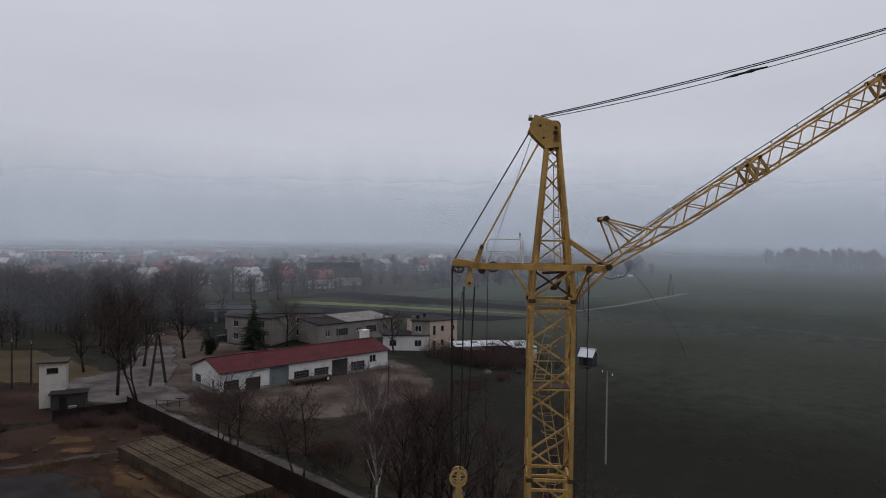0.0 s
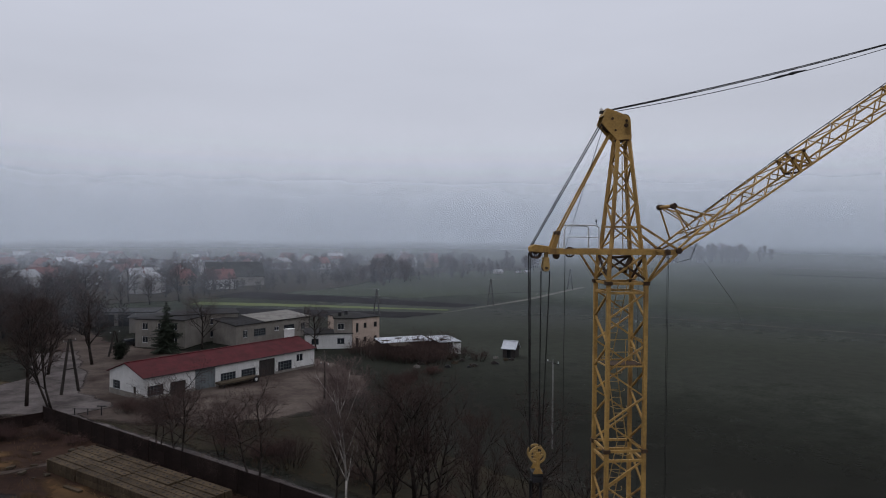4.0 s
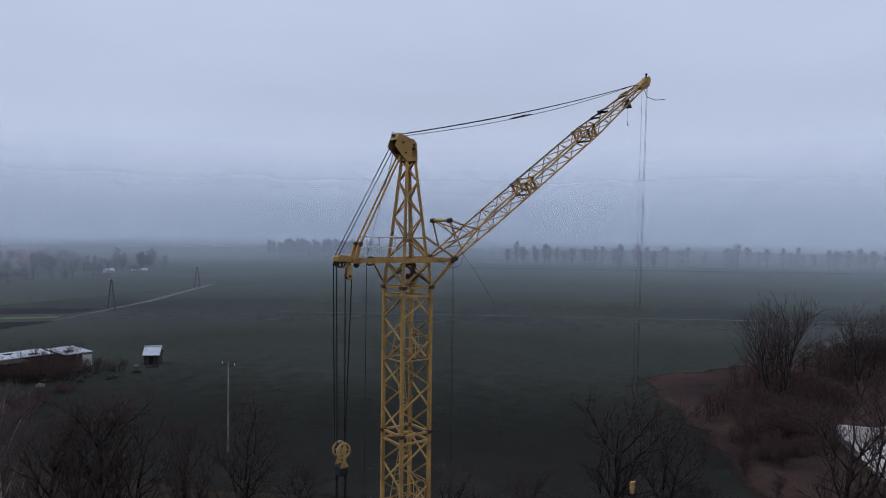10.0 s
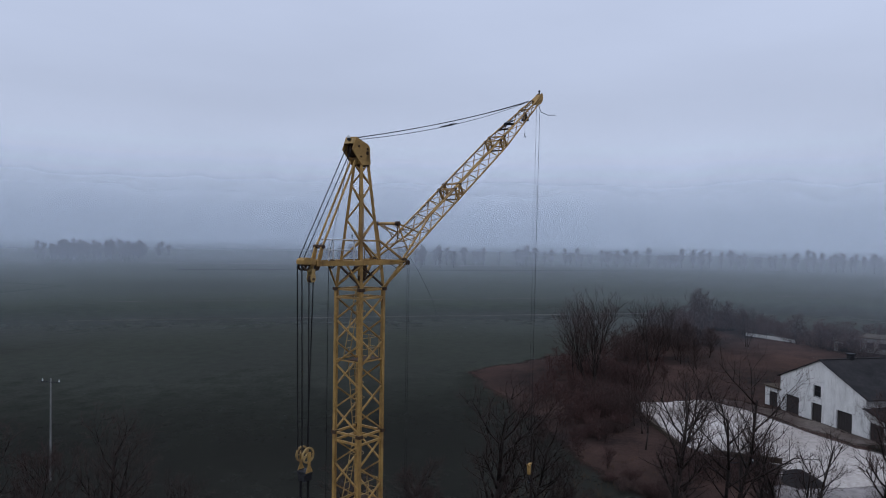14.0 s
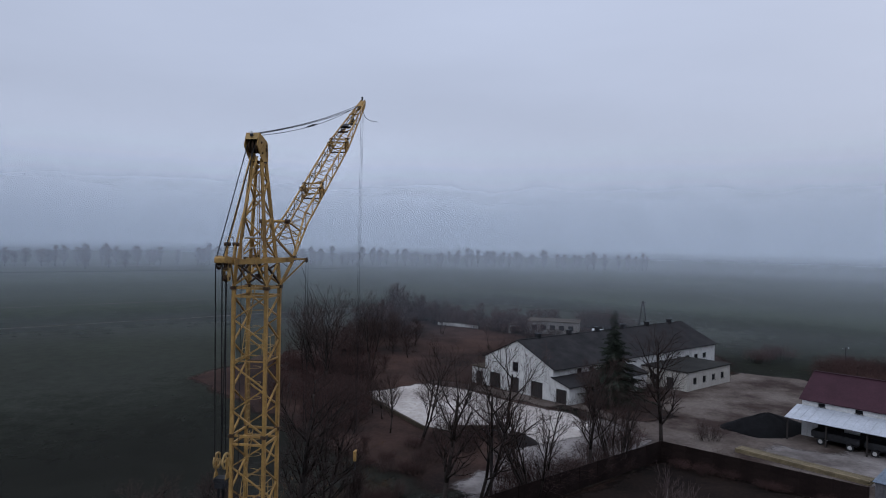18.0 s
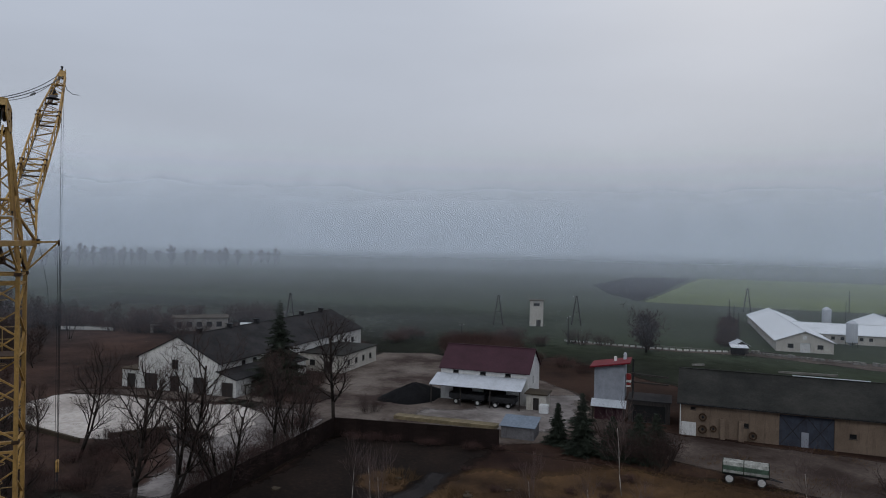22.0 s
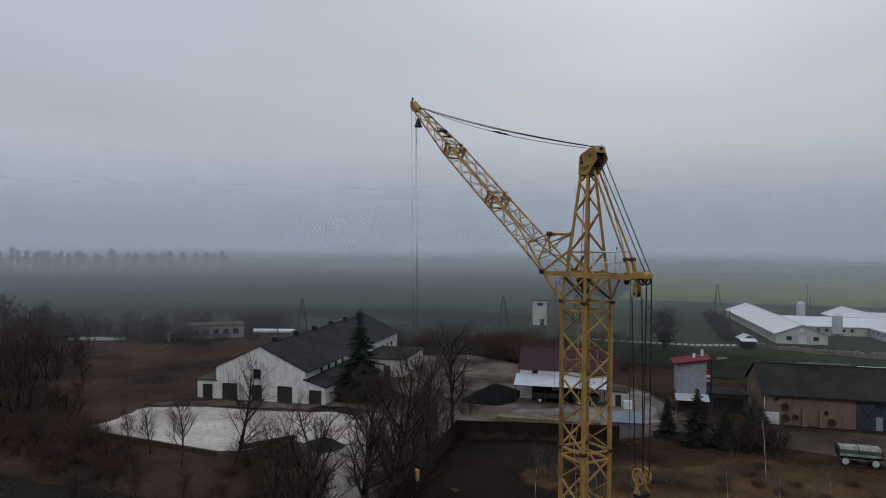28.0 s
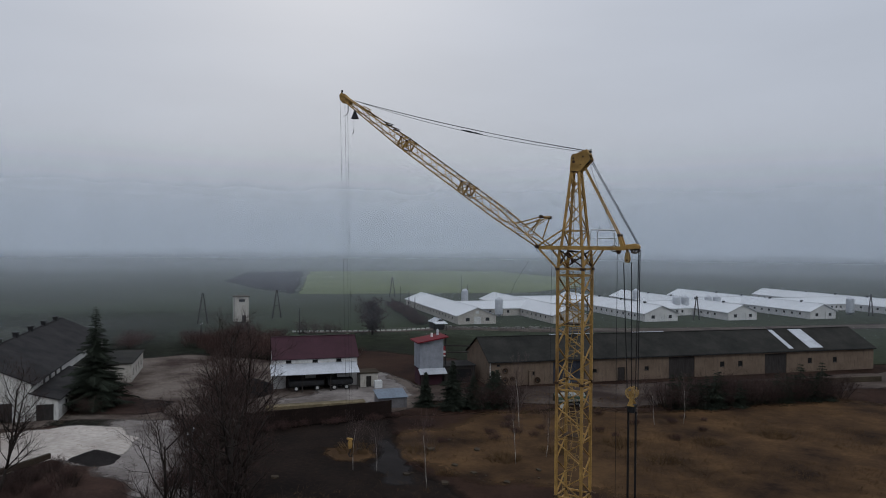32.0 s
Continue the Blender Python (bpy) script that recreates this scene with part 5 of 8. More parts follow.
def spruce(name, seed, h, w, m, label, layers=0.024):
    rng = random.Random(seed)
    t = thing(name, m, label, "tree")
    part("trunk", MB().tube((0, 0, -0.1), (0, 0, h * 0.97), 0.022 * h, 0.01, 8), M["bark"], t)
    cr = MB()
    z = 0.05 * h
    while z < h * 0.985:
        f = z / h
        reach = w * (1 - f) ** 0.85 * rng.uniform(0.55, 1.22) + 0.12
        n = max(5, int(12 * (1 - f)) + 3)
        a0 = rng.uniform(0, 6.28)
        for k in range(n):
            a = a0 + 6.283 * k / n + rng.uniform(-0.2, 0.2)
            rch = reach * rng.uniform(0.35, 1.25)
            base = Vector((0, 0, z))
            out = Vector((math.cos(a), math.sin(a), 0))
            sd = Vector((-out.y, out.x, 0))
            tipp = base + out * rch + Vector((0, 0, rch * rng.uniform(-0.32, 0.02)))
            cr.tube(base, tipp, 0.02 + 0.015 * rch, 0.006, 3)
            m_ = max(3, int(rch * 7))
            for j in range(m_):
                tt = (j + 1) / m_
                c0 = base.lerp(tipp, tt)
                wd = 0.34 * rch * (1.15 - tt) + 0.10
                for s in (-1, 1):
                    e = c0 + sd * s * wd * rng.uniform(0.7, 1.2) + out * wd * 0.5 + Vector((0, 0, -wd * rng.uniform(0.15, 0.6)))
                    cr.tube(c0, e + Vector((rng.uniform(-0.1, 0.1), rng.uniform(-0.1, 0.1), rng.uniform(-0.12, 0.12))), 0.05 + 0.035 * wd, 0.01, 3)
        z += layers * h * rng.uniform(0.8, 1.2)
    part("crown", cr, M["needles"], t, "dark green needled boughs")
    return t


def bush(name, seed, h, stems, spread_r, m, label, twig="twig", group=""):
    rng = random.Random(seed)
    t = thing(name, m, label, "bush", group)
    fine, wood = MB(), MB()
    for k in range(stems):
        a, rr = rng.uniform(0, 6.28), spread_r * rng.random() ** 0.6
        p = Vector((math.cos(a) * rr, math.sin(a) * rr, -0.05))
        d = Vector((math.cos(a) * 0.7 * rr / spread_r, math.sin(a) * 0.7 * rr / spread_r, 1)).normalized()
        grow(rng, wood, fine, p, d, h * rng.uniform(0.5, 1.0), 0.012 * h * rng.uniform(0.6, 1.1) + 0.008, 2, 1.1, 0.04, 3, (0, 0, 8, 5))
    tagged(part("brushwood", wood, M["bark"], t), "many thin dark stems", "", "", "stuff")
    tagged(part("crown", fine, M[twig], t), "fine bare twigs", "", "", "stuff")
    return t


def place(x, y, rz=0.0, s=1.0):
    return pose(x, y, 0.02, 0, 0, rz) @ Matrix.Scale(s, 4)


def scaled_copy(ob, x, y, rz, s):
    t = copy_thing(ob, pose(x, y, 0.02, 0, 0, rz))
    t.scale = (s, s, s)
    return t


ROW = "bare trees along the fence"
near = [
    bare_tree("bare_tree", 11, 12.4, 0.20, pose(-4.4, 59.2, 0.02), "slim dark bare tree behind the fence", 0.66, 0.18, (14, 8, 7, 5), group=ROW, reach=0.72, least=0.0085),
    bare_tree("bare_tree", 12, 15.0, 0.26, pose(24.7, 32.1, 0.02), "broad dark bare tree with low spreading limbs", 0.75, 0.15, (14, 8, 6, 4), group=ROW, reach=0.68, least=0.0085),
    bare_tree("bare_tree", 13, 13.8, 0.20, pose(0.1, 54.6, 0.02), "dark bare tree that forks low into two stems", 0.70, 0.16, (11, 7, 5, 4), trunks=2, lean=0.09, group=ROW, reach=0.68, least=0.0085),
    bare_tree("bare_tree", 14, 10.9, 0.17, pose(43.4, 13.8, 0.02), "fan-shaped bare tree with many stems", 0.55, 0.12, (9, 6, 5, 4), trunks=7, lean=0.15, group=ROW, reach=0.55, least=0.0085),
    bare_tree("bare_tree", 15, 14.0, 0.17, pose(2.9, 51.8, 0.02), "narrow dark bare tree with steep limbs", 0.55, 0.20, (15, 8, 7, 5), group=ROW, reach=0.62, least=0.0085),
]
TALL = (12.4, 15.0, 13.8, 10.9, 14.0)
rng = random.Random(5)
for x, y, h, v in ((-2.2, 58.3, 12.4, 4), (-1.0, 56.6, 14.0, 0), (5.1, 50.7, 13.6, 2), (-7.4, 64.8, 7.6, 0), (27.9, 31.3, 13.6, 2), (31.9, 29.3, 9.0, 4),
                   (36.1, 22.2, 14.4, 1), (38.8, 19.5, 17.0, 2), (49.6, 7.9, 12.9, 0), (59.6, -1.6, 15.5, 1), (17.3, 39.2, 9.6, 1), (20.8, 35.9, 9.0, 0), (22.0, 35.2, 8.6, 4), (8.8, 47.2, 9.2, 1),
                   (59.0, 27.7, 13.0, 2), (69.8, 34.4, 6.0, 1), (63.3, 32.0, 9.0, 4), (72.8, 36.4, 5.0, 0), (-46.0, 101.0, 15.5, 2), (-51.6, 105.6, 16.5, 0), (53.6, 4.6, 9.0, 3)):
    scaled_copy(near[v], x, y, rng.uniform(0, 360), h / TALL[v])
wide = bare_tree("bare_tree", 16, 9.6, 0.17, pose(-24.2, 77.6, 0.02), "bare tree with a wide spreading crown outside the fence", 1.0, 0.05, (11, 8, 7, 5), trunks=2, lean=0.10, group=ROW, reach=0.9, least=0.0085)
for x, y, h in ((-15.4, 71.3, 9.4), (-27.8, 83.4, 7.0), (-20.2, 80.0, 6.4)):
    scaled_copy(wide, x, y, rng.uniform(0, 360), h / 9.6)
bare_tree("birch_tree", 31, 14.5, 0.11, pose(-6.5, 61.8, 0.02), "white-stemmed bare birch with a hazy crown of reddish twigs", 0.55, 0.20, (16, 9, 9, 7), 2, "birch", "pale_twig", reach=0.75, least=0.010)
sap = bare_tree("birch_sapling", 32, 9.2, 0.05, pose(27.6, -21.8, 0.02), "thin white birch sapling in dead grass", 0.36, 0.16, (15, 4, 3), 1, "birch", "pale_twig", group="birch saplings on the waste ground")
for x, y, s in ((36.1, 3.1, 0.66), (33.8, 2, 0.58), (26.6, 3.5, 0.8), (16.6, -15.0, 0.65), (14.6, -31.0, 0.8), (9.3, -36.0, 0.7), (22.0, -8.0, 0.75), (12.5, -33.0, 0.6), (20.0, -12.0, 0.7)):
    scaled_copy(sap, x, y, rng.uniform(0, 360), s)
# poplars and thickets by the field's edge
pop = bare_tree("poplar", 41, 15.0, 0.18, pose(89.6, 49.0, 0.02), "clump of tall bare poplars at the plot's edge", 0.44, 0.13, (8, 4, 4, 3), 3, "bark", "twig", trunks=3, group="poplars on the weedy plot")
for x, y, s in ((86.0, 47.6, 0.9), (107, 44.2, 0.85), (92, 52.4, 0.85), (99, 54.5, 0.7), (108, 56, 0.75), (120.7, 49.1, 0.6), (128.9, 45, 0.55), (140, 50, 0.7), (150, 46, 0.7), (158, 36, 0.6), (164, 46, 0.65)):
    scaled_copy(pop, x, y, rng.uniform(0, 360), s)
shrub = bush("thicket", 51, 4.2, 32, 2.6, pose(94.1, 43, 0.02), "dense dark bare thicket", "twig", "bare thickets")
shrub_red = bush("red_thicket", 52, 3.2, 44, 2.6, pose(99.2, 47.1, 0.02), "dense reddish bare thicket", "red_twig", "bare thickets")
scrub = oval_tree("scrub_tree", 53, 5.2, 2.5, 0.08, pose(88.5, 46.5, 0.02), "dense fuzzy bare scrub tree", group="scrub on the weedy plot", limbs=34, base=0.08, thick=0.018, rise=(0.3, 1.5))
scrub_red = oval_tree("scrub_tree", 54, 4.2, 2.6, 0.07, pose(92.0, 44.0, 0.02), "dense reddish bare scrub tree", "red_twig", "scrub on the weedy plot", 34, 0.08, 0.018, (0.3, 1.4))
for x, y, s in ((113.0, 48.0, 1.2), (120.0, 39.0, 1.2), (124.0, 43.0, 1.1), (127.0, 49.0, 1.3),
                (150.0, 56.0, 1.5), (153.5, 54.0, 1.3), (189.0, 53.0, 2.0), (192.0, 55.0, 1.7), (183.0, 46.0, 1.5), (136.0, 40.0, 1.2), (143.0, 46.0, 1.3)):
    scaled_copy(scrub, x, y, rng.uniform(0, 360), s)
for x, y, s in ((56, 37.5, 0.6), (59, 39.5, 0.6), (63, 37, 0.5), (57, 43, 0.6), (68, 44, 0.6), (54, 33.5, 0.5), (103, 41, 0.7)):
    scaled_copy(scrub_red, x, y, rng.uniform(0, 360), s)
for k in range(50):
    f = rng.random()
    x, y = 73 + 36 * f + rng.uniform(-3, 3), 40.5 + 14 * f + rng.uniform(-2.5, 4)
    s = rng.uniform(0.4, 0.75)
    if k > 24:
        x, y, s = 162 + 28 * f + rng.uniform(-4, 4), 14 + 36 * f + rng.uniform(-4, 4), rng.uniform(0.8, 1.4)
    scaled_copy((scrub if k % 3 == 0 else scrub_red) if (k % 2 and k > 24) else (shrub if k % 3 == 0 else shrub_red), x, y, rng.uniform(0, 360), s)
for x, y, s in ((178, -5, 1.3), (176, -9, 1.4), (174, -13, 1.2), (181, -8, 1.4), (179, -14, 1.3), (161, 6, 0.6), (159, -2, 0.5), (156, 12, 0.7), (36.5, -29.8, 0.9), (38.5, -31.5, 1.0), (35, -32.5, 0.8), (33.4, -31.6, 0.8),
                (4, 134, 0.8), (7, 136, 0.9), (10, 137, 0.8), (9, 133, 0.6), (13, 136, 0.7), (16, 137, 0.6), (1, 139, 0.9), (19, 134, 0.5), (8, 141, 1.0), (11, 142, 1.1), (-3, 141, 0.8)):
    scaled_copy(shrub, x, y, rng.uniform(0, 360), s)
# dense brush between the fence, the lane and the yard
for k in range(4):
    f = rng.random()
    x, y = 42 + 18 * f + rng.uniform(0.5, 4), 16.5 - 16 * f + rng.uniform(0.5, 3.5)
    scaled_copy(shrub if k % 3 else shrub_red, x, y, rng.uniform(0, 360), rng.uniform(0.4, 0.8))
for x, y, s in ((118.7, -59.3, 1.0), (123.8, -65.5, 1.1), (114.6, -53.2, 0.9), (110.5, -57.3, 1.1), (127.9, -53.2, 0.9), (106.4, -47.1, 1.0), (114.6, -67.5, 0.8), (120.7, -47.1, 1.0), (101.3, -49.1, 0.9), (94.1, -53.2, 0.8), (89, -57.3, 0.7), (81.8, -57.3, 0.6), (136.1, -43, 1.0), (130.9, -36.8, 0.9), (104, -42, 1.3), (99, -43.5, 1.3), (94, -45, 1.2), (108, -44, 1.4), (90, -47, 1.1), (112, -47, 1.3), (97, -47, 1.3), (103, -50, 1.3), (116, -52, 1.3), (82, -40, 0.9), (85, -43, 1.0)):
    scaled_copy(shrub_red, x, y, rng.uniform(0, 360), s)
for x, y, s in ((114.6, -79.8, 0.9), (110.5, -83.9, 0.7), (-4, 144, 0.8), (5, 133, 0.7), (10, 131, 0.8), (0, 136, 0.7), (61.4, 3.1, 0.5), (67.5, -9.2, 0.5), (56.3, -7.2, 0.4), (82.9, 3.1, 0.6), (88, -1, 0.7), (85.9, 1, 0.6), (92.1, -6.1, 0.7)):
    scaled_copy(shrub, x, y, rng.uniform(0, 360), s)
young = spruce("young_pine", 69, 5.6, 2.3, pose(11.4, -45.2, 0.02), "bushy dark young pine before the hangar", 0.075)
for k in range(26):
    f = k / 25
    s = rng.uniform(0.7, 1.15)
    if 0.36 < f < 0.66:
        s *= 0.42
    scaled_copy(young, 11.6 - 19 * f + rng.uniform(-1.2, 1.2), -44.6 - 20 * f + rng.uniform(-1.2, 1.2), rng.uniform(0, 360), s)
for k in range(30):
    scaled_copy(shrub, 13 - 0.72 * k + rng.uniform(-1.0, 1.0), -45.0 - 0.74 * k + rng.uniform(-1.4, 1.0), rng.uniform(0, 360), rng.uniform(0.6, 1.0))
# dark brush round the poplars
pr = random.Random(405)
for k in range(9):
    f = pr.random()
    scaled_copy(shrub if k % 3 else shrub_red, 72 + 24 * f + pr.uniform(-3, 3), 38.5 + 11 * f + pr.uniform(-1.0, 3.5), pr.uniform(0, 360), pr.uniform(0.55, 0.9))
# low weeds on the plot and below the yard
wr = random.Random(404)
for k in range(64):
    f = wr.random()
    x, y = (48 + 16 * f + wr.uniform(-3, 3), 31 - 9 * f + wr.uniform(-3.5, 3.5)) if k < 24 else (64 + 30 * f + wr.uniform(-4, 4), 34 + 12 * f + wr.uniform(0, 6))
    scaled_copy(shrub if k % 2 else shrub_red, x, y, wr.uniform(0, 360), wr.uniform(0.22, 0.45))
# brush on the outer side of the fence
for k in range(6):
    f = k / 7
    scaled_copy(shrub if k % 3 else shrub_red, 41.5 + 15.5 * f + rng.uniform(0.7, 1.6), 15.2 - 15.0 * f + rng.uniform(0.7, 1.6), rng.uniform(0, 360), rng.uniform(0.55, 0.85))
# low brush along the fence and round the yard
for k in range(50):
    t = rng.random()
    if k < 26:
        x, y = 18 + 44 * t + rng.uniform(0, 6), 44 - 44 * t + rng.uniform(0, 6)
        if x > 46:
            continue
    else:
        x, y = -40 + 56 * t + rng.uniform(1, 5), 98 - 53 * t + rng.uniform(1, 6)
    scaled_copy(shrub_red if k % 2 else shrub, x, y, rng.uniform(0, 360), rng.uniform(0.28, 0.6))
cr = random.Random(612)
for k in range(34):
    f = cr.random()
    if k < 12:
        x, y, s = 57.4 - 12.2 * f + cr.uniform(-1.6, -0.4), -2.2 - 16.6 * f + cr.uniform(-0.2, 1.2), cr.uniform(0.2, 0.36)
    else:
        x, y, s = 8 + 30 * f + cr.uniform(-4, 4), -36 + 26 * f + cr.uniform(-7, 6), cr.uniform(0.14, 0.26)
    scaled_copy(shrub_red, x, y, cr.uniform(0, 360), s)
for k in range(34):
    f = cr.random()
    if k < 14:
        x, y, s = -66 + 20 * f + cr.uniform(-1.5, 1.5), 82 + 10 * f + cr.uniform(-3.5, 1.0), cr.uniform(0.25, 0.5)
    elif k < 24:
        x, y, s = -44 + 26 * f + cr.uniform(-1, 0), 93.2 - 24.5 * f + cr.uniform(-1.4, -0.2), cr.uniform(0.22, 0.42)
    else:
        x, y, s = -1 + 11 * f + cr.uniform(-2, 2), 108 + 20 * f + cr.uniform(-3, 3), cr.uniform(0.3, 0.5)
    scaled_copy(shrub_red if k % 3 else shrub, x, y, cr.uniform(0, 360), s)
# spruces
spruce("spruce", 61, 15.0, 5.4, pose(85.2, 0.6, 0.02), "tall dark spruce beside the barn")
spruce("spruce", 62, 5.2, 1.5, pose(44.6, -25.8, 0.02), "young dark green spruce tree")
spruce("spruce", 63, 7.4, 2.6, pose(40.2, -26.2, 0.02), "full dark green spruce tree")
spruce("spruce", 64, 5.4, 2.5, pose(36, -31.1, 0.02), "dark spruce in a clump")
spruce("spruce", 65, 5.0, 2.2, pose(36.8, -34.4, 0.02), "dark spruce in a clump")
spruce("spruce", 66, 4.8, 2.2, pose(38.2, -29.1, 0.02), "dark spruce in a clump")
spruce("spruce", 67, 11.0, 3.5, pose(-43.8, 149.2, 0.02), "dark spruce before the grey office")
oval_tree("thuja", 68, 2.9, 1.5, 0.10, pose(-50.8, 141.6, 0.02), "rounded dark evergreen shrub tree", "needles", limbs=110, base=0.02, thick=0.05, rise=(0.2, 1.3))
bare_tree("bare_tree", 71, 9.5, 0.2, pose(-13.2, 148.2, 0.02), "round bare tree before the white house", 1.05, 0.05, (12, 7, 5, 4))
oval_tree("round_tree", 72, 8.4, 5.0, 0.30, pose(98.9, -87.2, 0.02), "broad round dense bare tree at the field's edge", limbs=90, base=0.10, thick=0.06, rise=(-0.1, 1.2))
hr_ = random.Random(733)
for k in range(46):
    f = (k + hr_.random()) / 46
    scaled_copy((shrub, shrub_red, scrub)[k % 3], 99.0 + 45 * f + hr_.uniform(-0.8, 0.8), -112.5 - 50 * f + hr_.uniform(-0.8, 0.8), hr_.uniform(0, 360), hr_.uniform(0.45, 0.7))
bare_tree("bare_tree", 73, 11.0, 0.2, pose(-37.5, 153.0, 0.02), "bare tree with upright twigs before the office", 0.7, 0.15, (12, 6, 5, 4), 3)

# far trees: rows and woods
far = [oval_tree("roadside_tree", 81, 15.0, 4.0, 0.5, pose(440, 331, 0), "misty bare roadside tree", group="far roadside trees", thick=0.12, limbs=40, base=0.18, rise=(0.0, 1.1)),
       oval_tree("roadside_tree", 82, 16.0, 3.2, 0.5, pose(452, 320, 0), "misty slim bare roadside tree", group="far roadside trees", thick=0.12, limbs=40, base=0.18, rise=(0.0, 1.1)),
       oval_tree("roadside_tree", 83, 13.5, 4.6, 0.5, pose(462, 313, 0), "misty broad bare roadside tree", group="far roadside trees", thick=0.12, limbs=40, base=0.18, rise=(0.0, 1.1))]
line = [(416, 432), (440, 405), (465, 375), (548, 292), (628, 178), (655, 40), (652, -70), (648, -115)]
for (x0, y0), (x1, y1) in zip(line, line[1:]):
    d = math.hypot(x1 - x0, y1 - y0)
    t = 0.0
    while t < 1:
        if rng.random() < 0.95:
            scaled_copy(far[rng.randrange(3)], x0 + (x1 - x0) * t + rng.uniform(-3, 3), y0 + (y1 - y0) * t + rng.uniform(-3, 3), rng.uniform(0, 360), rng.uniform(0.85, 1.25))
        t += rng.uniform(4.5, 10 if x0 < 600 else 8) / d
for x0, x1, y0, y1, n, s0, s1 in ((285, 380, 600, 655, 28, 0.8, 1.25), (300, 450, 625, 690, 26, 0.8, 1.25), (90, 140, 470, 540, 14, 0.5, 0.9)):
    for k in range(n):
        scaled_copy(far[rng.randrange(3)], rng.uniform(x0, x1), rng.uniform(y0, y1), rng.uniform(0, 360), rng.uniform(s0, s1))
# trees among the houses of the town and the park before it
park = [bare_tree("park_tree", 95, 14.0, 0.30, pose(-96, 198, 0), "tall dark bare park tree", 0.75, 0.12, (11, 7, 5, 4), group="bare trees of the park and town"),
        bare_tree("park_tree", 96, 13.0, 0.30, pose(-120, 190, 0), "dark bare park tree with spreading limbs", 0.95, 0.09, (11, 7, 5, 4), group="bare trees of the park and town")]
town_a = oval_tree("town_tree", 91, 12.5, 5.8, 0.34, pose(-90, 205, 0), "tall dark bare park tree", group="bare trees of the park and town", limbs=40, base=0.04, thick=0.11)
town_b = oval_tree("town_tree", 92, 10.5, 6.6, 0.34, pose(-112, 214, 0), "broad dark bare park tree", "twig", "bare trees of the park and town", 40, 0.04, thick=0.11)
for k in range(335):
    if k >= 120:
        f = rng.random()
        if k > 264:
            f = -0.3 + 0.5 * rng.random()
        x, y = -140 + 225 * f + rng.uniform(-12, 12), 318 + 175 * f + rng.uniform(0, 130) ** 1.0
    elif k < 46:
        x, y = rng.uniform(-170, -64), rng.uniform(172, 262)
        if x > -86 and y < 200:
            continue
    elif k < 90:
        x, y = rng.uniform(-230, 30), rng.uniform(275, 400)
        if x > -30 and y < 330:
            continue
    else:
        x, y = rng.uniform(-420, 90), rng.uniform(400, 700)
    turn, size = rng.uniform(0, 360), rng.uniform(0.65, 1.15) if k < 46 else rng.uniform(0.42, 0.82)
    if k < 120 or k % 2 == 0:
        scaled_copy(park[k % 2] if k < 46 else (town_a if k % 4 else town_b), x, y, turn, size)
for x, y, s in ((-58, 128, 0.95), (-62, 133, 1.05), (-54, 137, 1.0), (-66, 122, 0.8), (-72, 140, 0.9), (-78, 150, 1.0), (-90, 160, 1.05), (-100, 170, 1.1), (-86, 172, 0.9), (14, 352, 1.1), (6, 346, 1.0), (22, 356, 0.9)):
    scaled_copy(park[0] if x < -40 else town_a, x, y, rng.uniform(0, 360), s)


def woods(name, seed, spots, material, label, thick=1.0):
    """Many bare trees of a far wood, too many to count, as one mesh."""
    rng = random.Random(seed)
    mb = MB()
    for x, y, h in spots:
        o = Vector((x, y, -0.1))
        mb.tube(o, o + Vector((rng.uniform(-0.5, 0.5), rng.uniform(-0.5, 0.5), h * 0.9)), 0.022 * h, 0.04, 4)
        for k in range(16):
            f = 0.15 + 0.8 * (k + rng.random()) / 16
            a = k * 2.4 + rng.uniform(-0.5, 0.5)
            reach = h * 0.36 * math.sin(math.pi * (0.16 + 0.8 * f)) ** 0.7 * rng.uniform(0.6, 1.15)
            b0 = o + Vector((0, 0, h * 0.9 * f))
            tip = b0 + Vector((math.cos(a), math.sin(a), rng.uniform(0.1, 1.1))) * reach
            mb.tube(b0, tip, 0.11 * thick, 0.03 * thick, 3)
            for j in range(9):
                q = b0.lerp(tip, 0.2 + 0.8 * rng.random()) + Vector((rng.uniform(-1, 1), rng.uniform(-1, 1), rng.uniform(-1, 1))) * reach * 0.25
                d = Vector((rng.uniform(-1, 1), rng.uniform(-1, 1), rng.uniform(-0.4, 1.5))).normalized()
                e = q + d * reach * rng.uniform(0.3, 0.6)
                s = d.orthogonal().normalized() * 0.075 * thick
                u = d.cross(s)
                mb.add([q + s, q - s * 0.5 + u * 0.87, q - s * 0.5 - u * 0.87, e], [(0, 1, 3), (1, 2, 3), (2, 0, 3)])
    ob = part(name, mb, M[material], None)
    return tagged(ob, label, "woods", "", "stuff")


wd = random.Random(301)
spots = []
while len(spots) < 130:
    x, y = wd.uniform(-190, -76), wd.uniform(160, 262)
    if x < -78 - 0.15 * (y - 160):
        spots.append((x, y, wd.uniform(8, 13.5)))
for k in range(34):
    spots.append((wd.uniform(-165, -88), wd.uniform(143, 176), wd.uniform(6, 10.5)))
for k in range(46):
    f = wd.random()
    spots.append((-66 - 34 * f + wd.uniform(-4, 4), 166 + 26 * wd.random(), wd.uniform(6.5, 12.0)))
woods("park_wood", 302, spots, "bark", "dense dark bare wood behind the garages")
spots = []
while len(spots) < 760:
    x = wd.uniform(-420, 110)
    y = 270 + 0.9 * max(0, x + 70) + 300 * wd.random() ** 1.3
    spots.append((x, y, wd.uniform(3.5, 10.0)))
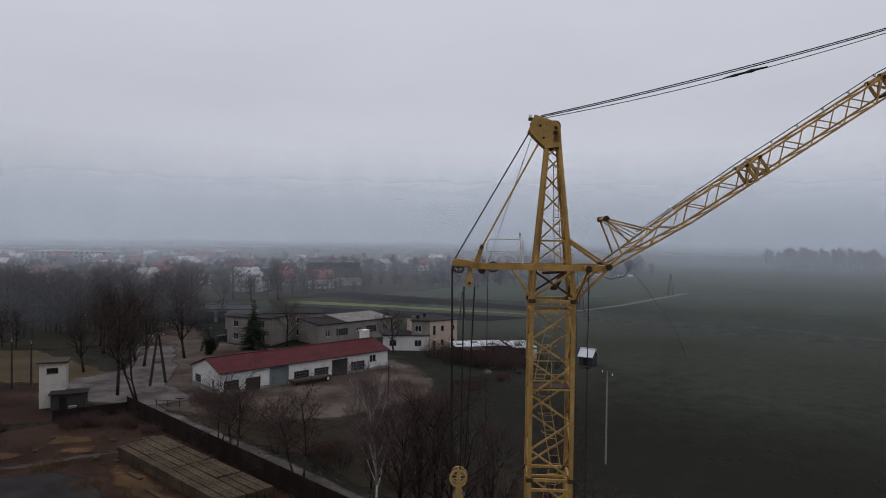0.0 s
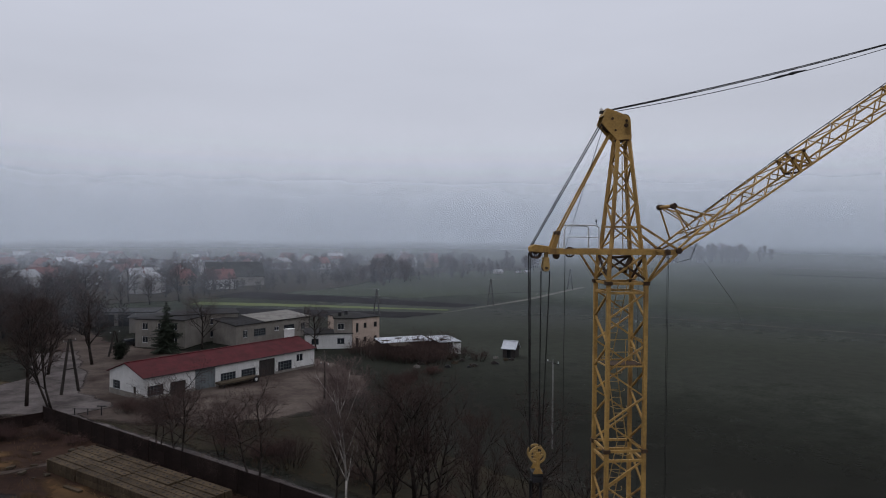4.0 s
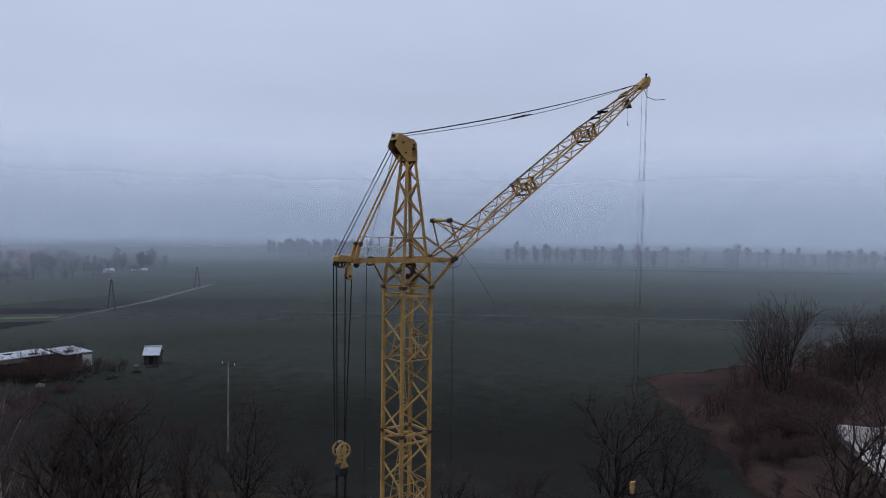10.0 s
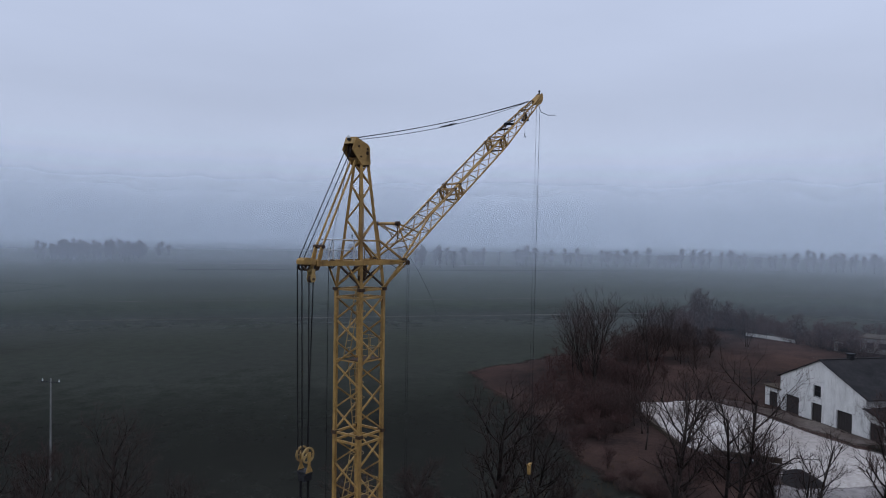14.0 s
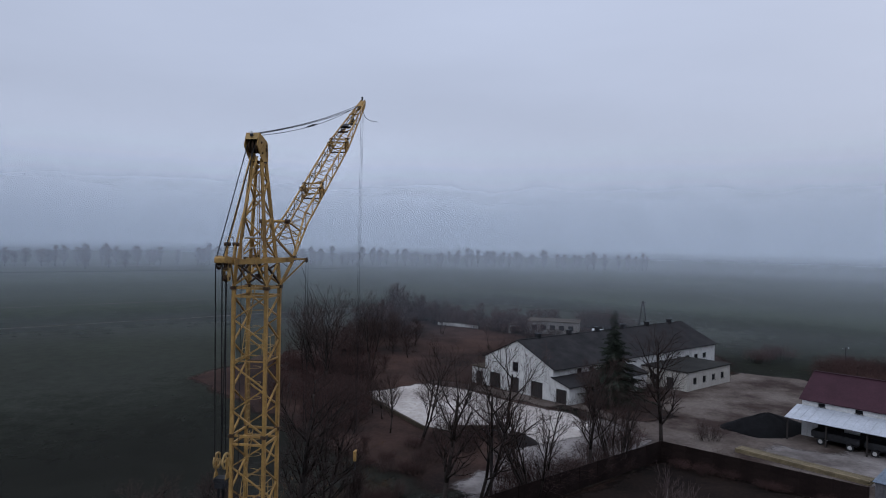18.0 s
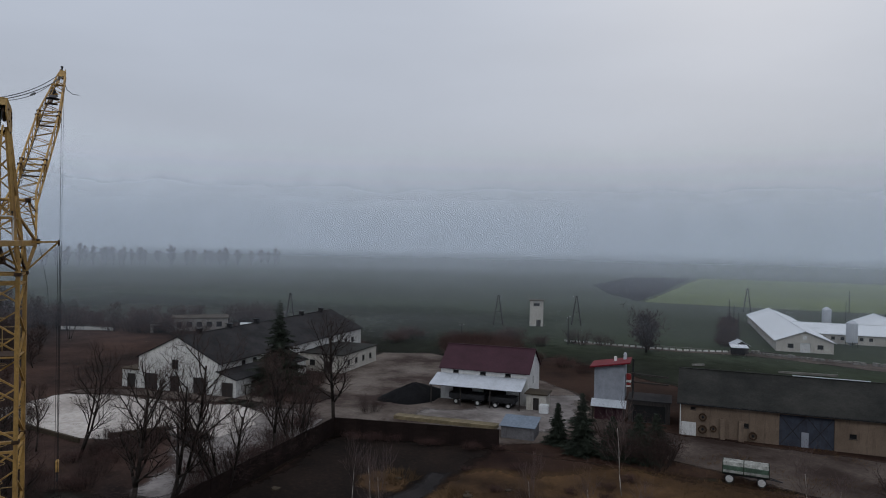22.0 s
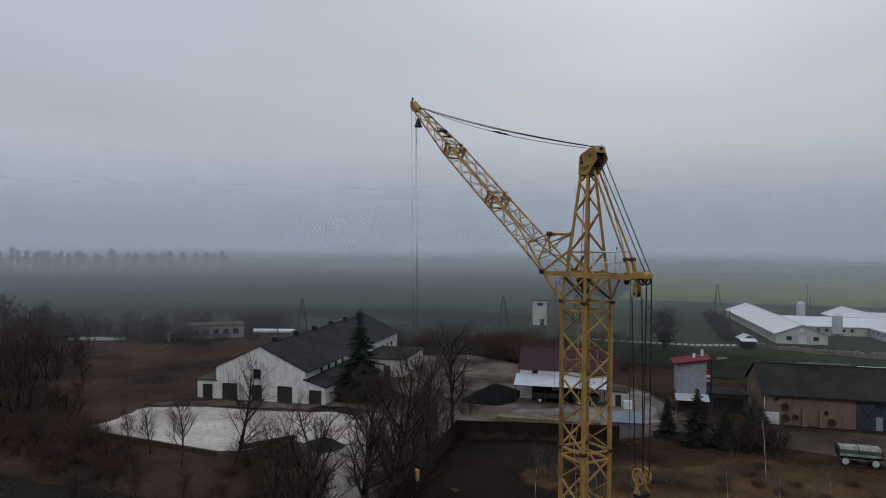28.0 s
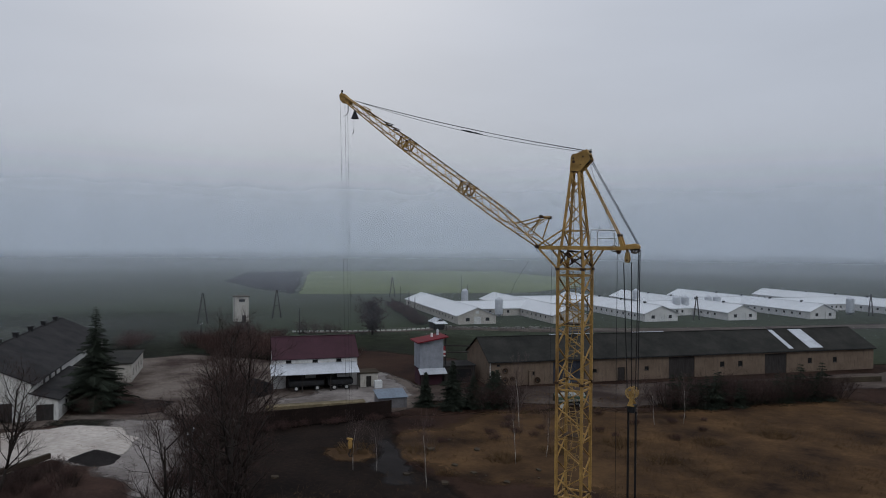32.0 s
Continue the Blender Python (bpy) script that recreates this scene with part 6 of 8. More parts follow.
woods("town_wood", 303, spots, "bark", "dense bare trees between the houses of the town")


# dark thickets on the weedy plot and behind the barn
spots = []
while len(spots) < 105:
    f = wd.random()
    x, y = 72 + 40 * f + wd.uniform(-4, 4), 43.5 + 13 * f + wd.uniform(-3, 9)
    spots.append((x, y, wd.uniform(2.0, 4.4)))
while len(spots) < 230:
    f = wd.random()
    spots.append((66 + 62 * f + wd.uniform(-4, 4), 38.5 + 11 * f + wd.uniform(-2.5, 8), wd.uniform(0.9, 2.6)))
woods("plot_thicket", 304, spots, "red_twig", "dark reddish bare thicket at the edge of the weedy plot", 0.34)
spots = []
for k in range(150):
    f = wd.random()
    spots.append((118 + 74 * f + wd.uniform(-5, 5), 53 + 3 * math.sin(9 * f) + wd.uniform(-5, 5), wd.uniform(3.0, 6.5)))
for k in range(60):
    f = wd.random()
    spots.append((186 + wd.uniform(-6, 6), 4 + 46 * f, wd.uniform(3.0, 6.0)))
woods("far_thicket", 305, spots, "twig", "dark bare thicket behind the barn", 0.55)


# ---- buildings ----
def wall_mesh(length, height, t, holes, m4, base=0.0):
    """A wall along x with rectangular holes (x0, x1, z0, z1), moved by m4; its outer side is y = 0 and it is t thick."""
    xs = sorted({0.0, length, *[h[0] for h in holes], *[h[1] for h in holes]})
    mb = MB()
    for x0, x1 in zip(xs, xs[1:]):
        cut = sorted((h[2], h[3]) for h in holes if h[0] <= x0 + 1e-6 and h[1] >= x1 - 1e-6)
        z = base
        for a, b in cut + [(height, height)]:
            if a > z + 1e-6:
                mb.box(x0, 0, z, x1, t, a)
            z = max(z, b)
    mb.v = [tuple(m4 @ Vector(p)) for p in mb.v]
    mb.weld = True
    return mb


def window(parent, m4, x0, x1, z0, z1, bars=(1, 0), frame_mat="trim", pane_mat="pane", deep=0.10, label="", bar=0.06):
    f = MB()
    w = bar
    f.box(x0, deep, z0, x0 + w, deep + 0.06, z1).box(x1 - w, deep, z0, x1, deep + 0.06, z1).box(x0 + w, deep, z0, x1 - w, deep + 0.06, z0 + w).box(x0 + w, deep, z1 - w, x1 - w, deep + 0.06, z1)
    for i in range(bars[0]):
        x = x0 + (x1 - x0) * (i + 1) / (bars[0] + 1)
        f.box(x - w / 2, deep - 0.004, z0 + w, x + w / 2, deep + 0.05, z1 - w)
    for i in range(bars[1]):
        z = z0 + (z1 - z0) * (i + 1) / (bars[1] + 1)
        f.box(x0 + w, deep - 0.002, z - w / 2, x1 - w, deep + 0.048, z + w / 2)
    f.v = [tuple(m4 @ Vector(p)) for p in f.v]
    ob = part("window", f, M[frame_mat], parent, label)
    # some panes are plain near-black: the dark inside put into the colour
    g = MB().box(x0 + w * 0.5, deep + 0.025, z0 + w * 0.5, x1 - w * 0.5, deep + 0.04, z1 - w * 0.5)
    g.v = [tuple(m4 @ Vector(p)) for p in g.v]
    part("pane", g, M[pane_mat], ob)
    s = MB().box(x0 - 0.06, -0.05, z0 - 0.06, x1 + 0.06, deep, z0 - 0.003)
    s.v = [tuple(m4 @ Vector(p)) for p in s.v]
    part("sill", s, M[frame_mat], ob)
    return ob


def gate(parent, m4, x0, x1, z0, z1, material, boards=6, deep=0.14, label="", leaf=2, cross=False):
    d = MB()
    w = (x1 - x0) / leaf
    n = leaf * max(2, boards // leaf)
    front = []
    for j in range(n):
        a, e = x0 + (x1 - x0) * j / n, x0 + (x1 - x0) * (j + 1) / n
        y = deep + 0.006 * (j % 2)
        front += [(a + 0.004, deep + 0.03), (a + 0.012, y), (e - 0.012, y), (e - 0.004, deep + 0.03)]
    d.prism(front + [(x1, deep + 0.08), (x0, deep + 0.08)], z0, z1, "z")
    braces = []
    if cross:
        for k in range(leaf):
            a = x0 + k * w
            braces.append(MB().bar((a + 0.06, deep - 0.02, z0 + 0.1), (a + w - 0.06, deep - 0.02, z1 - 0.1), 0.05, 0.10))
            braces.append(MB().bar((a + 0.06, deep - 0.03, z1 - 0.1), (a + w - 0.06, deep - 0.03, z0 + 0.1), 0.05, 0.10))
    d.v = [tuple(m4 @ Vector(p)) for p in d.v]
    ob = part("door", d, material if not isinstance(material, str) else M[material], parent, label)
    for br_ in braces:
        br_.v = [tuple(m4 @ Vector(p)) for p in br_.v]
        part("brace", br_, M["dark"], ob)
    h = MB().box(x0 + w * 0.9, deep - 0.05, z0 + 1.0, x0 + w * 0.94, deep, z0 + 1.2)
    h.v = [tuple(m4 @ Vector(p)) for p in h.v]
    part("handle", h, M["dark"], ob)
    return ob


def side_matrix(side, L, W):
    """Wall frames of a box L by W: front faces -y, right faces +x, back +y, left -x."""
    return {"front": Matrix.Identity(4), "right": pose(L, 0, 0, 0, 0, 90), "back": pose(L, W, 0, 0, 0, 180), "left": pose(0, W, 0, 0, 0, -90)}[side]


def pitched_roof(parent, L, W, eave, ridge, over, end, material, rib=0.0, thick=0.12, label="", name="roof", y_ridge=None):
    """Two slopes with the ridge along x."""
    yr = W / 2 if y_ridge is None else y_ridge
    obs = []
    for s, y_e in ((1, -over), (-1, W + over)):
        run = abs(yr - y_e)
        z_e = ridge - (ridge - eave) * run / (yr if s > 0 else W - yr)
        mb = MB().prism([(y_e, z_e), (yr, ridge), (yr, ridge + thick), (y_e, z_e + thick)], -end, L + end, "x")
        obs.append(part(name, mb, M[material], parent, label))
        if rib:
            seam = MB().bar((0, y_e, z_e + thick + 0.012), (0, yr, ridge + thick + 0.012), 0.04, 0.03).mesh("seam", M[material])
            x = -end + rib / 2
            while x < L + end:
                part("seam", seam, None, obs[-1]).location = (x, 0, 0)
                x += rib
    part("ridge_cap", MB().bar((-end, yr, ridge + thick + 0.02), (L + end, yr, ridge + thick + 0.02), 0.36, 0.07), M[material], parent)
    return obs


def block(name, m, L, W, H, wall, roof, label, category, openings=None, slope=0.0, t=0.3, over=0.25, roof_t=0.18, group="", rib=0.0):
    """A flat- or single-pitch-roofed block. openings: side -> list of (kind, x0, x1, z0, z1)."""
    b = thing(name, m, label, category, group)
    openings = openings or {}
    for side, length in (("front", L), ("right", W), ("back", L), ("left", W)):
        m4 = side_matrix(side, L, W)
        inset = 0.0 if side in ("front", "back") else t
        ops = openings.get(side, [])
        mm = m4 @ Matrix.Translation((inset, 0, 0))
        part("wall", wall_mesh(length - 2 * inset, H, t, [(o[1] - inset, o[2] - inset, o[3], o[4]) for o in ops], mm), M[wall], b)
        for kind, x0, x1, z0, z1 in ops:
            if kind == "w":
                window(b, m4, x0, x1, z0, z1, (1, 0))
            elif kind == "wg":
                window(b, m4, x0, x1, z0, z1, (4, 2), "gate_grey", "pane", bar=0.05)
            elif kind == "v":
                # no glass: a near-black sheet gives the shade behind the opening
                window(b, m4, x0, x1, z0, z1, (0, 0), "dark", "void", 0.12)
            else:
                gate(b, m4, x0, x1, z0, z1, kind, 6, label="")
    mb = MB().prism([(-over, H + 0.003), (W + over, H + slope + 0.003), (W + over, H + slope + roof_t), (-over, H + roof_t)], -over, L + over, "x")
    rf_ob = part("roof", mb, M[roof], b)
    if rib:
        seam = MB().bar((0, -over, H + roof_t + 0.01), (0, W + over, H + slope + roof_t + 0.01), 0.05, 0.04).mesh("seam", M[roof])
        x = -over + rib / 2
        while x < L + over:
            part("seam", seam, None, rf_ob).location = (x, 0, 0)
            x += rib
    if slope:
        part("wall", MB().prism([(0, H), (W, H), (W, H + slope - 0.003)], 0, t, "x"), M[wall], b)
        part("wall", MB().prism([(0, H), (W, H), (W, H + slope - 0.003)], L - t, L, "x"), M[wall], b)
        part("wall", MB().box(t, W - t, H, L - t, W, H + slope - 0.01), M[wall], b)
    return b


def gabled(name, m, L, W, eave, ridge, wall, roof, label, category, openings=None, over=0.35, end=0.3, rib=0.0, t=0.3, group="", plain=False):
    """A house with its ridge along x."""
    b = thing(name, m, label, category, group)
    openings = openings or {}
    for side, length in (("front", L), ("right", W), ("back", L), ("left", W)):
        m4 = side_matrix(side, L, W)
        inset = 0.0 if side in ("front", "back") else t
        ops = openings.get(side, [])
        part("wall", wall_mesh(length - 2 * inset, eave, t, [(o[1] - inset, o[2] - inset, o[3], o[4]) for o in ops], m4 @ Matrix.Translation((inset, 0, 0))), M[wall], b)
        for kind, x0, x1, z0, z1 in ops:
            if kind == "w":
                window(b, m4, x0, x1, z0, z1, (1, 0))
            elif kind == "wg":
                window(b, m4, x0, x1, z0, z1, (4, 2), "gate_grey", "pane", bar=0.05)
            elif kind == "v" and plain:
                g = MB().box(x0, 0.12, z0, x1, 0.2, z1)
                g.v = [tuple(m4 @ Vector(p)) for p in g.v]
                part("window", g, M["pane"], b)
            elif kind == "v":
                # near-black sheet in place of the dark room behind
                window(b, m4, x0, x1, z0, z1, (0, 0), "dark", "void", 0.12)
            elif kind == "x":
                gate(b, m4, x0, x1, z0, z1, "blue_gate", 8, cross=True, label="blue double gate with crossed braces")
            else:
                gate(b, m4, x0, x1, z0, z1, kind, 6)
    for x0, x1 in ((0, t), (L - t, L)):
        part("gable", MB().prism([(0.02, eave), (W - 0.02, eave), (W / 2, ridge - 0.01)], x0, x1, "x"), M[wall], b)
    pitched_roof(b, L, W, eave, ridge, over, end, roof, rib)
    return b


# garage with the red roof: front wall along (23.3, 24.7)
g_rz = math.degrees(math.atan2(24.7, 23.3))
g_open = {"front": [("wg", 0.6, 3.2, 0.55, 2.1), ("gate_dark", 4.3, 7.0, 0.0, 2.1), ("gate_grey", 8.6, 12.3, 0.0, 3.3), ("wg", 13.3, 16.3, 0.55, 1.95), ("wg", 17.4, 20.4, 0.55, 1.95),
                    ("gate_dark", 21.1, 24.6, 0.0, 2.95), ("wg", 25.3, 28.5, 0.4, 2.1), ("w", 29.6, 31.2, 1.5, 2.85)], "left": [("wg", 0.9, 3.0, 0.9, 2.2), ("gate_dark", 6.6, 7.4, 0.0, 1.9)]}
gar = gabled("garage", pose(-36.1, 106.8, 0.0, 0, 0, g_rz), 34.0, 9.5, 3.5, 5.1, "plaster_clean", "red_roof", "long white garage with a dark red sheet roof", "garage", g_open)
for x0, x1 in ((0.0, 4.3), (7.0, 8.6), (12.3, 21.1), (24.6, 34.0)):
    part("plinth", MB().box(x0, -0.05, 0.0, x1, -0.003, 0.5), M["plaster_grey"], gar, "grey plinth band")
part("plinth", MB().box(-0.05, 0.0, 0.0, -0.003, 9.5, 0.9), M["plaster_grey"], gar, "grey plinth band")
part("chimney", MB().box(32.0, 4.9, 4.4, 33.5, 6.1, 6.6).box(31.9, 4.8, 6.6, 33.6, 6.2, 6.72), M["plaster_clean"], gar, "white chimney block")
part("gutter", MB().bar((-0.3, -0.42, 3.42), (34.3, -0.42, 3.42), 0.12), M["dark"], gar)
shelter = thing("field_shelter", pose(88.3, -103.2, 0.02, 0, 0, -126), "small open shelter with a white sheet roof", "shelter")
part("roof", MB().prism([(-0.4, 1.95), (2.2, 2.35), (2.2, 2.43), (-0.4, 2.03)], -0.3, 3.5, "x"), M["white_roof"], shelter, "white sheet roof")
for x in (0.1, 3.1):
    for y in (0.0, 1.9):
        part("post", MB().bar((x, y, 0), (x, y, 2.0), 0.14), M["timber"], shelter)
part("back_wall", MB().box(0.1, 1.98, 0, 3.1, 2.06, 1.9), M["gate_dark"], shelter)
white_rail = thing("board_fence", pose(0, 0, 0), "low gappy fence of pale boards in the field", "fence")
for k in range(26):
    p0, p1 = Vector((104.1, -94.9, 0)), Vector((95.0, -103.5, 0))
    q0, q1 = p0.lerp(p1, k / 26), p0.lerp(p1, (k + 0.62) / 26)
    part("board", MB().bar(q0 + Vector((0, 0, 0.55)), q1 + Vector((0, 0, 0.5)), 0.04, 0.10).bar(q0, q0 + Vector((0, 0, 0.6)), 0.06), M["concrete_pale"], white_rail)
for p0, p1 in (((69.2, -94.8, 0.3), (62.3, -102.8, 0.3)), ((81.2, -84.0, 0.3), (80.5, -86.6, 0.3))):
    solid("kerb_stone", MB().bar(p0, p1, 0.35, 0.4), M["concrete_pale"], pose(0, 0, 0), "low pale concrete kerb in the weeds", "kerb", "kerbs by the farm")
# flat trailer before the garage
ft = thing("flat_trailer", pose(-36.1, 106.8, 0.06, 0, 0, g_rz) @ pose(11.6, -1.9, 0), "long grey flat trailer parked along the garage", "trailer")
part("bed", MB().box(0, -0.6, 0.62, 7.6, 1.0, 0.95), M["concrete"], ft, "grey bed", bevel=0.04)
part("chassis", MB().box(0.4, -0.2, 0.42, 7.2, 0.8, 0.61), M["dark"], ft)
for y in (-0.62, 1.0):
    w = part("wheel", MB().wheel((6.8, y, 0.5), 0.5, 0.28, 22, "y", 0.28), M["tyre"], ft)
    part("rim", MB().wheel((6.8, y, 0.5), 0.28, 0.22, 16, "y"), M["rim"], w)
part("support_leg", MB().bar((0.8, -0.3, 0.0), (0.8, -0.3, 0.6), 0.12).bar((0.8, 0.9, 0.0), (0.8, 0.9, 0.6), 0.12), M["dark"], ft)
# grey offices behind
off = {"front": [("w", x, x + 1.3, z, z + 1.4) for z in (1.0, 3.9) for x in (1.6, 5.2, 8.4)], "left": [("w", 2, 3.2, 1, 2.4), ("w", 2, 3.2, 3.9, 5.2), ("w", 6, 7.2, 3.9, 5.2)]}
block("office_block", pose(-52.3, 157.0, 0, 0, 0, -16), 11.5, 9, 6.0, "plaster_grey", "felt", "grey two-storey office block with a flat tar roof", "building", off)
off2 = {"front": [("w", x, x + 1.3, z, z + 1.4) for z in (1.0, 3.9) for x in (1.2, 4.4, 7.8, 11.0)], "right": [("w", 2, 3.3, 3.9, 5.3)]}
block("office_block", pose(-45.5, 161.5, 0, 0, 0, 14), 14, 10, 6.2, "plaster_grey", "felt", "grey two-storey office wing with a flat tar roof", "building", off2)
off3 = {"front": [("w", 2.0, 3.2, 1.6, 3.2), ("wg", 5.0, 8.4, 1.6, 3.2), ("w", 11.0, 12.4, 2.2, 3.1), ("wg", 14.0, 17.2, 1.6, 3.2), ("w", 19.4, 20.8, 1.6, 3.2)]}
lo = block("low_wing", pose(-31.0, 156.0, 0, 0, 0, g_rz + 1), 22, 8, 4.4, "plaster_grey", "felt", "low grey wing with big windows and a pale sheet roof", "building", off3, slope=0.9, rib=1.2)
part("roof_sheet", MB().prism([(-0.3, 4.62), (8.3, 5.55), (8.3, 5.62), (-0.3, 4.69)], 8.0, 22.4, "x"), M["concrete_pale"], lo, "pale weathered roof half")
block("flat_house", pose(-15.8, 150.6, 0, 0, 0, 3), 10.1, 9, 3.2, "plaster_clean", "felt", "white ground floor of the flat-roofed house", "house", {"front": [("w", 1.4, 3.0, 0.9, 2.3), ("w", 6.9, 8.5, 0.9, 2.3)]})
up = block("upper_storey", pose(-15.8, 150.6, 3.39, 0, 0, 3) @ pose(6.3, 0, 0), 3.8, 9, 3.1, "plaster_grey", "eternit", "grey upper storey of the flat-roofed house", "house", {"front": [("w", 0.7, 2.1, 0.7, 2.1)]})
for x, y in ((0.9, 3.0), (2.4, 6.0)):
    part("chimney", MB().box(x, y, 3.28, x + 0.7, y + 0.6, 4.1).box(x - 0.06, y - 0.06, 4.1, x + 0.76, y + 0.66, 4.18), M["dark"], up)
block("flat_house_wing", pose(-5.6, 151.2, 0, 0, 0, 36), 7.4, 9.5, 6.4, "plaster_pink", "felt", "pinkish two-storey wing with small dark windows", "house",
      {"front": [("gate_dark", 0.9, 1.7, 0.0, 2.1), ("v", 0.9, 1.6, 3.4, 5.4), ("v", 3.0, 3.8, 1.1, 2.2), ("v", 3.0, 3.8, 4.2, 5.3), ("v", 5.8, 6.7, 1.1, 2.2), ("v", 5.8, 6.7, 4.2, 5.3)]})
for x, y, z, rz, L, W, H, wl_, rf, lb in ((-104, 190, 0, 3, 46, 10, 3.6, "plaster_grey", "felt", "long dark open shed with a flat roof"), (-60, 178, 0, 8, 22, 9, 3.8, "plaster_grey", "felt", "low grey depot with a flat roof")):
    block("depot_shed", pose(x, y, z, 0, 0, rz), L, W, H, wl_, rf, lb, "shed", {"front": [("v", 2 + 5 * k, 6 + 5 * k, 0.0, 3.0) for k in range(int(L / 5) - 1)]}, over=0.5)
car = thing("parked_car", pose(-55.4, 157.6, 0.08, 0, 0, 40), "small dark parked car beside the office", "car")
part("body", MB().box(0, -0.8, 0.28, 4.0, 0.8, 0.62).box(0.05, -0.77, 0.62, 3.95, 0.77, 0.9), M["dark"], car, "dark bodywork", bevel=0.10)
part("cabin", MB().box(0.5, -0.68, 0.9, 2.8, 0.68, 1.4), M["pane"], car, "dark glass cabin", bevel=0.14)
part("roof", MB().box(0.75, -0.6, 1.40, 2.55, 0.6, 1.44), M["dark"], car)
for x in (0.75, 3.2):
    for y in (-0.76, 0.76):
        part("wheel", MB().wheel((x, y, 0.3), 0.3, 0.18, 18, "y", 0.17), M["tyre"], car)
# open carport by the garden
cp = thing("carport", pose(1.4, 136.6, 0, 0, 0, 15), "low open carport with pale sheet roof among junk", "shed")
part("roof", MB().prism([(3.6, 2.75), (9.0, 3.05), (9.0, 3.13), (3.6, 2.83)], -0.3, 10.6, "x"), M["galv"], cp, "pale sheet roof")
part("roof", MB().prism([(0.4, 2.50), (3.7, 2.68), (3.7, 2.74), (0.4, 2.56)], 1.0, 5.2, "x"), M["concrete"], cp, "dark mossy roof sheet")
part("roof", MB().prism([(1.2, 2.62), (8.6, 2.9), (8.6, 2.98), (1.2, 2.70)], 11.4, 16.4, "x"), M["galv"], cp, "pale sheet roof")
for x, y in ((0.4, 5.2), (3.8, 6.9), (7.0, 4.8), (12.4, 3.0)):
    part("roof_patch", MB().box(x, y, 2.86 + 0.055 * (y - 4.4), x + 1.5, y + 0.8, 3.02 + 0.055 * (y - 4.4)), M["concrete"], cp, "dark moss and rubbish on the sheet", bevel=0.05)
for x in (0.1, 4.4, 9.0, 12.8, 16.0):
    for y in (0.1 if x < 9.5 else 1.6, 8.4):
        part("post", MB().bar((x, y, 0), (x, y, 2.72), 0.14), M["timber"], cp)
part("wall", MB().box(0, 8.5, 0, 16, 8.65, 2.7), M["gate_dark"], cp, "dark board wall")
part("wall", MB().box(14.6, 1.5, 0, 14.75, 3.6, 2.6).box(14.6, 1.3, 0.0, 16.3, 1.42, 2.2), M["plaster_clean"], cp, "short white wall")
for k, (x, y) in enumerate(((2.2, 3.5), (6.0, 4.0), (11.6, 4.8))):
    part("stored_junk", MB().box(x, y, 0, x + 2.2, y + 1.6, 1.1).box(x + 0.3, y + 0.2, 1.1, x + 1.4, y + 1.2, 1.5), M["dark"], cp, "dark junk under the roof", bevel=0.08)
gabled("garden_hut", pose(24.6, 137.2, 0, 0, 0, -30), 2.6, 3.0, 2.0, 3.2, "gate_dark", "galv", "small dark wooden hut with a pale pitched roof", "hut", {"front": [("v", 0.8, 1.7, 0.0, 1.8)]}, t=0.12, over=0.3, end=0.25)
hp = random.Random(77)
for k in range(26):
    x, y = 6 + 20 * hp.random(), 127 + 9 * hp.random()
    s = hp.uniform(0.2, 0.6)
    solid("scrap_piece", MB().box(-s, -s * 0.6, 0, s, s * 0.6, s * 0.7).box(-s * 0.5, -s * 0.4, s * 0.7, s * 0.4, s * 0.3, s), M[("dark", "concrete", "timber", "concrete_pale")[min(3, k % 9) if k % 9 < 4 else k % 3]], pose(x, y, 0.06, 0, 0, hp.uniform(0, 180)), "scattered scrap in the garden", "scrap", "scrap by the carport")


def pole(name, x, y, h, label, kind="single", rz=0.0, material="timber", group=""):
    p = thing(name, pose(x, y, 0.0, 0, 0, rz), label, "pole", group)
    if kind == "single":
        rs = 0.11 if material == "pole_concrete" else 0.18
        part("shaft", MB().tube((0, 0, 0), (0, 0, h), rs, rs * 0.65, 8), M[material], p)
    else:
        for s in (-1, 1):
            part("leg", MB().tube((0, 1.45 * s, 0), (0, 0.12 * s, h), 0.24, 0.17, 8), M[material], p)
        part("brace", MB().bar((0, -0.85, h * 0.45), (0, 0.85, h * 0.45), 0.16), M[material], p)
    part("crossarm", MB().bar((-0.02, -1.1, h - 0.35), (-0.02, 1.1, h - 0.35), 0.09), M["dark"], p)
    for yy in (-1.0, 0.0, 1.0):
        part("insulator", MB().tube((0, yy, h - 0.3), (0, yy, h - 0.05), 0.06, 0.04, 6), M["trim"], p)
    return p


pole("power_pole", 17.2, 78.8, 10.4, "slim pale concrete power pole in the field", rz=20, material="pole_concrete")
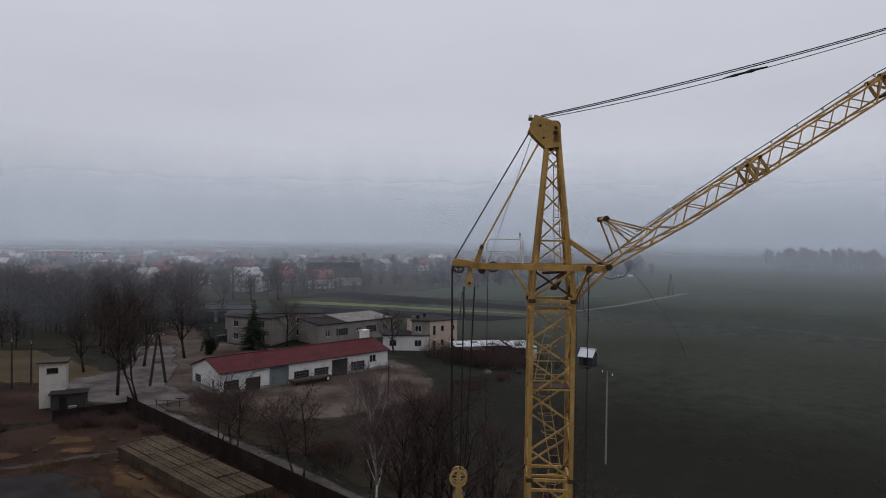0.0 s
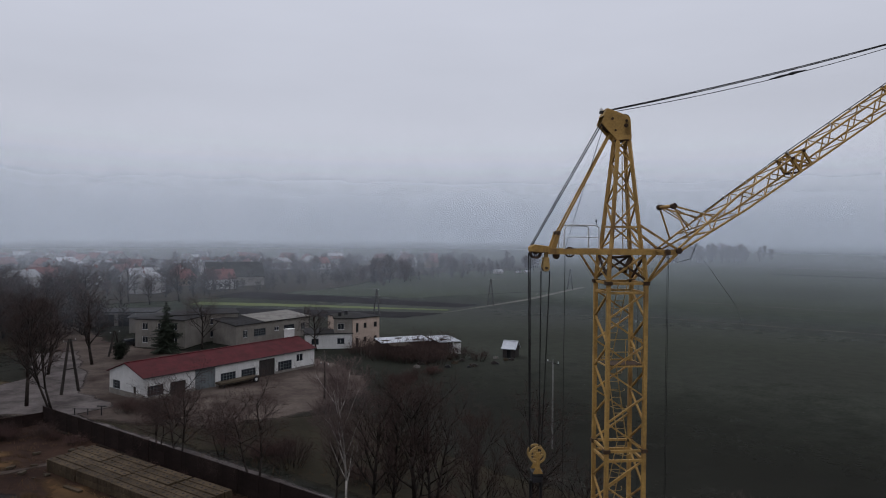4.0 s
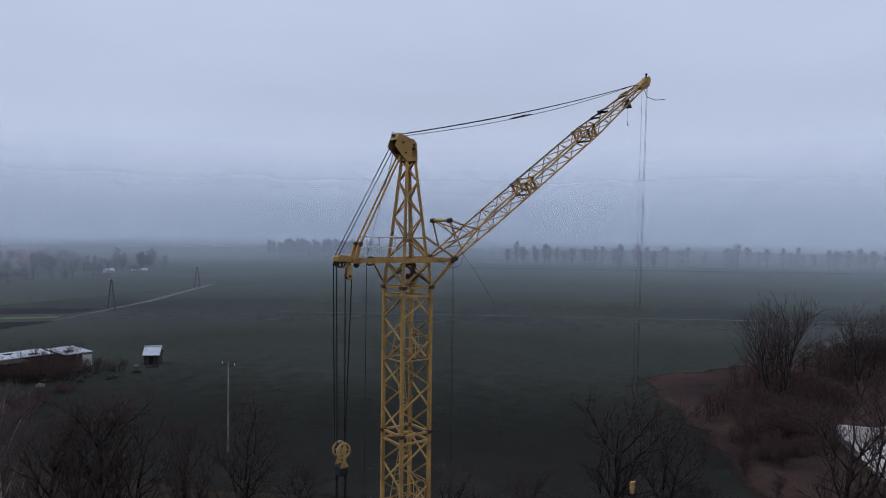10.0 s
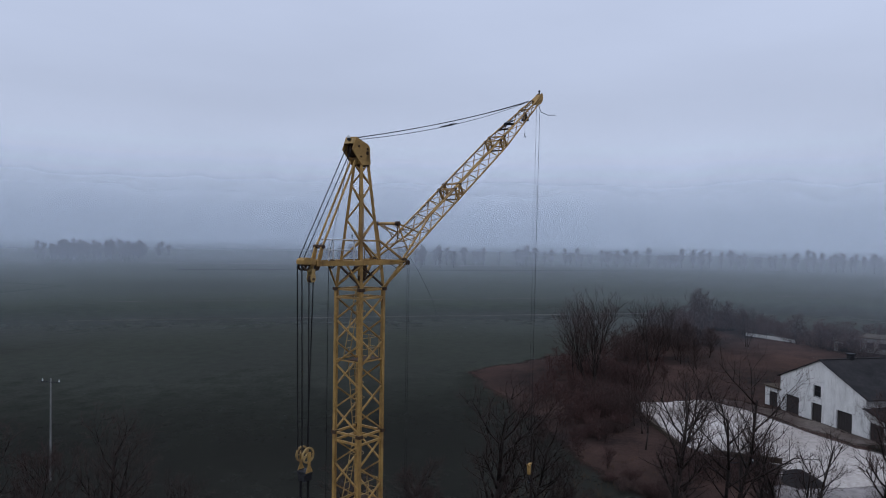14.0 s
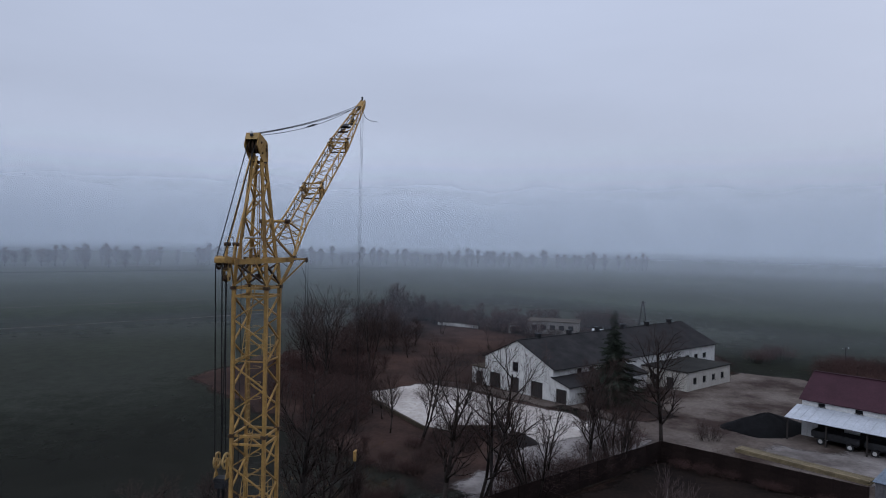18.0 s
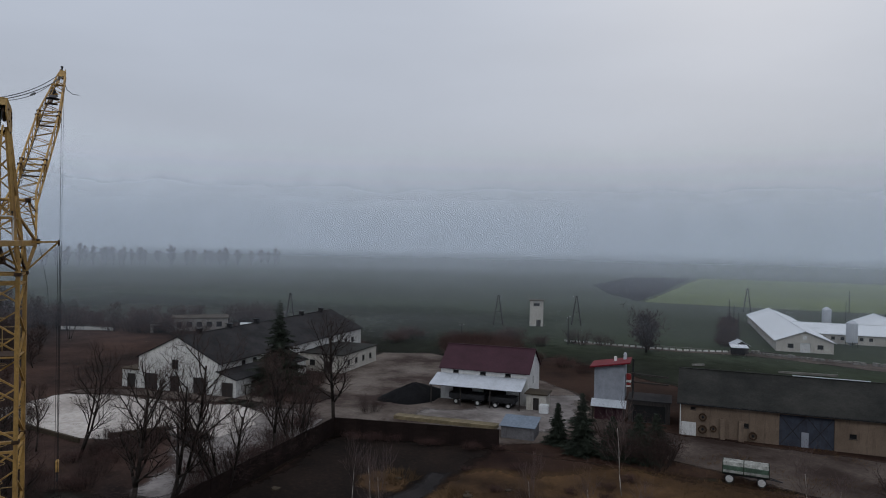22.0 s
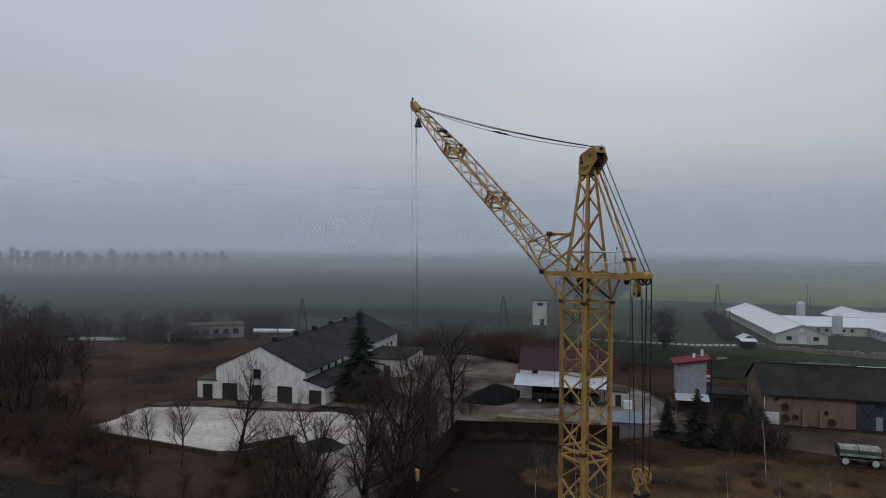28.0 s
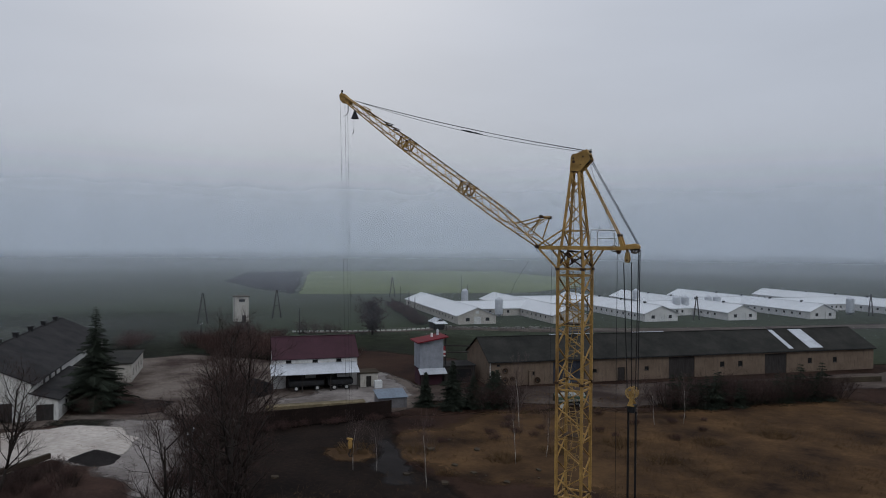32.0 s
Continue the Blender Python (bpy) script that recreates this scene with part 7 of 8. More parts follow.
for x, y, h, k in ((43.0, 237, 9.5, "a"), (95, 306, 9.5, "a"), (2, 214, 8, "a"), (155.9, -79.4, 9.2, "a"), (148.4, -102.9, 9.2, "a"), (170.2, -18.9, 9.5, "a"), 
                   (123.4, -51.1, 5.0, "s"), (115.2, -76.7, 7.0, "s"), (129.2, -146.6, 8.9, "s"), (167.6, -198.0, 9.2, "a"), (120.5, -139.0, 8.0, "s"), (116.2, -136.1, 6.4, "s"), (133.1, -207.0, 6.8, "s"), (-70, 108.5, 8, "s"), (-67.5, 109.5, 7.6, "s"), (-9.9, 105.5, 5.6, "s"), 
                   (30.7, -176, 8, "a"), (61.4, -155.5, 8, "s"), (-20.5, -227.1, 8, "a"), (-77, 142, 8, "a"), (151.4, -235.3, 9, "s"), (43.6, 18.1, 6.9, "s")):
    pole("power_pole", x, y, h, "grey timber A-frame power pole" if k == "a" else "grey timber power pole", "frame" if k == "a" else "single", rz=-30 if k == "a" and y < 0 else 35, group="timber power poles")


pole("power_pole", -48.8, 113.4, 8.4, "grey timber A-frame power pole", "frame", rz=-33, group="timber power poles")
pole("power_pole", -53.0, 146.4, 5.0, "grey timber A-frame power pole", "frame", rz=-33, group="timber power poles")
bar = thing("pipe_barrier", pose(-43.0, 99.9, 0.1, 0, 0, -10), "low rusty pipe barrier beside the lane", "barrier")
for x in (0.0, 1.8, 3.7):
    part("post", MB().tube((x, 0, 0), (x, 0, 1.25 if x > 3 else 0.9), 0.07, n=8), M["dark"], bar)
part("rail", MB().tube((-0.3, 0, 0.8), (3.7, 0, 0.85), 0.05, n=8), M["dark"], bar)
part("rail", MB().tube((3.1, 0, 1.25), (4.4, 0, 1.27), 0.07, n=8), M["dark"], bar)
solid("marker_block", MB().box(-0.45, -0.2, 0, 0.45, 0.2, 1.25).box(-0.5, -0.25, 1.25, 0.5, 0.25, 1.33), M["concrete_pale"], pose(-51.9, 94.0, 0.02, 0, 0, 34), "pale concrete gate pillar at the fence's end", "pillar")
# transformer towers
def trafo(x, y, rz, w, h, label):
    b = thing("transformer_tower", pose(x, y, 0, 0, 0, rz), label, "tower")
    holes = {"front": [("v", w * 0.28, w * 0.72, h - 1.5, h - 0.7), ("gate_dark", w * 0.5, w * 0.82, 0.0, 2.0)], "left": [("v", w * 0.3, w * 0.6, h - 2.6, h - 0.9)]}
    for side in ("front", "right", "back", "left"):
        m4 = side_matrix(side, w, w)
        ins = 0 if side in ("front", "back") else 0.25
        ops = holes.get(side, [])
        part("wall", wall_mesh(w - 2 * ins, h, 0.25, [(o[1] - ins, o[2] - ins, o[3], o[4]) for o in ops], m4 @ Matrix.Translation((ins, 0, 0))), M["plaster_beige"], b)
        for kind, x0, x1, z0, z1 in ops:
            if kind == "v":
                window(b, m4, x0, x1, z0, z1, (2, 0), "dark", "void")
            else:
                gate(b, m4, x0, x1, z0, z1, kind, 4)
    part("roof_slab", MB().box(-0.35, -0.35, h, w + 0.35, w + 0.35, h + 0.22), M["concrete"], b, "grey roof slab", bevel=0.02)
    for k in range(3):
        part("insulator", MB().tube((0.6 + k * (w - 1.2) / 2, -0.02, h - 0.35), (0.6 + k * (w - 1.2) / 2, -0.28, h - 0.3), 0.06, 0.05, 6), M["dark"], b)
    return b


trafo(-58.4, 97.0, 24, 3.3, 6.4, "pale stained transformer tower with a flat slab roof")
trafo(151.0, -87.6, 237, 4.1, 7.7, "pale square transformer tower in the field")
block("lean_to", pose(-55.9, 95.6, 0, 0, 0, 24), 4.4, 2.6, 2.3, "gate_dark", "felt", "low lean-to with a dark tar roof", "shed", {"front": [("v", 1.0, 2.0, 0, 1.9)]})

# barn with the white gable
barn_m = pose(84.9, 10.0, 0, 0, 0, GRID)
L, W, E, RZ = 50.8, 15.5, 5.2, 8.8
b = thing("barn", barn_m, "big white stained barn with a dark tar roof", "barn")
gat = [("gate_dark", 1.1, 3.8, 0.0, 2.65), ("gate_dark", 6.2, 8.1, 0.0, 2.6), ("gate_dark", 10.7, 13.3, 0.0, 2.65), ("v", 6.5, 7.9, 3.55, 5.15)]
m4 = side_matrix("left", L, W)
part("wall", wall_mesh(W, E, 0.35, [o[1:] for o in gat], m4), M["plaster"], b, "white stained gable wall with dark gates")
for kind, x0, x1, z0, z1 in gat:
    if kind == "v":
        window(b, m4, x0, x1, z0, z1, (1, 1), "dark", "void", 0.2)
    else:
        gate(b, m4, x0, x1, z0, z1, kind, 8, 0.2)
part("gable", MB().prism([(0.0, E), (W, E), (W / 2, RZ - 0.01)], 0.0, 0.35, "x"), M["plaster"], b)
part("gable", MB().prism([(0.0, E), (W, E), (W / 2, RZ - 0.01)], L - 0.35, L, "x"), M["plaster"], b)
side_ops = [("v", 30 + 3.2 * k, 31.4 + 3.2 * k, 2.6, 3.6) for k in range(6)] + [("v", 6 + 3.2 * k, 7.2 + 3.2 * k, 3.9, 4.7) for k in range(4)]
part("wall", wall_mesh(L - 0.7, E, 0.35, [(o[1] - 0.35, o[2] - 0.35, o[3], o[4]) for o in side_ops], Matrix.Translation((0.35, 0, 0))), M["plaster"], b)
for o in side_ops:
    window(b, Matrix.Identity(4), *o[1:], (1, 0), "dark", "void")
part("wall", wall_mesh(L - 0.7, E, 0.35, [], side_matrix("back", L, W) @ Matrix.Translation((0.35, 0, 0))), M["plaster"], b)
part("wall", wall_mesh(W, E, 0.35, [(5, 9, 0, 3)], side_matrix("right", L, W)), M["plaster"], b)
pitched_roof(b, L, W, E + 0.02, RZ, 0.5, 0.25, "felt")
for k in range(6):
    x = 5 + 8.2 * k
    part("ridge_vent", MB().box(x - 0.35, W / 2 - 0.35, RZ - 0.1, x + 0.35, W / 2 + 0.35, RZ + 0.75).box(x - 0.5, W / 2 - 0.5, RZ + 0.75, x + 0.5, W / 2 + 0.5, RZ + 0.87), M["dark"], b, "dark ridge vent")
block("barn_annex", barn_m @ pose(0.05, 15.53, 0), 11, 3.3, 2.95, "plaster", "concrete", "low white annex with a dark gate", "annex", {"left": [("gate_dark", 0.9, 2.7, 0.0, 2.3)]}, slope=0.0)
block("barn_annex", barn_m @ pose(0.0, -3.3, 0), 21, 3.27, 2.75, "plaster", "felt", "low annex with a sloping dark tar roof", "annex", {"left": [("gate_dark", 0.55, 2.7, 0.0, 2.3)], "front": [("v", 4 + 4 * k, 5.4 + 4 * k, 1.0, 2.0) for k in range(4)]}, slope=1.1, over=0.3)
block("side_building", barn_m @ pose(24.5, -9.0, 0), 15, 8.97, 3.3, "plaster_beige", "eternit", "beige low building with a grey flat roof", "building", {"front": [("v", 2.0 + 3.2 * k, 3.2 + 3.2 * k, 1.1, 2.2) for k in range(4)], "left": [("v", 2, 3.2, 1.1, 2.2), ("gate_dark", 5, 6.4, 0, 2.1)]})
# low retaining wall of the yard
solid("retaining_wall", MB().box(0, 0, 0, 7.2, 0.35, 0.7), M["concrete"], pose(65.8, 24.7, 0, 0, 0, -80), "low weathered concrete retaining wall", "wall", kind="structure")
solid("retaining_wall", MB().box(0, 0, 0, 23.0, 0.3, 0.6), M["concrete"], pose(65.4, 27.7, 0, 0, 0, 35.5), "low weathered concrete retaining wall", "wall", kind="structure")

# house with the maroon roof: front wall faces the crane, length runs along -V
rm = Matrix.Translation(Vector((72.2, -22.4, 0))) @ pose(0, 0, 0, 0, 0, GRID - 90)
gabled("maroon_house", rm, 14.0, 9.0, 5.05, 8.05, "plaster_clean", "maroon", "white storehouse with a maroon sheet roof", "house",
            {"front": [("v", 2.0, 2.9, 4.25, 4.75), ("v", 6.4, 7.3, 4.25, 4.75), ("v", 10.4, 11.3, 4.25, 4.75), ("gate_dark", 2.0, 5.2, 0.0, 2.7), ("gate_dark", 7.0, 10.6, 0.0, 2.7)], "right": [("v", 3.6, 4.4, 3.0, 4.0)]}, over=0.3)
cn = thing("canopy", rm, "long galvanised lean-to canopy over parked machines", "canopy")
part("roof", MB().prism([(-4.0, 2.95), (-0.02, 4.1), (-0.02, 4.16), (-4.0, 3.01)], -0.6, 13.8, "x"), M["galv"], cn, "pale galvanised roof sheet")
for x in range(-0, 14):
    part("roof_rib", MB().bar((x + 0.2, -4.0, 3.03), (x + 0.2, -0.05, 4.17), 0.04, 0.03), M["galv"], cn)
for x in (-0.3, 4.4, 9.0, 13.5):
    part("post", MB().bar((x, -3.7, 0.0), (x, -3.7, 2.98), 0.16), M["timber"], cn)
part("edge_beam", MB().bar((-0.5, -3.7, 2.92), (13.7, -3.7, 2.92), 0.14), M["timber"], cn)


def trailer(m, label, material, L=6.0, W=2.2):
    t = thing("farm_trailer", m, label, "trailer")
    part("chassis", MB().box(0.2, -W / 2 + 0.3, 0.72, L - 0.2, W / 2 - 0.3, 0.92), M["dark"], t)
    part("bed", MB().box(0, -W / 2, 0.95, L, W / 2, 1.05).box(0, -W / 2, 1.05, L, -W / 2 + 0.06, 1.7).box(0, W / 2 - 0.06, 1.05, L, W / 2, 1.7).box(0, -W / 2 + 0.06, 1.05, 0.06, W / 2 - 0.06, 1.7).box(L - 0.06, -W / 2 + 0.06, 1.05, L, W / 2 - 0.06, 1.7), M[material], t)
    for x in (1.1, L - 1.1):
        for y in (-W / 2 + 0.18, W / 2 - 0.18):
            w = part("wheel", MB().wheel((x, y, 0.45), 0.45, 0.26, 20, "y", 0.26), M["tyre"], t)
            part("rim", MB().wheel((x, y, 0.45), 0.26, 0.20, 16, "y"), M["rim"], w)
    return t


trailer(rm @ pose(2.4, -2.0, 0.08), "dark flat trailer parked under the canopy", "dark", 5.6)
trailer(rm @ pose(8.6, -2.2, 0.08), "dark flat trailer parked under the canopy", "dark", 4.2)
block("pump_house", rm @ pose(14.2, -2.2, 0), 3.0, 3.2, 2.4, "plaster_beige", "concrete", "small beige block at the house end", "shed", {"front": [("gate_dark", 1.0, 1.9, 0, 1.9)]})
solid("water_tank", MB().box(0, 0, 0, 1.3, 1.0, 1.15).box(0.1, 0.1, 1.15, 1.2, 0.9, 1.25), M["bale"], rm @ pose(16.4, -3.7, 0.08), "white plastic water tank", "tank")
# coal
heap = MB()
hr, hn = [], 26
for j in range(8):
    for i in range(hn):
        a = 2 * math.pi * i / hn
        f = 1 - j / 7.3
        rr = (1 + 0.16 * math.sin(3 * a + 1) + 0.1 * noise.noise((math.cos(a) * 3, math.sin(a) * 3, j))) * f
        heap.v.append((6.6 * rr * math.cos(a), 3.8 * rr * math.sin(a), 2.4 * (1 - f ** 1.15) + 0.12 * noise.noise((i, j * 2.1, 0.5)) - (0.1 if j == 0 else 0)))
for j in range(7):
    for i in range(hn):
        heap.f.append((j * hn + i, j * hn + (i + 1) % hn, (j + 1) * hn + (i + 1) % hn, (j + 1) * hn + i))
heap.f.append(tuple(7 * hn + i for i in range(hn)))
solid("coal_mound", heap, M["coal"], pose(74.0, -18.6, 0.06, 0, 0, -72), "black coal heap on the gravel yard", "heap", smooth=True)
heap2 = MB()
heap2.v = [(x * 0.45, y * 0.55, z * 0.5) for x, y, z in heap.v]
heap2.f = list(heap.f)
solid("gravel_mound", heap2, M["asphalt"], pose(62.4, 15.3, 0.06, 0, 0, 20), "dark grey gravel heap by the yard wall", "heap", smooth=True)
# blue-grey shed and planks by the fence
bs = Matrix.Translation(Vector((49.4, -20.5, 0))) @ pose(0, 0, 0.06, 0, 0, GRID - 90)
block("tin_shed", bs, 4.2, 3.5, 1.55, "tin_wall", "blue_sheet", "small tin shed with a blue-grey sheet roof", "shed", {}, slope=0.55, t=0.08, over=0.22, roof_t=0.06, rib=0.5)
beam = thing("plank_stack", Matrix.Translation(Vector((62.6, -10.9, 0.09))) @ pose(0, 0, 0, 0, 0, -133), "long stack of yellowed planks beside the fence", "planks")
for k in range(5):
    for j in range(3):
        part("plank", MB().box(0.15 * (k % 2), k * 0.34, j * 0.17, 14.6 - 0.2 * (j % 2), k * 0.34 + 0.30, j * 0.17 + 0.15), M["plank"], beam)
# elevator tower with the red roof
em = Matrix.Translation(Vector((52.95, -37.55, 0))) @ pose(0, 0, 0.06, 0, 0, GRID - 90)
et = thing("grain_elevator", em, "grey sheet-clad elevator tower with a bright red roof", "tower")
part("shaft", MB().prism([(0, 2.9), (4.2, 2.9), (4.2, 8.12), (0, 7.42)], 0.0, 4.0, "y"), M["grey_sheet"], et, "grey sheet cladding")
for k in range(8):
    part("cladding_rib", MB().box(0.25 + 0.5 * k, -0.03, 2.95, 0.30 + 0.5 * k, -0.002, 7.40 + 0.08 * k), M["grey_sheet"], et)
part("skirt_roof", MB().prism([(-1.5, 2.15), (-0.005, 2.9), (-0.005, 2.96), (-1.5, 2.21)], -0.3, 4.5, "x"), M["galv"], et, "pale skirt roof")
part("lower_wall", MB().box(0.1, 0.2, 0, 4.1, 3.9, 2.9), M["maroon"], et, "dark red sheet wall")
for x in (0.0, 4.2):
    part("post", MB().bar((x, -1.35, 0), (x, -1.35, 2.2), 0.14), M["timber"], et)
part("roof", MB().prism([(-0.6, 7.34), (4.9, 8.26), (4.9, 8.46), (-0.6, 7.54)], -0.7, 4.6, "y"), M["bright_red"], et, "bright red sheet roof")
part("cyclone", MB().tube((4.0, 3.0, 8.0), (4.0, 3.0, 8.9), 0.30, 0.20, 12).tube((4.0, 3.0, 8.9), (4.0, 3.0, 9.3), 0.30, 0.12, 10), M["galv"], et, "pale vent cowl")
part("vent", MB().tube((2.7, 2.2, 7.9), (2.7, 2.2, 8.75), 0.22, 0.20, 12), M["bale"], et, "white vent pot")
cv = thing("grain_conveyor", em, "red grain conveyor with sloping chutes", "conveyor")
part("drive_head", MB().box(4.3, 1.2, 5.7, 4.95, 1.9, 6.5).box(4.35, 1.0, 5.0, 4.9, 1.6, 5.25), M["rusty_red"], cv, "red drive housing", bevel=0.05)
part("chute", MB().bar((4.9, 1.6, 6.6), (10.0, 2.8, 6.1), 0.22), M["timber"], cv)
part("white_band", MB().box(4.28, 1.18, 5.35, 4.98, 1.92, 5.62).box(4.28, 0.98, 4.75, 4.93, 1.62, 4.95), M["trim"], cv, "white band on the housing")
part("chute", MB().bar((4.4, 2.6, 5.2), (10.0, 3.6, 4.9), 0.22), M["timber"], cv)
part("mast", MB().tube((5.2, 2.0, 0), (5.2, 2.0, 8.6), 0.14, n=8), M["dark"], cv)
block("link_roof", em @ pose(4.7, 0.8, 0), 5.6, 5.0, 2.9, "gate_dark", "felt", "dark low link building with a tar roof", "shed", {"front": [("v", 0.6, 5.0, 0.0, 2.4)]}, over=0.2)

# long hangar
hm = Matrix.Translation(Vector((42.7, -43.6, 0))) @ pose(0, 0, 0, 0, 0, 224.6)
HL = 82.0
hg_open = {"front": [("v", 1.4, 2.0, 3.4, 3.75), ("v", 7.6, 8.4, 1.7, 2.3), ("x", 11.9, 18.0, 0.0, 3.9), ("v", 19.6, 20.4, 1.7, 2.3), ("gate_dark", 24.5, 26.0, 0.0, 2.4), ("v", 30, 30.9, 1.7, 2.4), ("gate_dark", 35.0, 40.5, 0.0, 3.9),
                     ("v", 46, 47, 1.7, 2.7), ("v", 50, 51, 1.7, 2.7), ("gate_dark", 56.0, 61.0, 0.0, 3.8), ("v", 66, 67, 1.7, 2.7), ("v", 72, 73, 1.7, 2.7)]}
hg = gabled("long_hangar", hm, HL, 13.0, 4.4, 7.6, "plaster_tan", "eternit", "long tan hangar with a dark corrugated roof", "hangar", hg_open, over=0.45)
for x0, w in ((61.8, 1.0), (66.6, 3.2)):
    part("roof_panel", MB().prism([(0.2, 4.62), (6.2, 7.52), (6.2, 7.60), (0.2, 4.70)], x0, x0 + w, "x"), M["galv"], hg, "pale replaced roof strip")
for x0, w in ((14.0, 9.0), (31.0, 7.0)):
    part("ridge_sheet", MB().bar((x0, 6.5, 7.80), (x0 + w, 6.5, 7.80), 0.42, 0.05), M["galv"], hg, "pale ridge sheet")
for x in (5.0, 7.2):
    part("buttress", MB().box(x, -0.5, 0, x + 0.6, -0.003, 2.55), M["plaster_tan"], hg, "low wall buttress")
for x, z, r in ((2.9, 1.0, 0.55), (2.9, 2.6, 0.5), (4.2, 1.2, 0.4), (8.9, 0.8, 0.5)):
    fan = part("fan_housing", MB().wheel((x, -0.16, z), r, 0.3, 18, "y", r * 0.72), M["rust"], hg, "rusty round fan housing")
    part("fan_hub", MB().wheel((x, -0.16, z), r * 0.3, 0.2, 12, "y"), M["dark"], fan)
part("side_door", MB().box(0.3, -0.10, 0.0, 2.1, -0.003, 1.75), M["plaster_clean"], hg, "pale cream double door")
part("gate_wicket", MB().box(14.4, 0.02, 0.0, 15.2, 0.09, 1.9), M["grey_sheet"], hg, "pale wicket door")
part("gutter", MB().bar((-0.3, -0.5, 4.18), (HL + 0.3, -0.5, 4.18), 0.13), M["dark"], hg)
part("downpipe", MB().tube((0.15, -0.12, 0.1), (0.15, -0.12, 4.2), 0.06, n=8), M["bale"], hg, "white downpipe")
solid("retaining_wall", MB().box(0, 0, 0, 30, 0.4, 1.0), M["concrete"], pose(6, -66, 0, 0, 0, 222), "low concrete wall before the hangar", "wall", kind="structure")

# slurry trailer by the drive
tm = Matrix.Translation(Vector((25.8, -36.6, 0.05))) @ pose(0, 0, 0, 0, 0, -139) @ Matrix.Scale(0.88, 4)
tk = thing("tank_trailer", tm, "old green and white tank trailer on white wheels", "trailer")
part("chassis", MB().box(-2.4, -0.7, 0.85, 2.4, 0.7, 1.05), M["dark"], tk)
part("tank", MB().prism([(-1.0, 1.1), (1.0, 1.1), (1.12, 1.5), (1.05, 2.05), (0.7, 2.3), (-0.7, 2.3), (-1.05, 2.05), (-1.12, 1.5)], -2.5, 2.5, "x"), M["tank"], tk, "dented green-grey tank", bevel=0.05)
part("cover", MB().prism([(-1.06, 2.08), (1.06, 2.08), (0.75, 2.42), (-0.75, 2.42)], -2.55, 2.55, "x"), M["tank_top"], tk, "pale flaking cover")
part("side_band", MB().box(-2.52, 1.10, 1.25, 2.52, 1.16, 1.55).box(-2.52, -1.16, 1.25, 2.52, -1.10, 1.55), M["tank_top"], tk, "white side band")
for x in (-2.5, -0.2, 2.5):
    part("hoop", MB().prism([(-1.16, 1.0), (1.16, 1.0), (1.2, 1.5), (1.12, 2.1), (0.76, 2.46), (-0.76, 2.46), (-1.12, 2.1), (-1.2, 1.5)], x - 0.05, x + 0.05, "x"), M["needles"], tk, "dark green hoop")
for x in (-1.75, 1.75):
    for y in (-0.95, 0.95):
        w = part("wheel", MB().wheel((x, y, 0.52), 0.52, 0.28, 22, "y", 0.36), M["tyre"], tk)
        part("rim", MB().wheel((x, y, 0.52), 0.42, 0.30, 20, "y").wheel((x, y, 0.52), 0.12, 0.36, 10, "y"), M["rim"], w, "white rim")
part("drawbar", MB().bar((2.4, 0.4, 0.9), (4.0, 0.0, 0.6), 0.1).bar((2.4, -0.4, 0.9), (4.0, 0.0, 0.6), 0.1), M["dark"], tk)
part("pump", MB().box(-0.9, 1.15, 0.9, -0.1, 1.5, 1.5), M["dark"], tk, bevel=0.04)

# white-roofed animal sheds
SHEDS = [((82.1, -129.3), 12.4, 67.0), ((58.9, -147.2), 11.6, 67.0), ((35.6, -170.2), 12.4, 67.0), ((13.6, -189.8), 11.6, 75.0), ((-9.5, -210.0), 11.0, 80.0), ((-42.0, -240.0), 11.0, 80.0)]
for k, ((x, y), w, ln) in enumerate(SHEDS):
    ops = {"left": [("v", w * 0.2, w * 0.2 + 1.3, 1.0, 2.0), ("trim", w * 0.42, w * 0.60, 0.0, 2.3), ("v", w * 0.72, w * 0.72 + 1.3, 1.0, 2.0)],
           "front": [("v", 3 + 3.6 * j, 4.0 + 3.6 * j, 1.2, 1.9) for j in range(int(ln / 3.6) - 1)], "back": [("v", 3 + 3.6 * j, 4.0 + 3.6 * j, 1.2, 1.9) for j in range(int(ln / 3.6) - 1)]}
    sh = gabled("animal_shed", pose(x, y, 0, 0, 0, GRID), ln, w, 2.7, 5.1, "plaster_beige" if k < 2 else "plaster_clean", "white_roof", "long low animal shed with a white sheet roof", "shed", ops, over=0.5, end=0.5, group="white-roofed animal sheds")
    if k > 1:
        for j in range(4):
            part("ridge_vent", MB().box(9 + 15 * j, w / 2 - 0.35, 5.05, 9.8 + 15 * j, w / 2 + 0.35, 5.75), M["dark"], sh, "small dark ridge vent")
    part("gable_vent", MB().box(-0.06, w / 2 - 0.5, 3.2, -0.003, w / 2 + 0.5, 4.1), M["trim"], sh, "small framed gable vent")
for k, (i, off_u, gap) in enumerate(((0, 21.5, 17.4), (1, 44.0, 20.6), (2, 15.0, 17.9), (3, 30.0, 20.0), (4, 24.0, 33.0))):
    (x0, y0), w0, _ = SHEDS[i]
    o = Vector((x0, y0, 0)) + U * off_u + V * 5.0
    gabled("linking_wing", Matrix.Translation(o) @ pose(0, 0, 0, 0, 0, GRID - 90), gap + 9.5, 11.0, 2.6, 4.75, "plaster_beige" if k < 2 else "plaster_clean", "white_roof", "linking wing with a white sheet roof", "shed",
           {"front": [("v", 6.4 + 2.2 * j, 7.3 + 2.2 * j, 1.1, 1.9) for j in range(int((gap - 3) / 2.2))]}, over=0.4, end=0.0, group="white-roofed animal sheds")


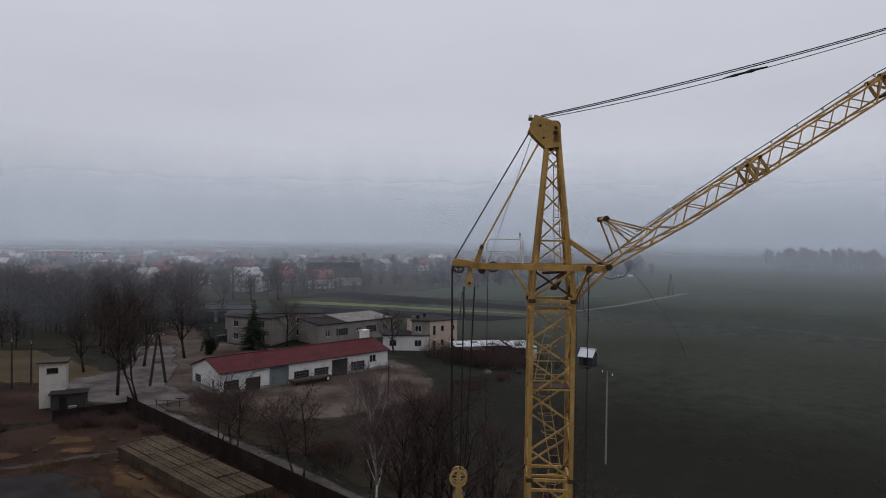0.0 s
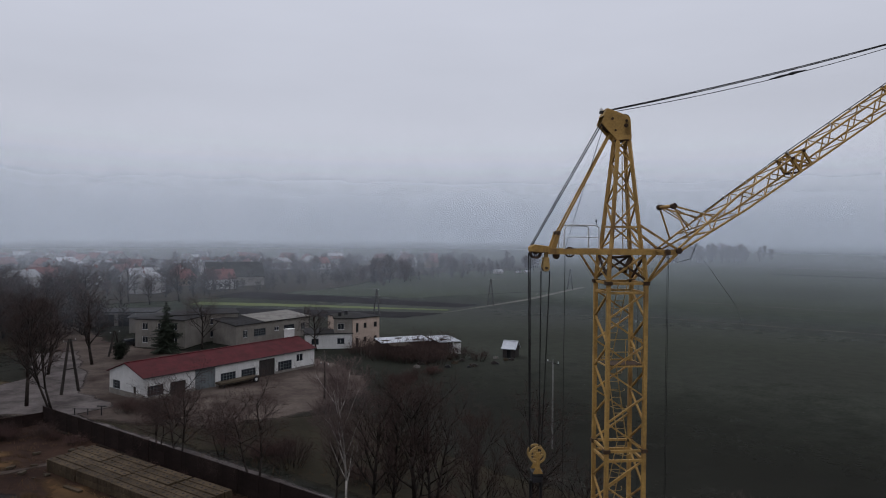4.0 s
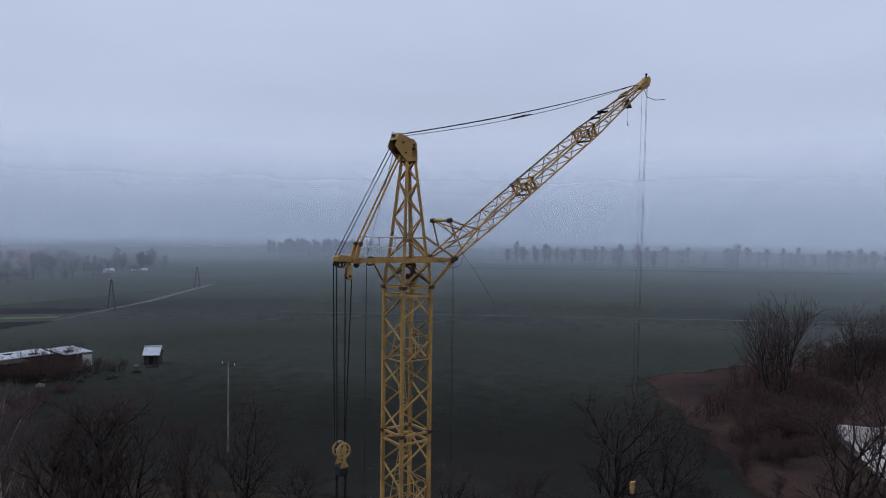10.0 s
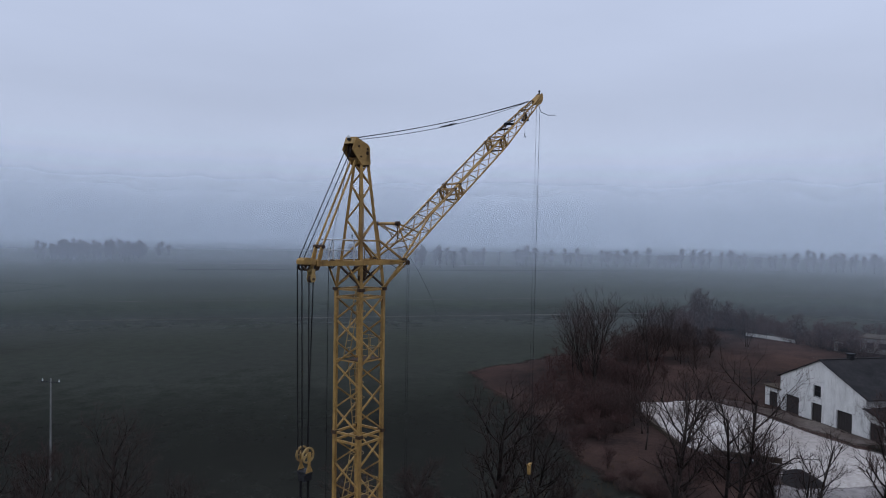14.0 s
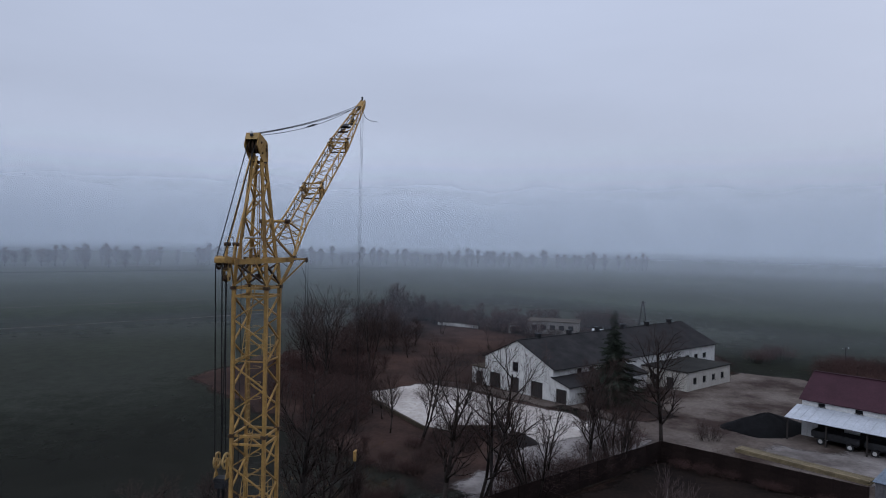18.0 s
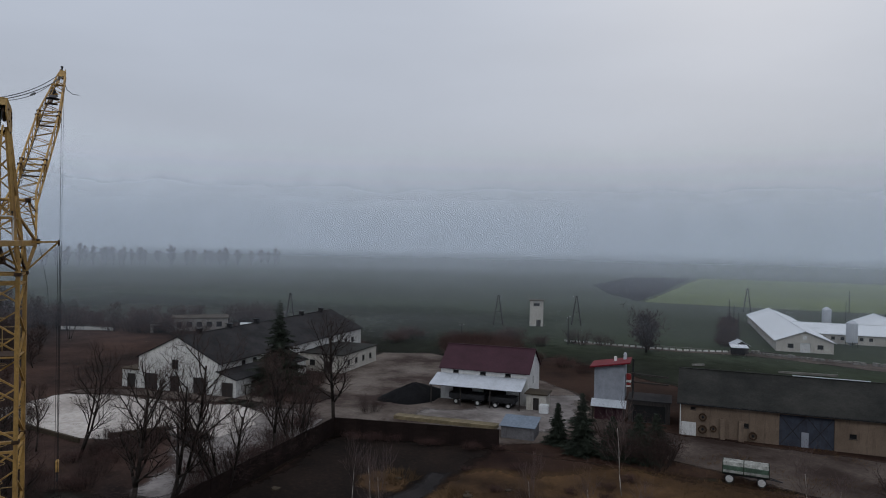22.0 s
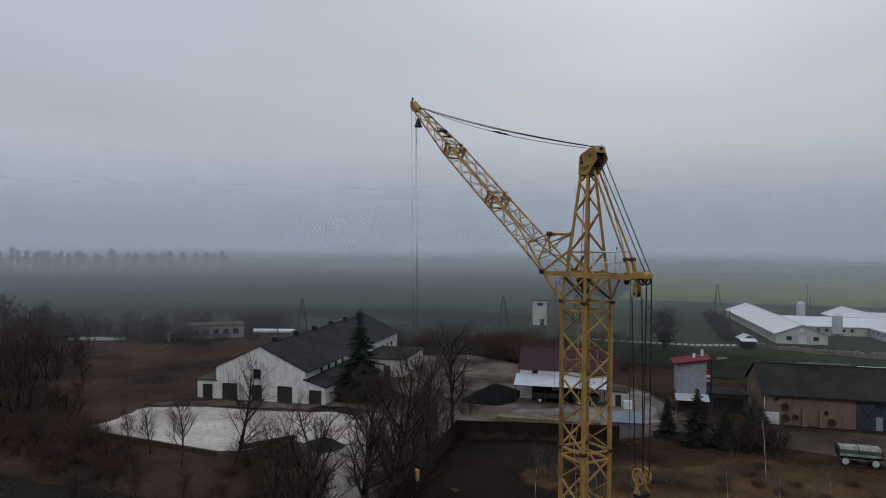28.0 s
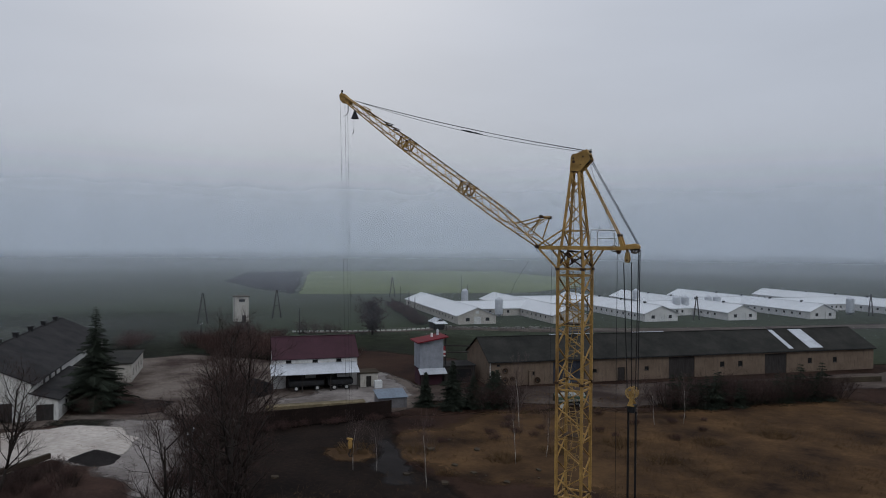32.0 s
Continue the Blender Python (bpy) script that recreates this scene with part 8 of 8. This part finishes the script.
def silo(x, y, h=6.2, r=1.35):
    s = thing("feed_silo", pose(x, y, 0), "grey ribbed feed silo with a conical top", "silo", "feed silos")
    part("shell", MB().tube((0, 0, 1.3), (0, 0, h), r, r, 20), M["galv"], s, smooth=False)
    for k in range(5):
        part("band", MB().tube((0, 0, 1.5 + k * (h - 1.8) / 4), (0, 0, 1.58 + k * (h - 1.8) / 4), r + 0.03, r + 0.03, 20), M["galv"], s)
    part("cone_top", MB().tube((0, 0, h), (0, 0, h + 0.8), r + 0.05, 0.25, 20), M["galv"], s)
    part("hopper", MB().tube((0, 0, 1.3), (0, 0, 0.5), r, 0.3, 16), M["galv"], s)
    for a in range(4):
        t = math.pi * (a + 0.5) / 2
        part("leg", MB().bar((r * math.cos(t), r * math.sin(t), 0), (r * math.cos(t), r * math.sin(t), 1.6), 0.1), M["dark"], s)


for x, y in ((88.7, -145.3), (118.0, -176.0), (40.2, -191.8), (37.6, -194.0), (30.6, -199.8), (28.0, -202.0), (-14.0, -223.0), (-26.8, -232.8), (-29.7, -235.0), (61.8, -220.4)):
    silo(x, y)
gabled("guard_hut", pose(89.0, -109.2, 0, 0, 0, GRID + 10), 3.6, 3.2, 2.1, 2.9, "gate_dark", "galv", "small dark hut with a pale roof", "hut", {"left": [("v", 0.8, 1.8, 0.8, 1.7)]}, t=0.15)
rw = thing("rubble_wall", pose(0, 0, 0), "low broken wall of pale concrete rubble before the farm", "wall", kind="structure")
rr_ = random.Random(31)
for k in range(70):
    f = k / 69
    p = Vector((93.5, -108.5, 0)).lerp(Vector((52.0, -131.0, 0)), f)
    s = rr_.uniform(0.35, 0.75)
    st = part("stone", MB().prism([(-s, -s * 0.5), (s * 0.8, -s * 0.6), (s, s * 0.4), (0, s * 0.7), (-s * 0.9, s * 0.4)], 0.0, s * rr_.uniform(0.6, 1.1), "z"), M["concrete_pale"], rw)
    st.matrix_local = pose(p.x + rr_.uniform(-0.8, 0.8), p.y + rr_.uniform(-0.8, 0.8), 0.02, 0, 0, rr_.uniform(0, 360))
wf = thing("white_fence", pose(0, 0, 0), "low broken line of white fence slabs at the field's edge", "fence", kind="structure")
pts = [Vector((119.9, -78.9, 0)), Vector((105.6, -90.2, 0)), Vector((97.4, -97.4, 0)), Vector((92.2, -106.6, 0))]
for p, q in zip(pts, pts[1:]):
    n = int((q - p).length / 1.5)
    for i in range(n):
        a0, a1 = p.lerp(q, i / n), p.lerp(q, (i + 0.72) / n)
        part("slab", MB().bar(a0 + Vector((0, 0, 0.25)), a1 + Vector((0, 0, 0.25)), 0.12, 0.42), M["plaster"], wf)
# low farm building and bales behind the barn
block("cow_house", pose(166.3, 13.0, 0, 0, 0, -98), 14.0, 8, 3.4, "plaster_grey", "concrete", "low ruined grey-beige building with square windows", "building", {"front": [("v", 1.2 + 2.5 * k, 2.6 + 2.5 * k, 1.2, 2.5) for k in range(5)], "left": [("gate_dark", 2, 5, 0, 2.4)]})
block("cow_house_annex", pose(165.0, 18.2, 0, 0, 0, -98), 5.0, 7, 2.4, "plaster_grey", "concrete", "low open annex of the ruined building", "annex", {"front": [("v", 0.8, 4.0, 0.0, 1.9)]})
solid("boundary_wall", MB().box(0, 0, 0, 14, 0.3, 0.9), M["plaster"], pose(178.7, 39.6, 0, 0, 0, -117), "low stained white boundary wall among brush", "wall", kind="structure")
br = random.Random(9)
for k in range(10):
    bl = MB().wheel((0, 0, 0.62), 0.62, 1.1, 16, "y")
    d = 0.3 + 1.08 * k + (0.5 if k > 5 else 0)
    solid("wrapped_bale", bl, M["bale"], pose(171.9 - 0.52 * d, -5.7 - 0.855 * d, 0.02, 0, 0, -31 + br.uniform(-6, 6)), "white film-wrapped round bale", "bale", "row of white bales", smooth=False)
for x, y, s in ((88, 435, 0.9), (104, 443, 0.5), (110, 442, 0.6)):
    gabled("white_tent", pose(x, y, 0, 0, 0, 20), 6 * s, 4 * s, 1.6 * s, 2.9 * s, "town_white", "town_snow", "small white shelter at the far field edge", "shelter", {})

# town in the mist
HOUSES = []
for k, (wl_, rf, L_, W_, e_, r_) in enumerate((("town_white", "town_red", 12, 9, 4.6, 8.6), ("town_white", "town_grey", 11, 9, 5.2, 8.8), ("town_white", "town_snow", 12, 10, 5.4, 8.2), ("plaster_tan", "town_red", 10, 8, 4.0, 7.6), ("plaster_grey", "town_grey", 13, 9, 3.4, 7.0))):
    hs = gabled("town_house", pose(-150 + 22 * k, 330, 0, 0, 0, 20 * k), L_, W_, e_, r_, wl_, rf, ("pale house with a red tile roof", "pale house with a grey tile roof", "pale house with a light sheet roof", "tan house with a red tile roof", "grey house with a dark grey roof")[k], "house",
                {"front": [("v", 1.5, 2.7, 1, 2.3), ("v", 4.6, 5.8, 1, 2.3), ("v", 7.6, 8.8, 1, 2.3)], "left": [("v", 2, 3.2, 1, 2.3), ("v", 5, 6.2, 1, 2.3)]}, group="houses of the town", plain=True)
    part("chimney", MB().box(L_ * 0.6, W_ * 0.4, r_ - 1.2, L_ * 0.6 + 0.7, W_ * 0.4 + 0.7, r_ + 0.9), M["town_red"], hs)
    HOUSES.append(hs)
tr = random.Random(21)
spots, taken = 0, [(-150 + 22 * k, 330) for k in range(5)]
while spots < 104:
    x, y = tr.uniform(-390, 60), 300 + 330 * tr.random() ** 1.4
    if x > -60 and y < 470 or x > 0 and y < 520 or (x < -230 and y < 330) or any(math.hypot(x - a, y - b) < 17 for a, b in taken):
        continue
    taken.append((x, y))
    copy_thing(HOUSES[tr.choice((0, 0, 0, 1, 2, 2, 3, 4))], pose(x, y, 0, 0, 0, tr.uniform(0, 360)))
    spots += 1
block("school", pose(-330, 520, 0, 0, 0, 12), 60, 14, 9, "town_white", "town_snow", "long pale three-storey block in the mist", "building", {"front": [("v", 3 + 4 * k, 5 + 4 * k, z, z + 1.6) for k in range(13) for z in (1.2, 4.2, 7.0)]})
block("far_hall", pose(-118, 452, 0, 0, 0, 5), 26, 14, 6, "town_white", "town_snow", "pale hall with a light roof", "building", {})
gabled("dark_barn", pose(-72, 330, 0, 0, 0, 18), 26, 14, 4.5, 11.0, "plaster_grey", "eternit", "big dark barn among bare trees", "barn", {})

# ---- small things on the waste ground ----
cb = thing("concrete_beams", pose(-37.2, 77.5, 0.04, 0, 0, -41.4), "long rows of stacked concrete beams with round holes", "beams")
bm_beam = MB().box(0, 0, 0, 5.5, 0.76, 0.60)
for h in range(11):
    bm_beam.box(0.06 + 0.5 * h, -0.03, 0.04, 0.44 + 0.5 * h, -0.001, 0.56)
mesh_beam = bm_beam.mesh("beam", M["beam_brown"])
# near-black discs laid on the beam tops: the holes' shade painted on
hole_mb = MB().tube((0, 0, 0.0), (0, 0, 0.02), 0.13, 0.13, 8)
mesh_hole = hole_mb.mesh("hole", M["void"])
for j in range(6):
    for i in range(4):
        for lv_ in range(2):
            ob = part("beam", mesh_beam, None, cb)
            ob.matrix_local = pose(i * (5.6 + 0.06 * j) - j * 0.15 + br.uniform(-0.08, 0.08), j * 0.92 + br.uniform(-0.03, 0.03), lv_ * 0.61 + br.uniform(0, 0.03), br.uniform(-1.2, 1.2) * lv_, br.uniform(-0.5, 0.5), br.uniform(-0.5, 0.5))
            if lv_:
                for h in range(7):
                    hob = part("hole", mesh_hole, None, ob)
                    hob.location = (0.35 + h * 0.8, 0.30 + 0.16 * (h % 2), 0.59)
for x, y, rz, ln in ((-29.8, 68.0, -41, 4.2), (-26.4, 65.6, -44, 3.0), (-33.6, 72.2, -38, 2.6)):
    solid("loose_beam", MB().box(0, 0, 0, ln, 0.4, 0.22), M["beam_brown"], pose(x, y, 0.05, 0, 0, rz), "loose concrete beam lying in dead grass", "beam", "loose beams")


# fence of concrete panels and posts round the lot
def fence(name, pts, label, rows=3):
    f = thing(name, pose(0, 0, 0), label, "fence", kind="structure")
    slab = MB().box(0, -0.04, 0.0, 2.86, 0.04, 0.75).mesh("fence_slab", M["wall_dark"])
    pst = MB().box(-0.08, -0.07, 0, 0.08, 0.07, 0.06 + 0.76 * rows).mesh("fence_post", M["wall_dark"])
    for (x0, y0), (x1, y1) in zip(pts, pts[1:]):
        d = math.hypot(x1 - x0, y1 - y0)
        n = max(1, round(d / 3.0))
        rz = math.degrees(math.atan2(y1 - y0, x1 - x0))
        for i in range(n):
            x, y = x0 + (x1 - x0) * i / n, y0 + (y1 - y0) * i / n
            ob = part("fence_post", pst, None, f)
            ob.matrix_local = pose(x, y, 0, 0, 0, rz)
            for k in range(rows):
                s = part("fence_slab", slab, None, f)
                s.matrix_local = pose(x, y, 0.03 + 0.76 * k, 0, 0, rz) @ Matrix.Translation((0.08, 0, 0))
        ob = part("fence_post", pst, None, f)
        ob.matrix_local = pose(x1, y1, 0, 0, 0, rz + 1)


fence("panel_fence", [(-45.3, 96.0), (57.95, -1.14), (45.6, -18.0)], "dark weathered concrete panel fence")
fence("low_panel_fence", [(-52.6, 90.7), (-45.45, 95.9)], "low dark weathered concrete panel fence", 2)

# dead grass tufts, weeds and small rubble
gr = random.Random(4)
tuft = MB()
for k in range(15000):
    if k > 9000:
        x, y = gr.uniform(-34, 34), gr.uniform(-56, -12)
    elif k < 3600:
        x, y = gr.uniform(-20, 34), gr.uniform(-46, 8)
    elif k < 6200:
        x, y = gr.uniform(-55, 0), gr.uniform(40, 92)
    elif k < 7800:
        x, y = gr.uniform(62, 140), gr.uniform(-8, 66)
    else:
        x, y = gr.uniform(20, 60), gr.uniform(8, 40)
    if noise.noise((x * 0.07, y * 0.07, 3.1)) < -0.05:
        continue
    hh = gr.uniform(0.12, 0.42)
    for j in range(4):
        a = gr.uniform(0, 6.28)
        w = 0.022
        x1, y1 = x + gr.uniform(-0.4, 0.4), y + gr.uniform(-0.4, 0.4)
        tx, ty = math.cos(a) * hh * 0.8, math.sin(a) * hh * 0.8
        tuft.add([(x1 - math.sin(a) * w, y1 + math.cos(a) * w, 0), (x1 + math.sin(a) * w, y1 - math.cos(a) * w, 0), (x1 + 0.02, y1, 0.02), (x1 + tx, y1 + ty, hh)], [(0, 1, 3), (1, 2, 3), (2, 0, 3)])
me_t = bpy.data.meshes.new("dead_grass")
me_t.from_pydata(tuft.v, [], tuft.f)
me_t.materials.append(M["straw"])
tagged(new("dead_grass", me_t), "tufts of dead yellow grass", "grass", "", "stuff")
for k, (x, y, s) in enumerate(((40.3, -3.0, 1.5), (33.5, -6.5, 1.2), (24.0, -9.0, 1.3), (27.0, -1.0, 0.7), (20.0, -15.0, 1.2), (14.0, -22.0, 1.4), (5.0, -28.0, 1.2), (-2.0, -36.0, 1.3), (8.0, -18.0, 1.1), (-36.0, 69.0, 1.0), (-43.0, 74.0, 1.2), (-28.0, 62.0, 0.9))):
    mb = MB()
    for j in range(260):
        a, rr = gr.uniform(0, 6.28), 1.5 * gr.random() ** 0.5
        x0, y0 = math.cos(a) * rr, math.sin(a) * rr
        mb.tube((x0, y0, 0), (x0 * 1.25 + gr.uniform(-0.2, 0.2), y0 * 1.25 + gr.uniform(-0.2, 0.2), gr.uniform(0.25, 0.8) * (1.2 - rr / 2)), 0.018, 0.004, 3)
    t = solid("grass_clump", mb, M["straw"], place(x, y, gr.uniform(0, 360), s), "clump of tall dead yellow grass", "grass", "dead grass clumps")
for k in range(40):
    x, y = (gr.uniform(-52, -30), gr.uniform(74, 92)) if k < 18 else (gr.uniform(16, 44), gr.uniform(-12, 12))
    s = gr.uniform(0.12, 0.5)
    solid("rubble", MB().prism([(-s, -s * 0.6), (s * 0.7, -s * 0.8), (s, s * 0.3), (0.1 * s, s * 0.9), (-s * 0.8, s * 0.5)], 0, s * 0.5, "z"), M["concrete"], pose(x, y, 0.05, gr.uniform(-8, 8), gr.uniform(-8, 8), gr.uniform(0, 360)), "small piece of pale rubble", "rubble", "rubble on the waste ground")


# low pale wall behind the plot
low_wall = thing("low_wall", pose(192.8, 43.1, 0.02, 0, 0, math.degrees(math.atan2(-13.5, -18.8))), "low pale weathered wall behind the scrub", "wall")
for k in range(8):
    part("wall_panel", MB().box(2.9 * k, -0.08, -0.05, 2.9 * k + 2.7, 0.08, 0.95 + 0.03 * (k % 3)), M["concrete_pale"], low_wall)
    part("post", MB().box(2.9 * k + 2.7, -0.11, -0.05, 2.9 * k + 2.9, 0.11, 1.08), M["concrete_pale"], low_wall)
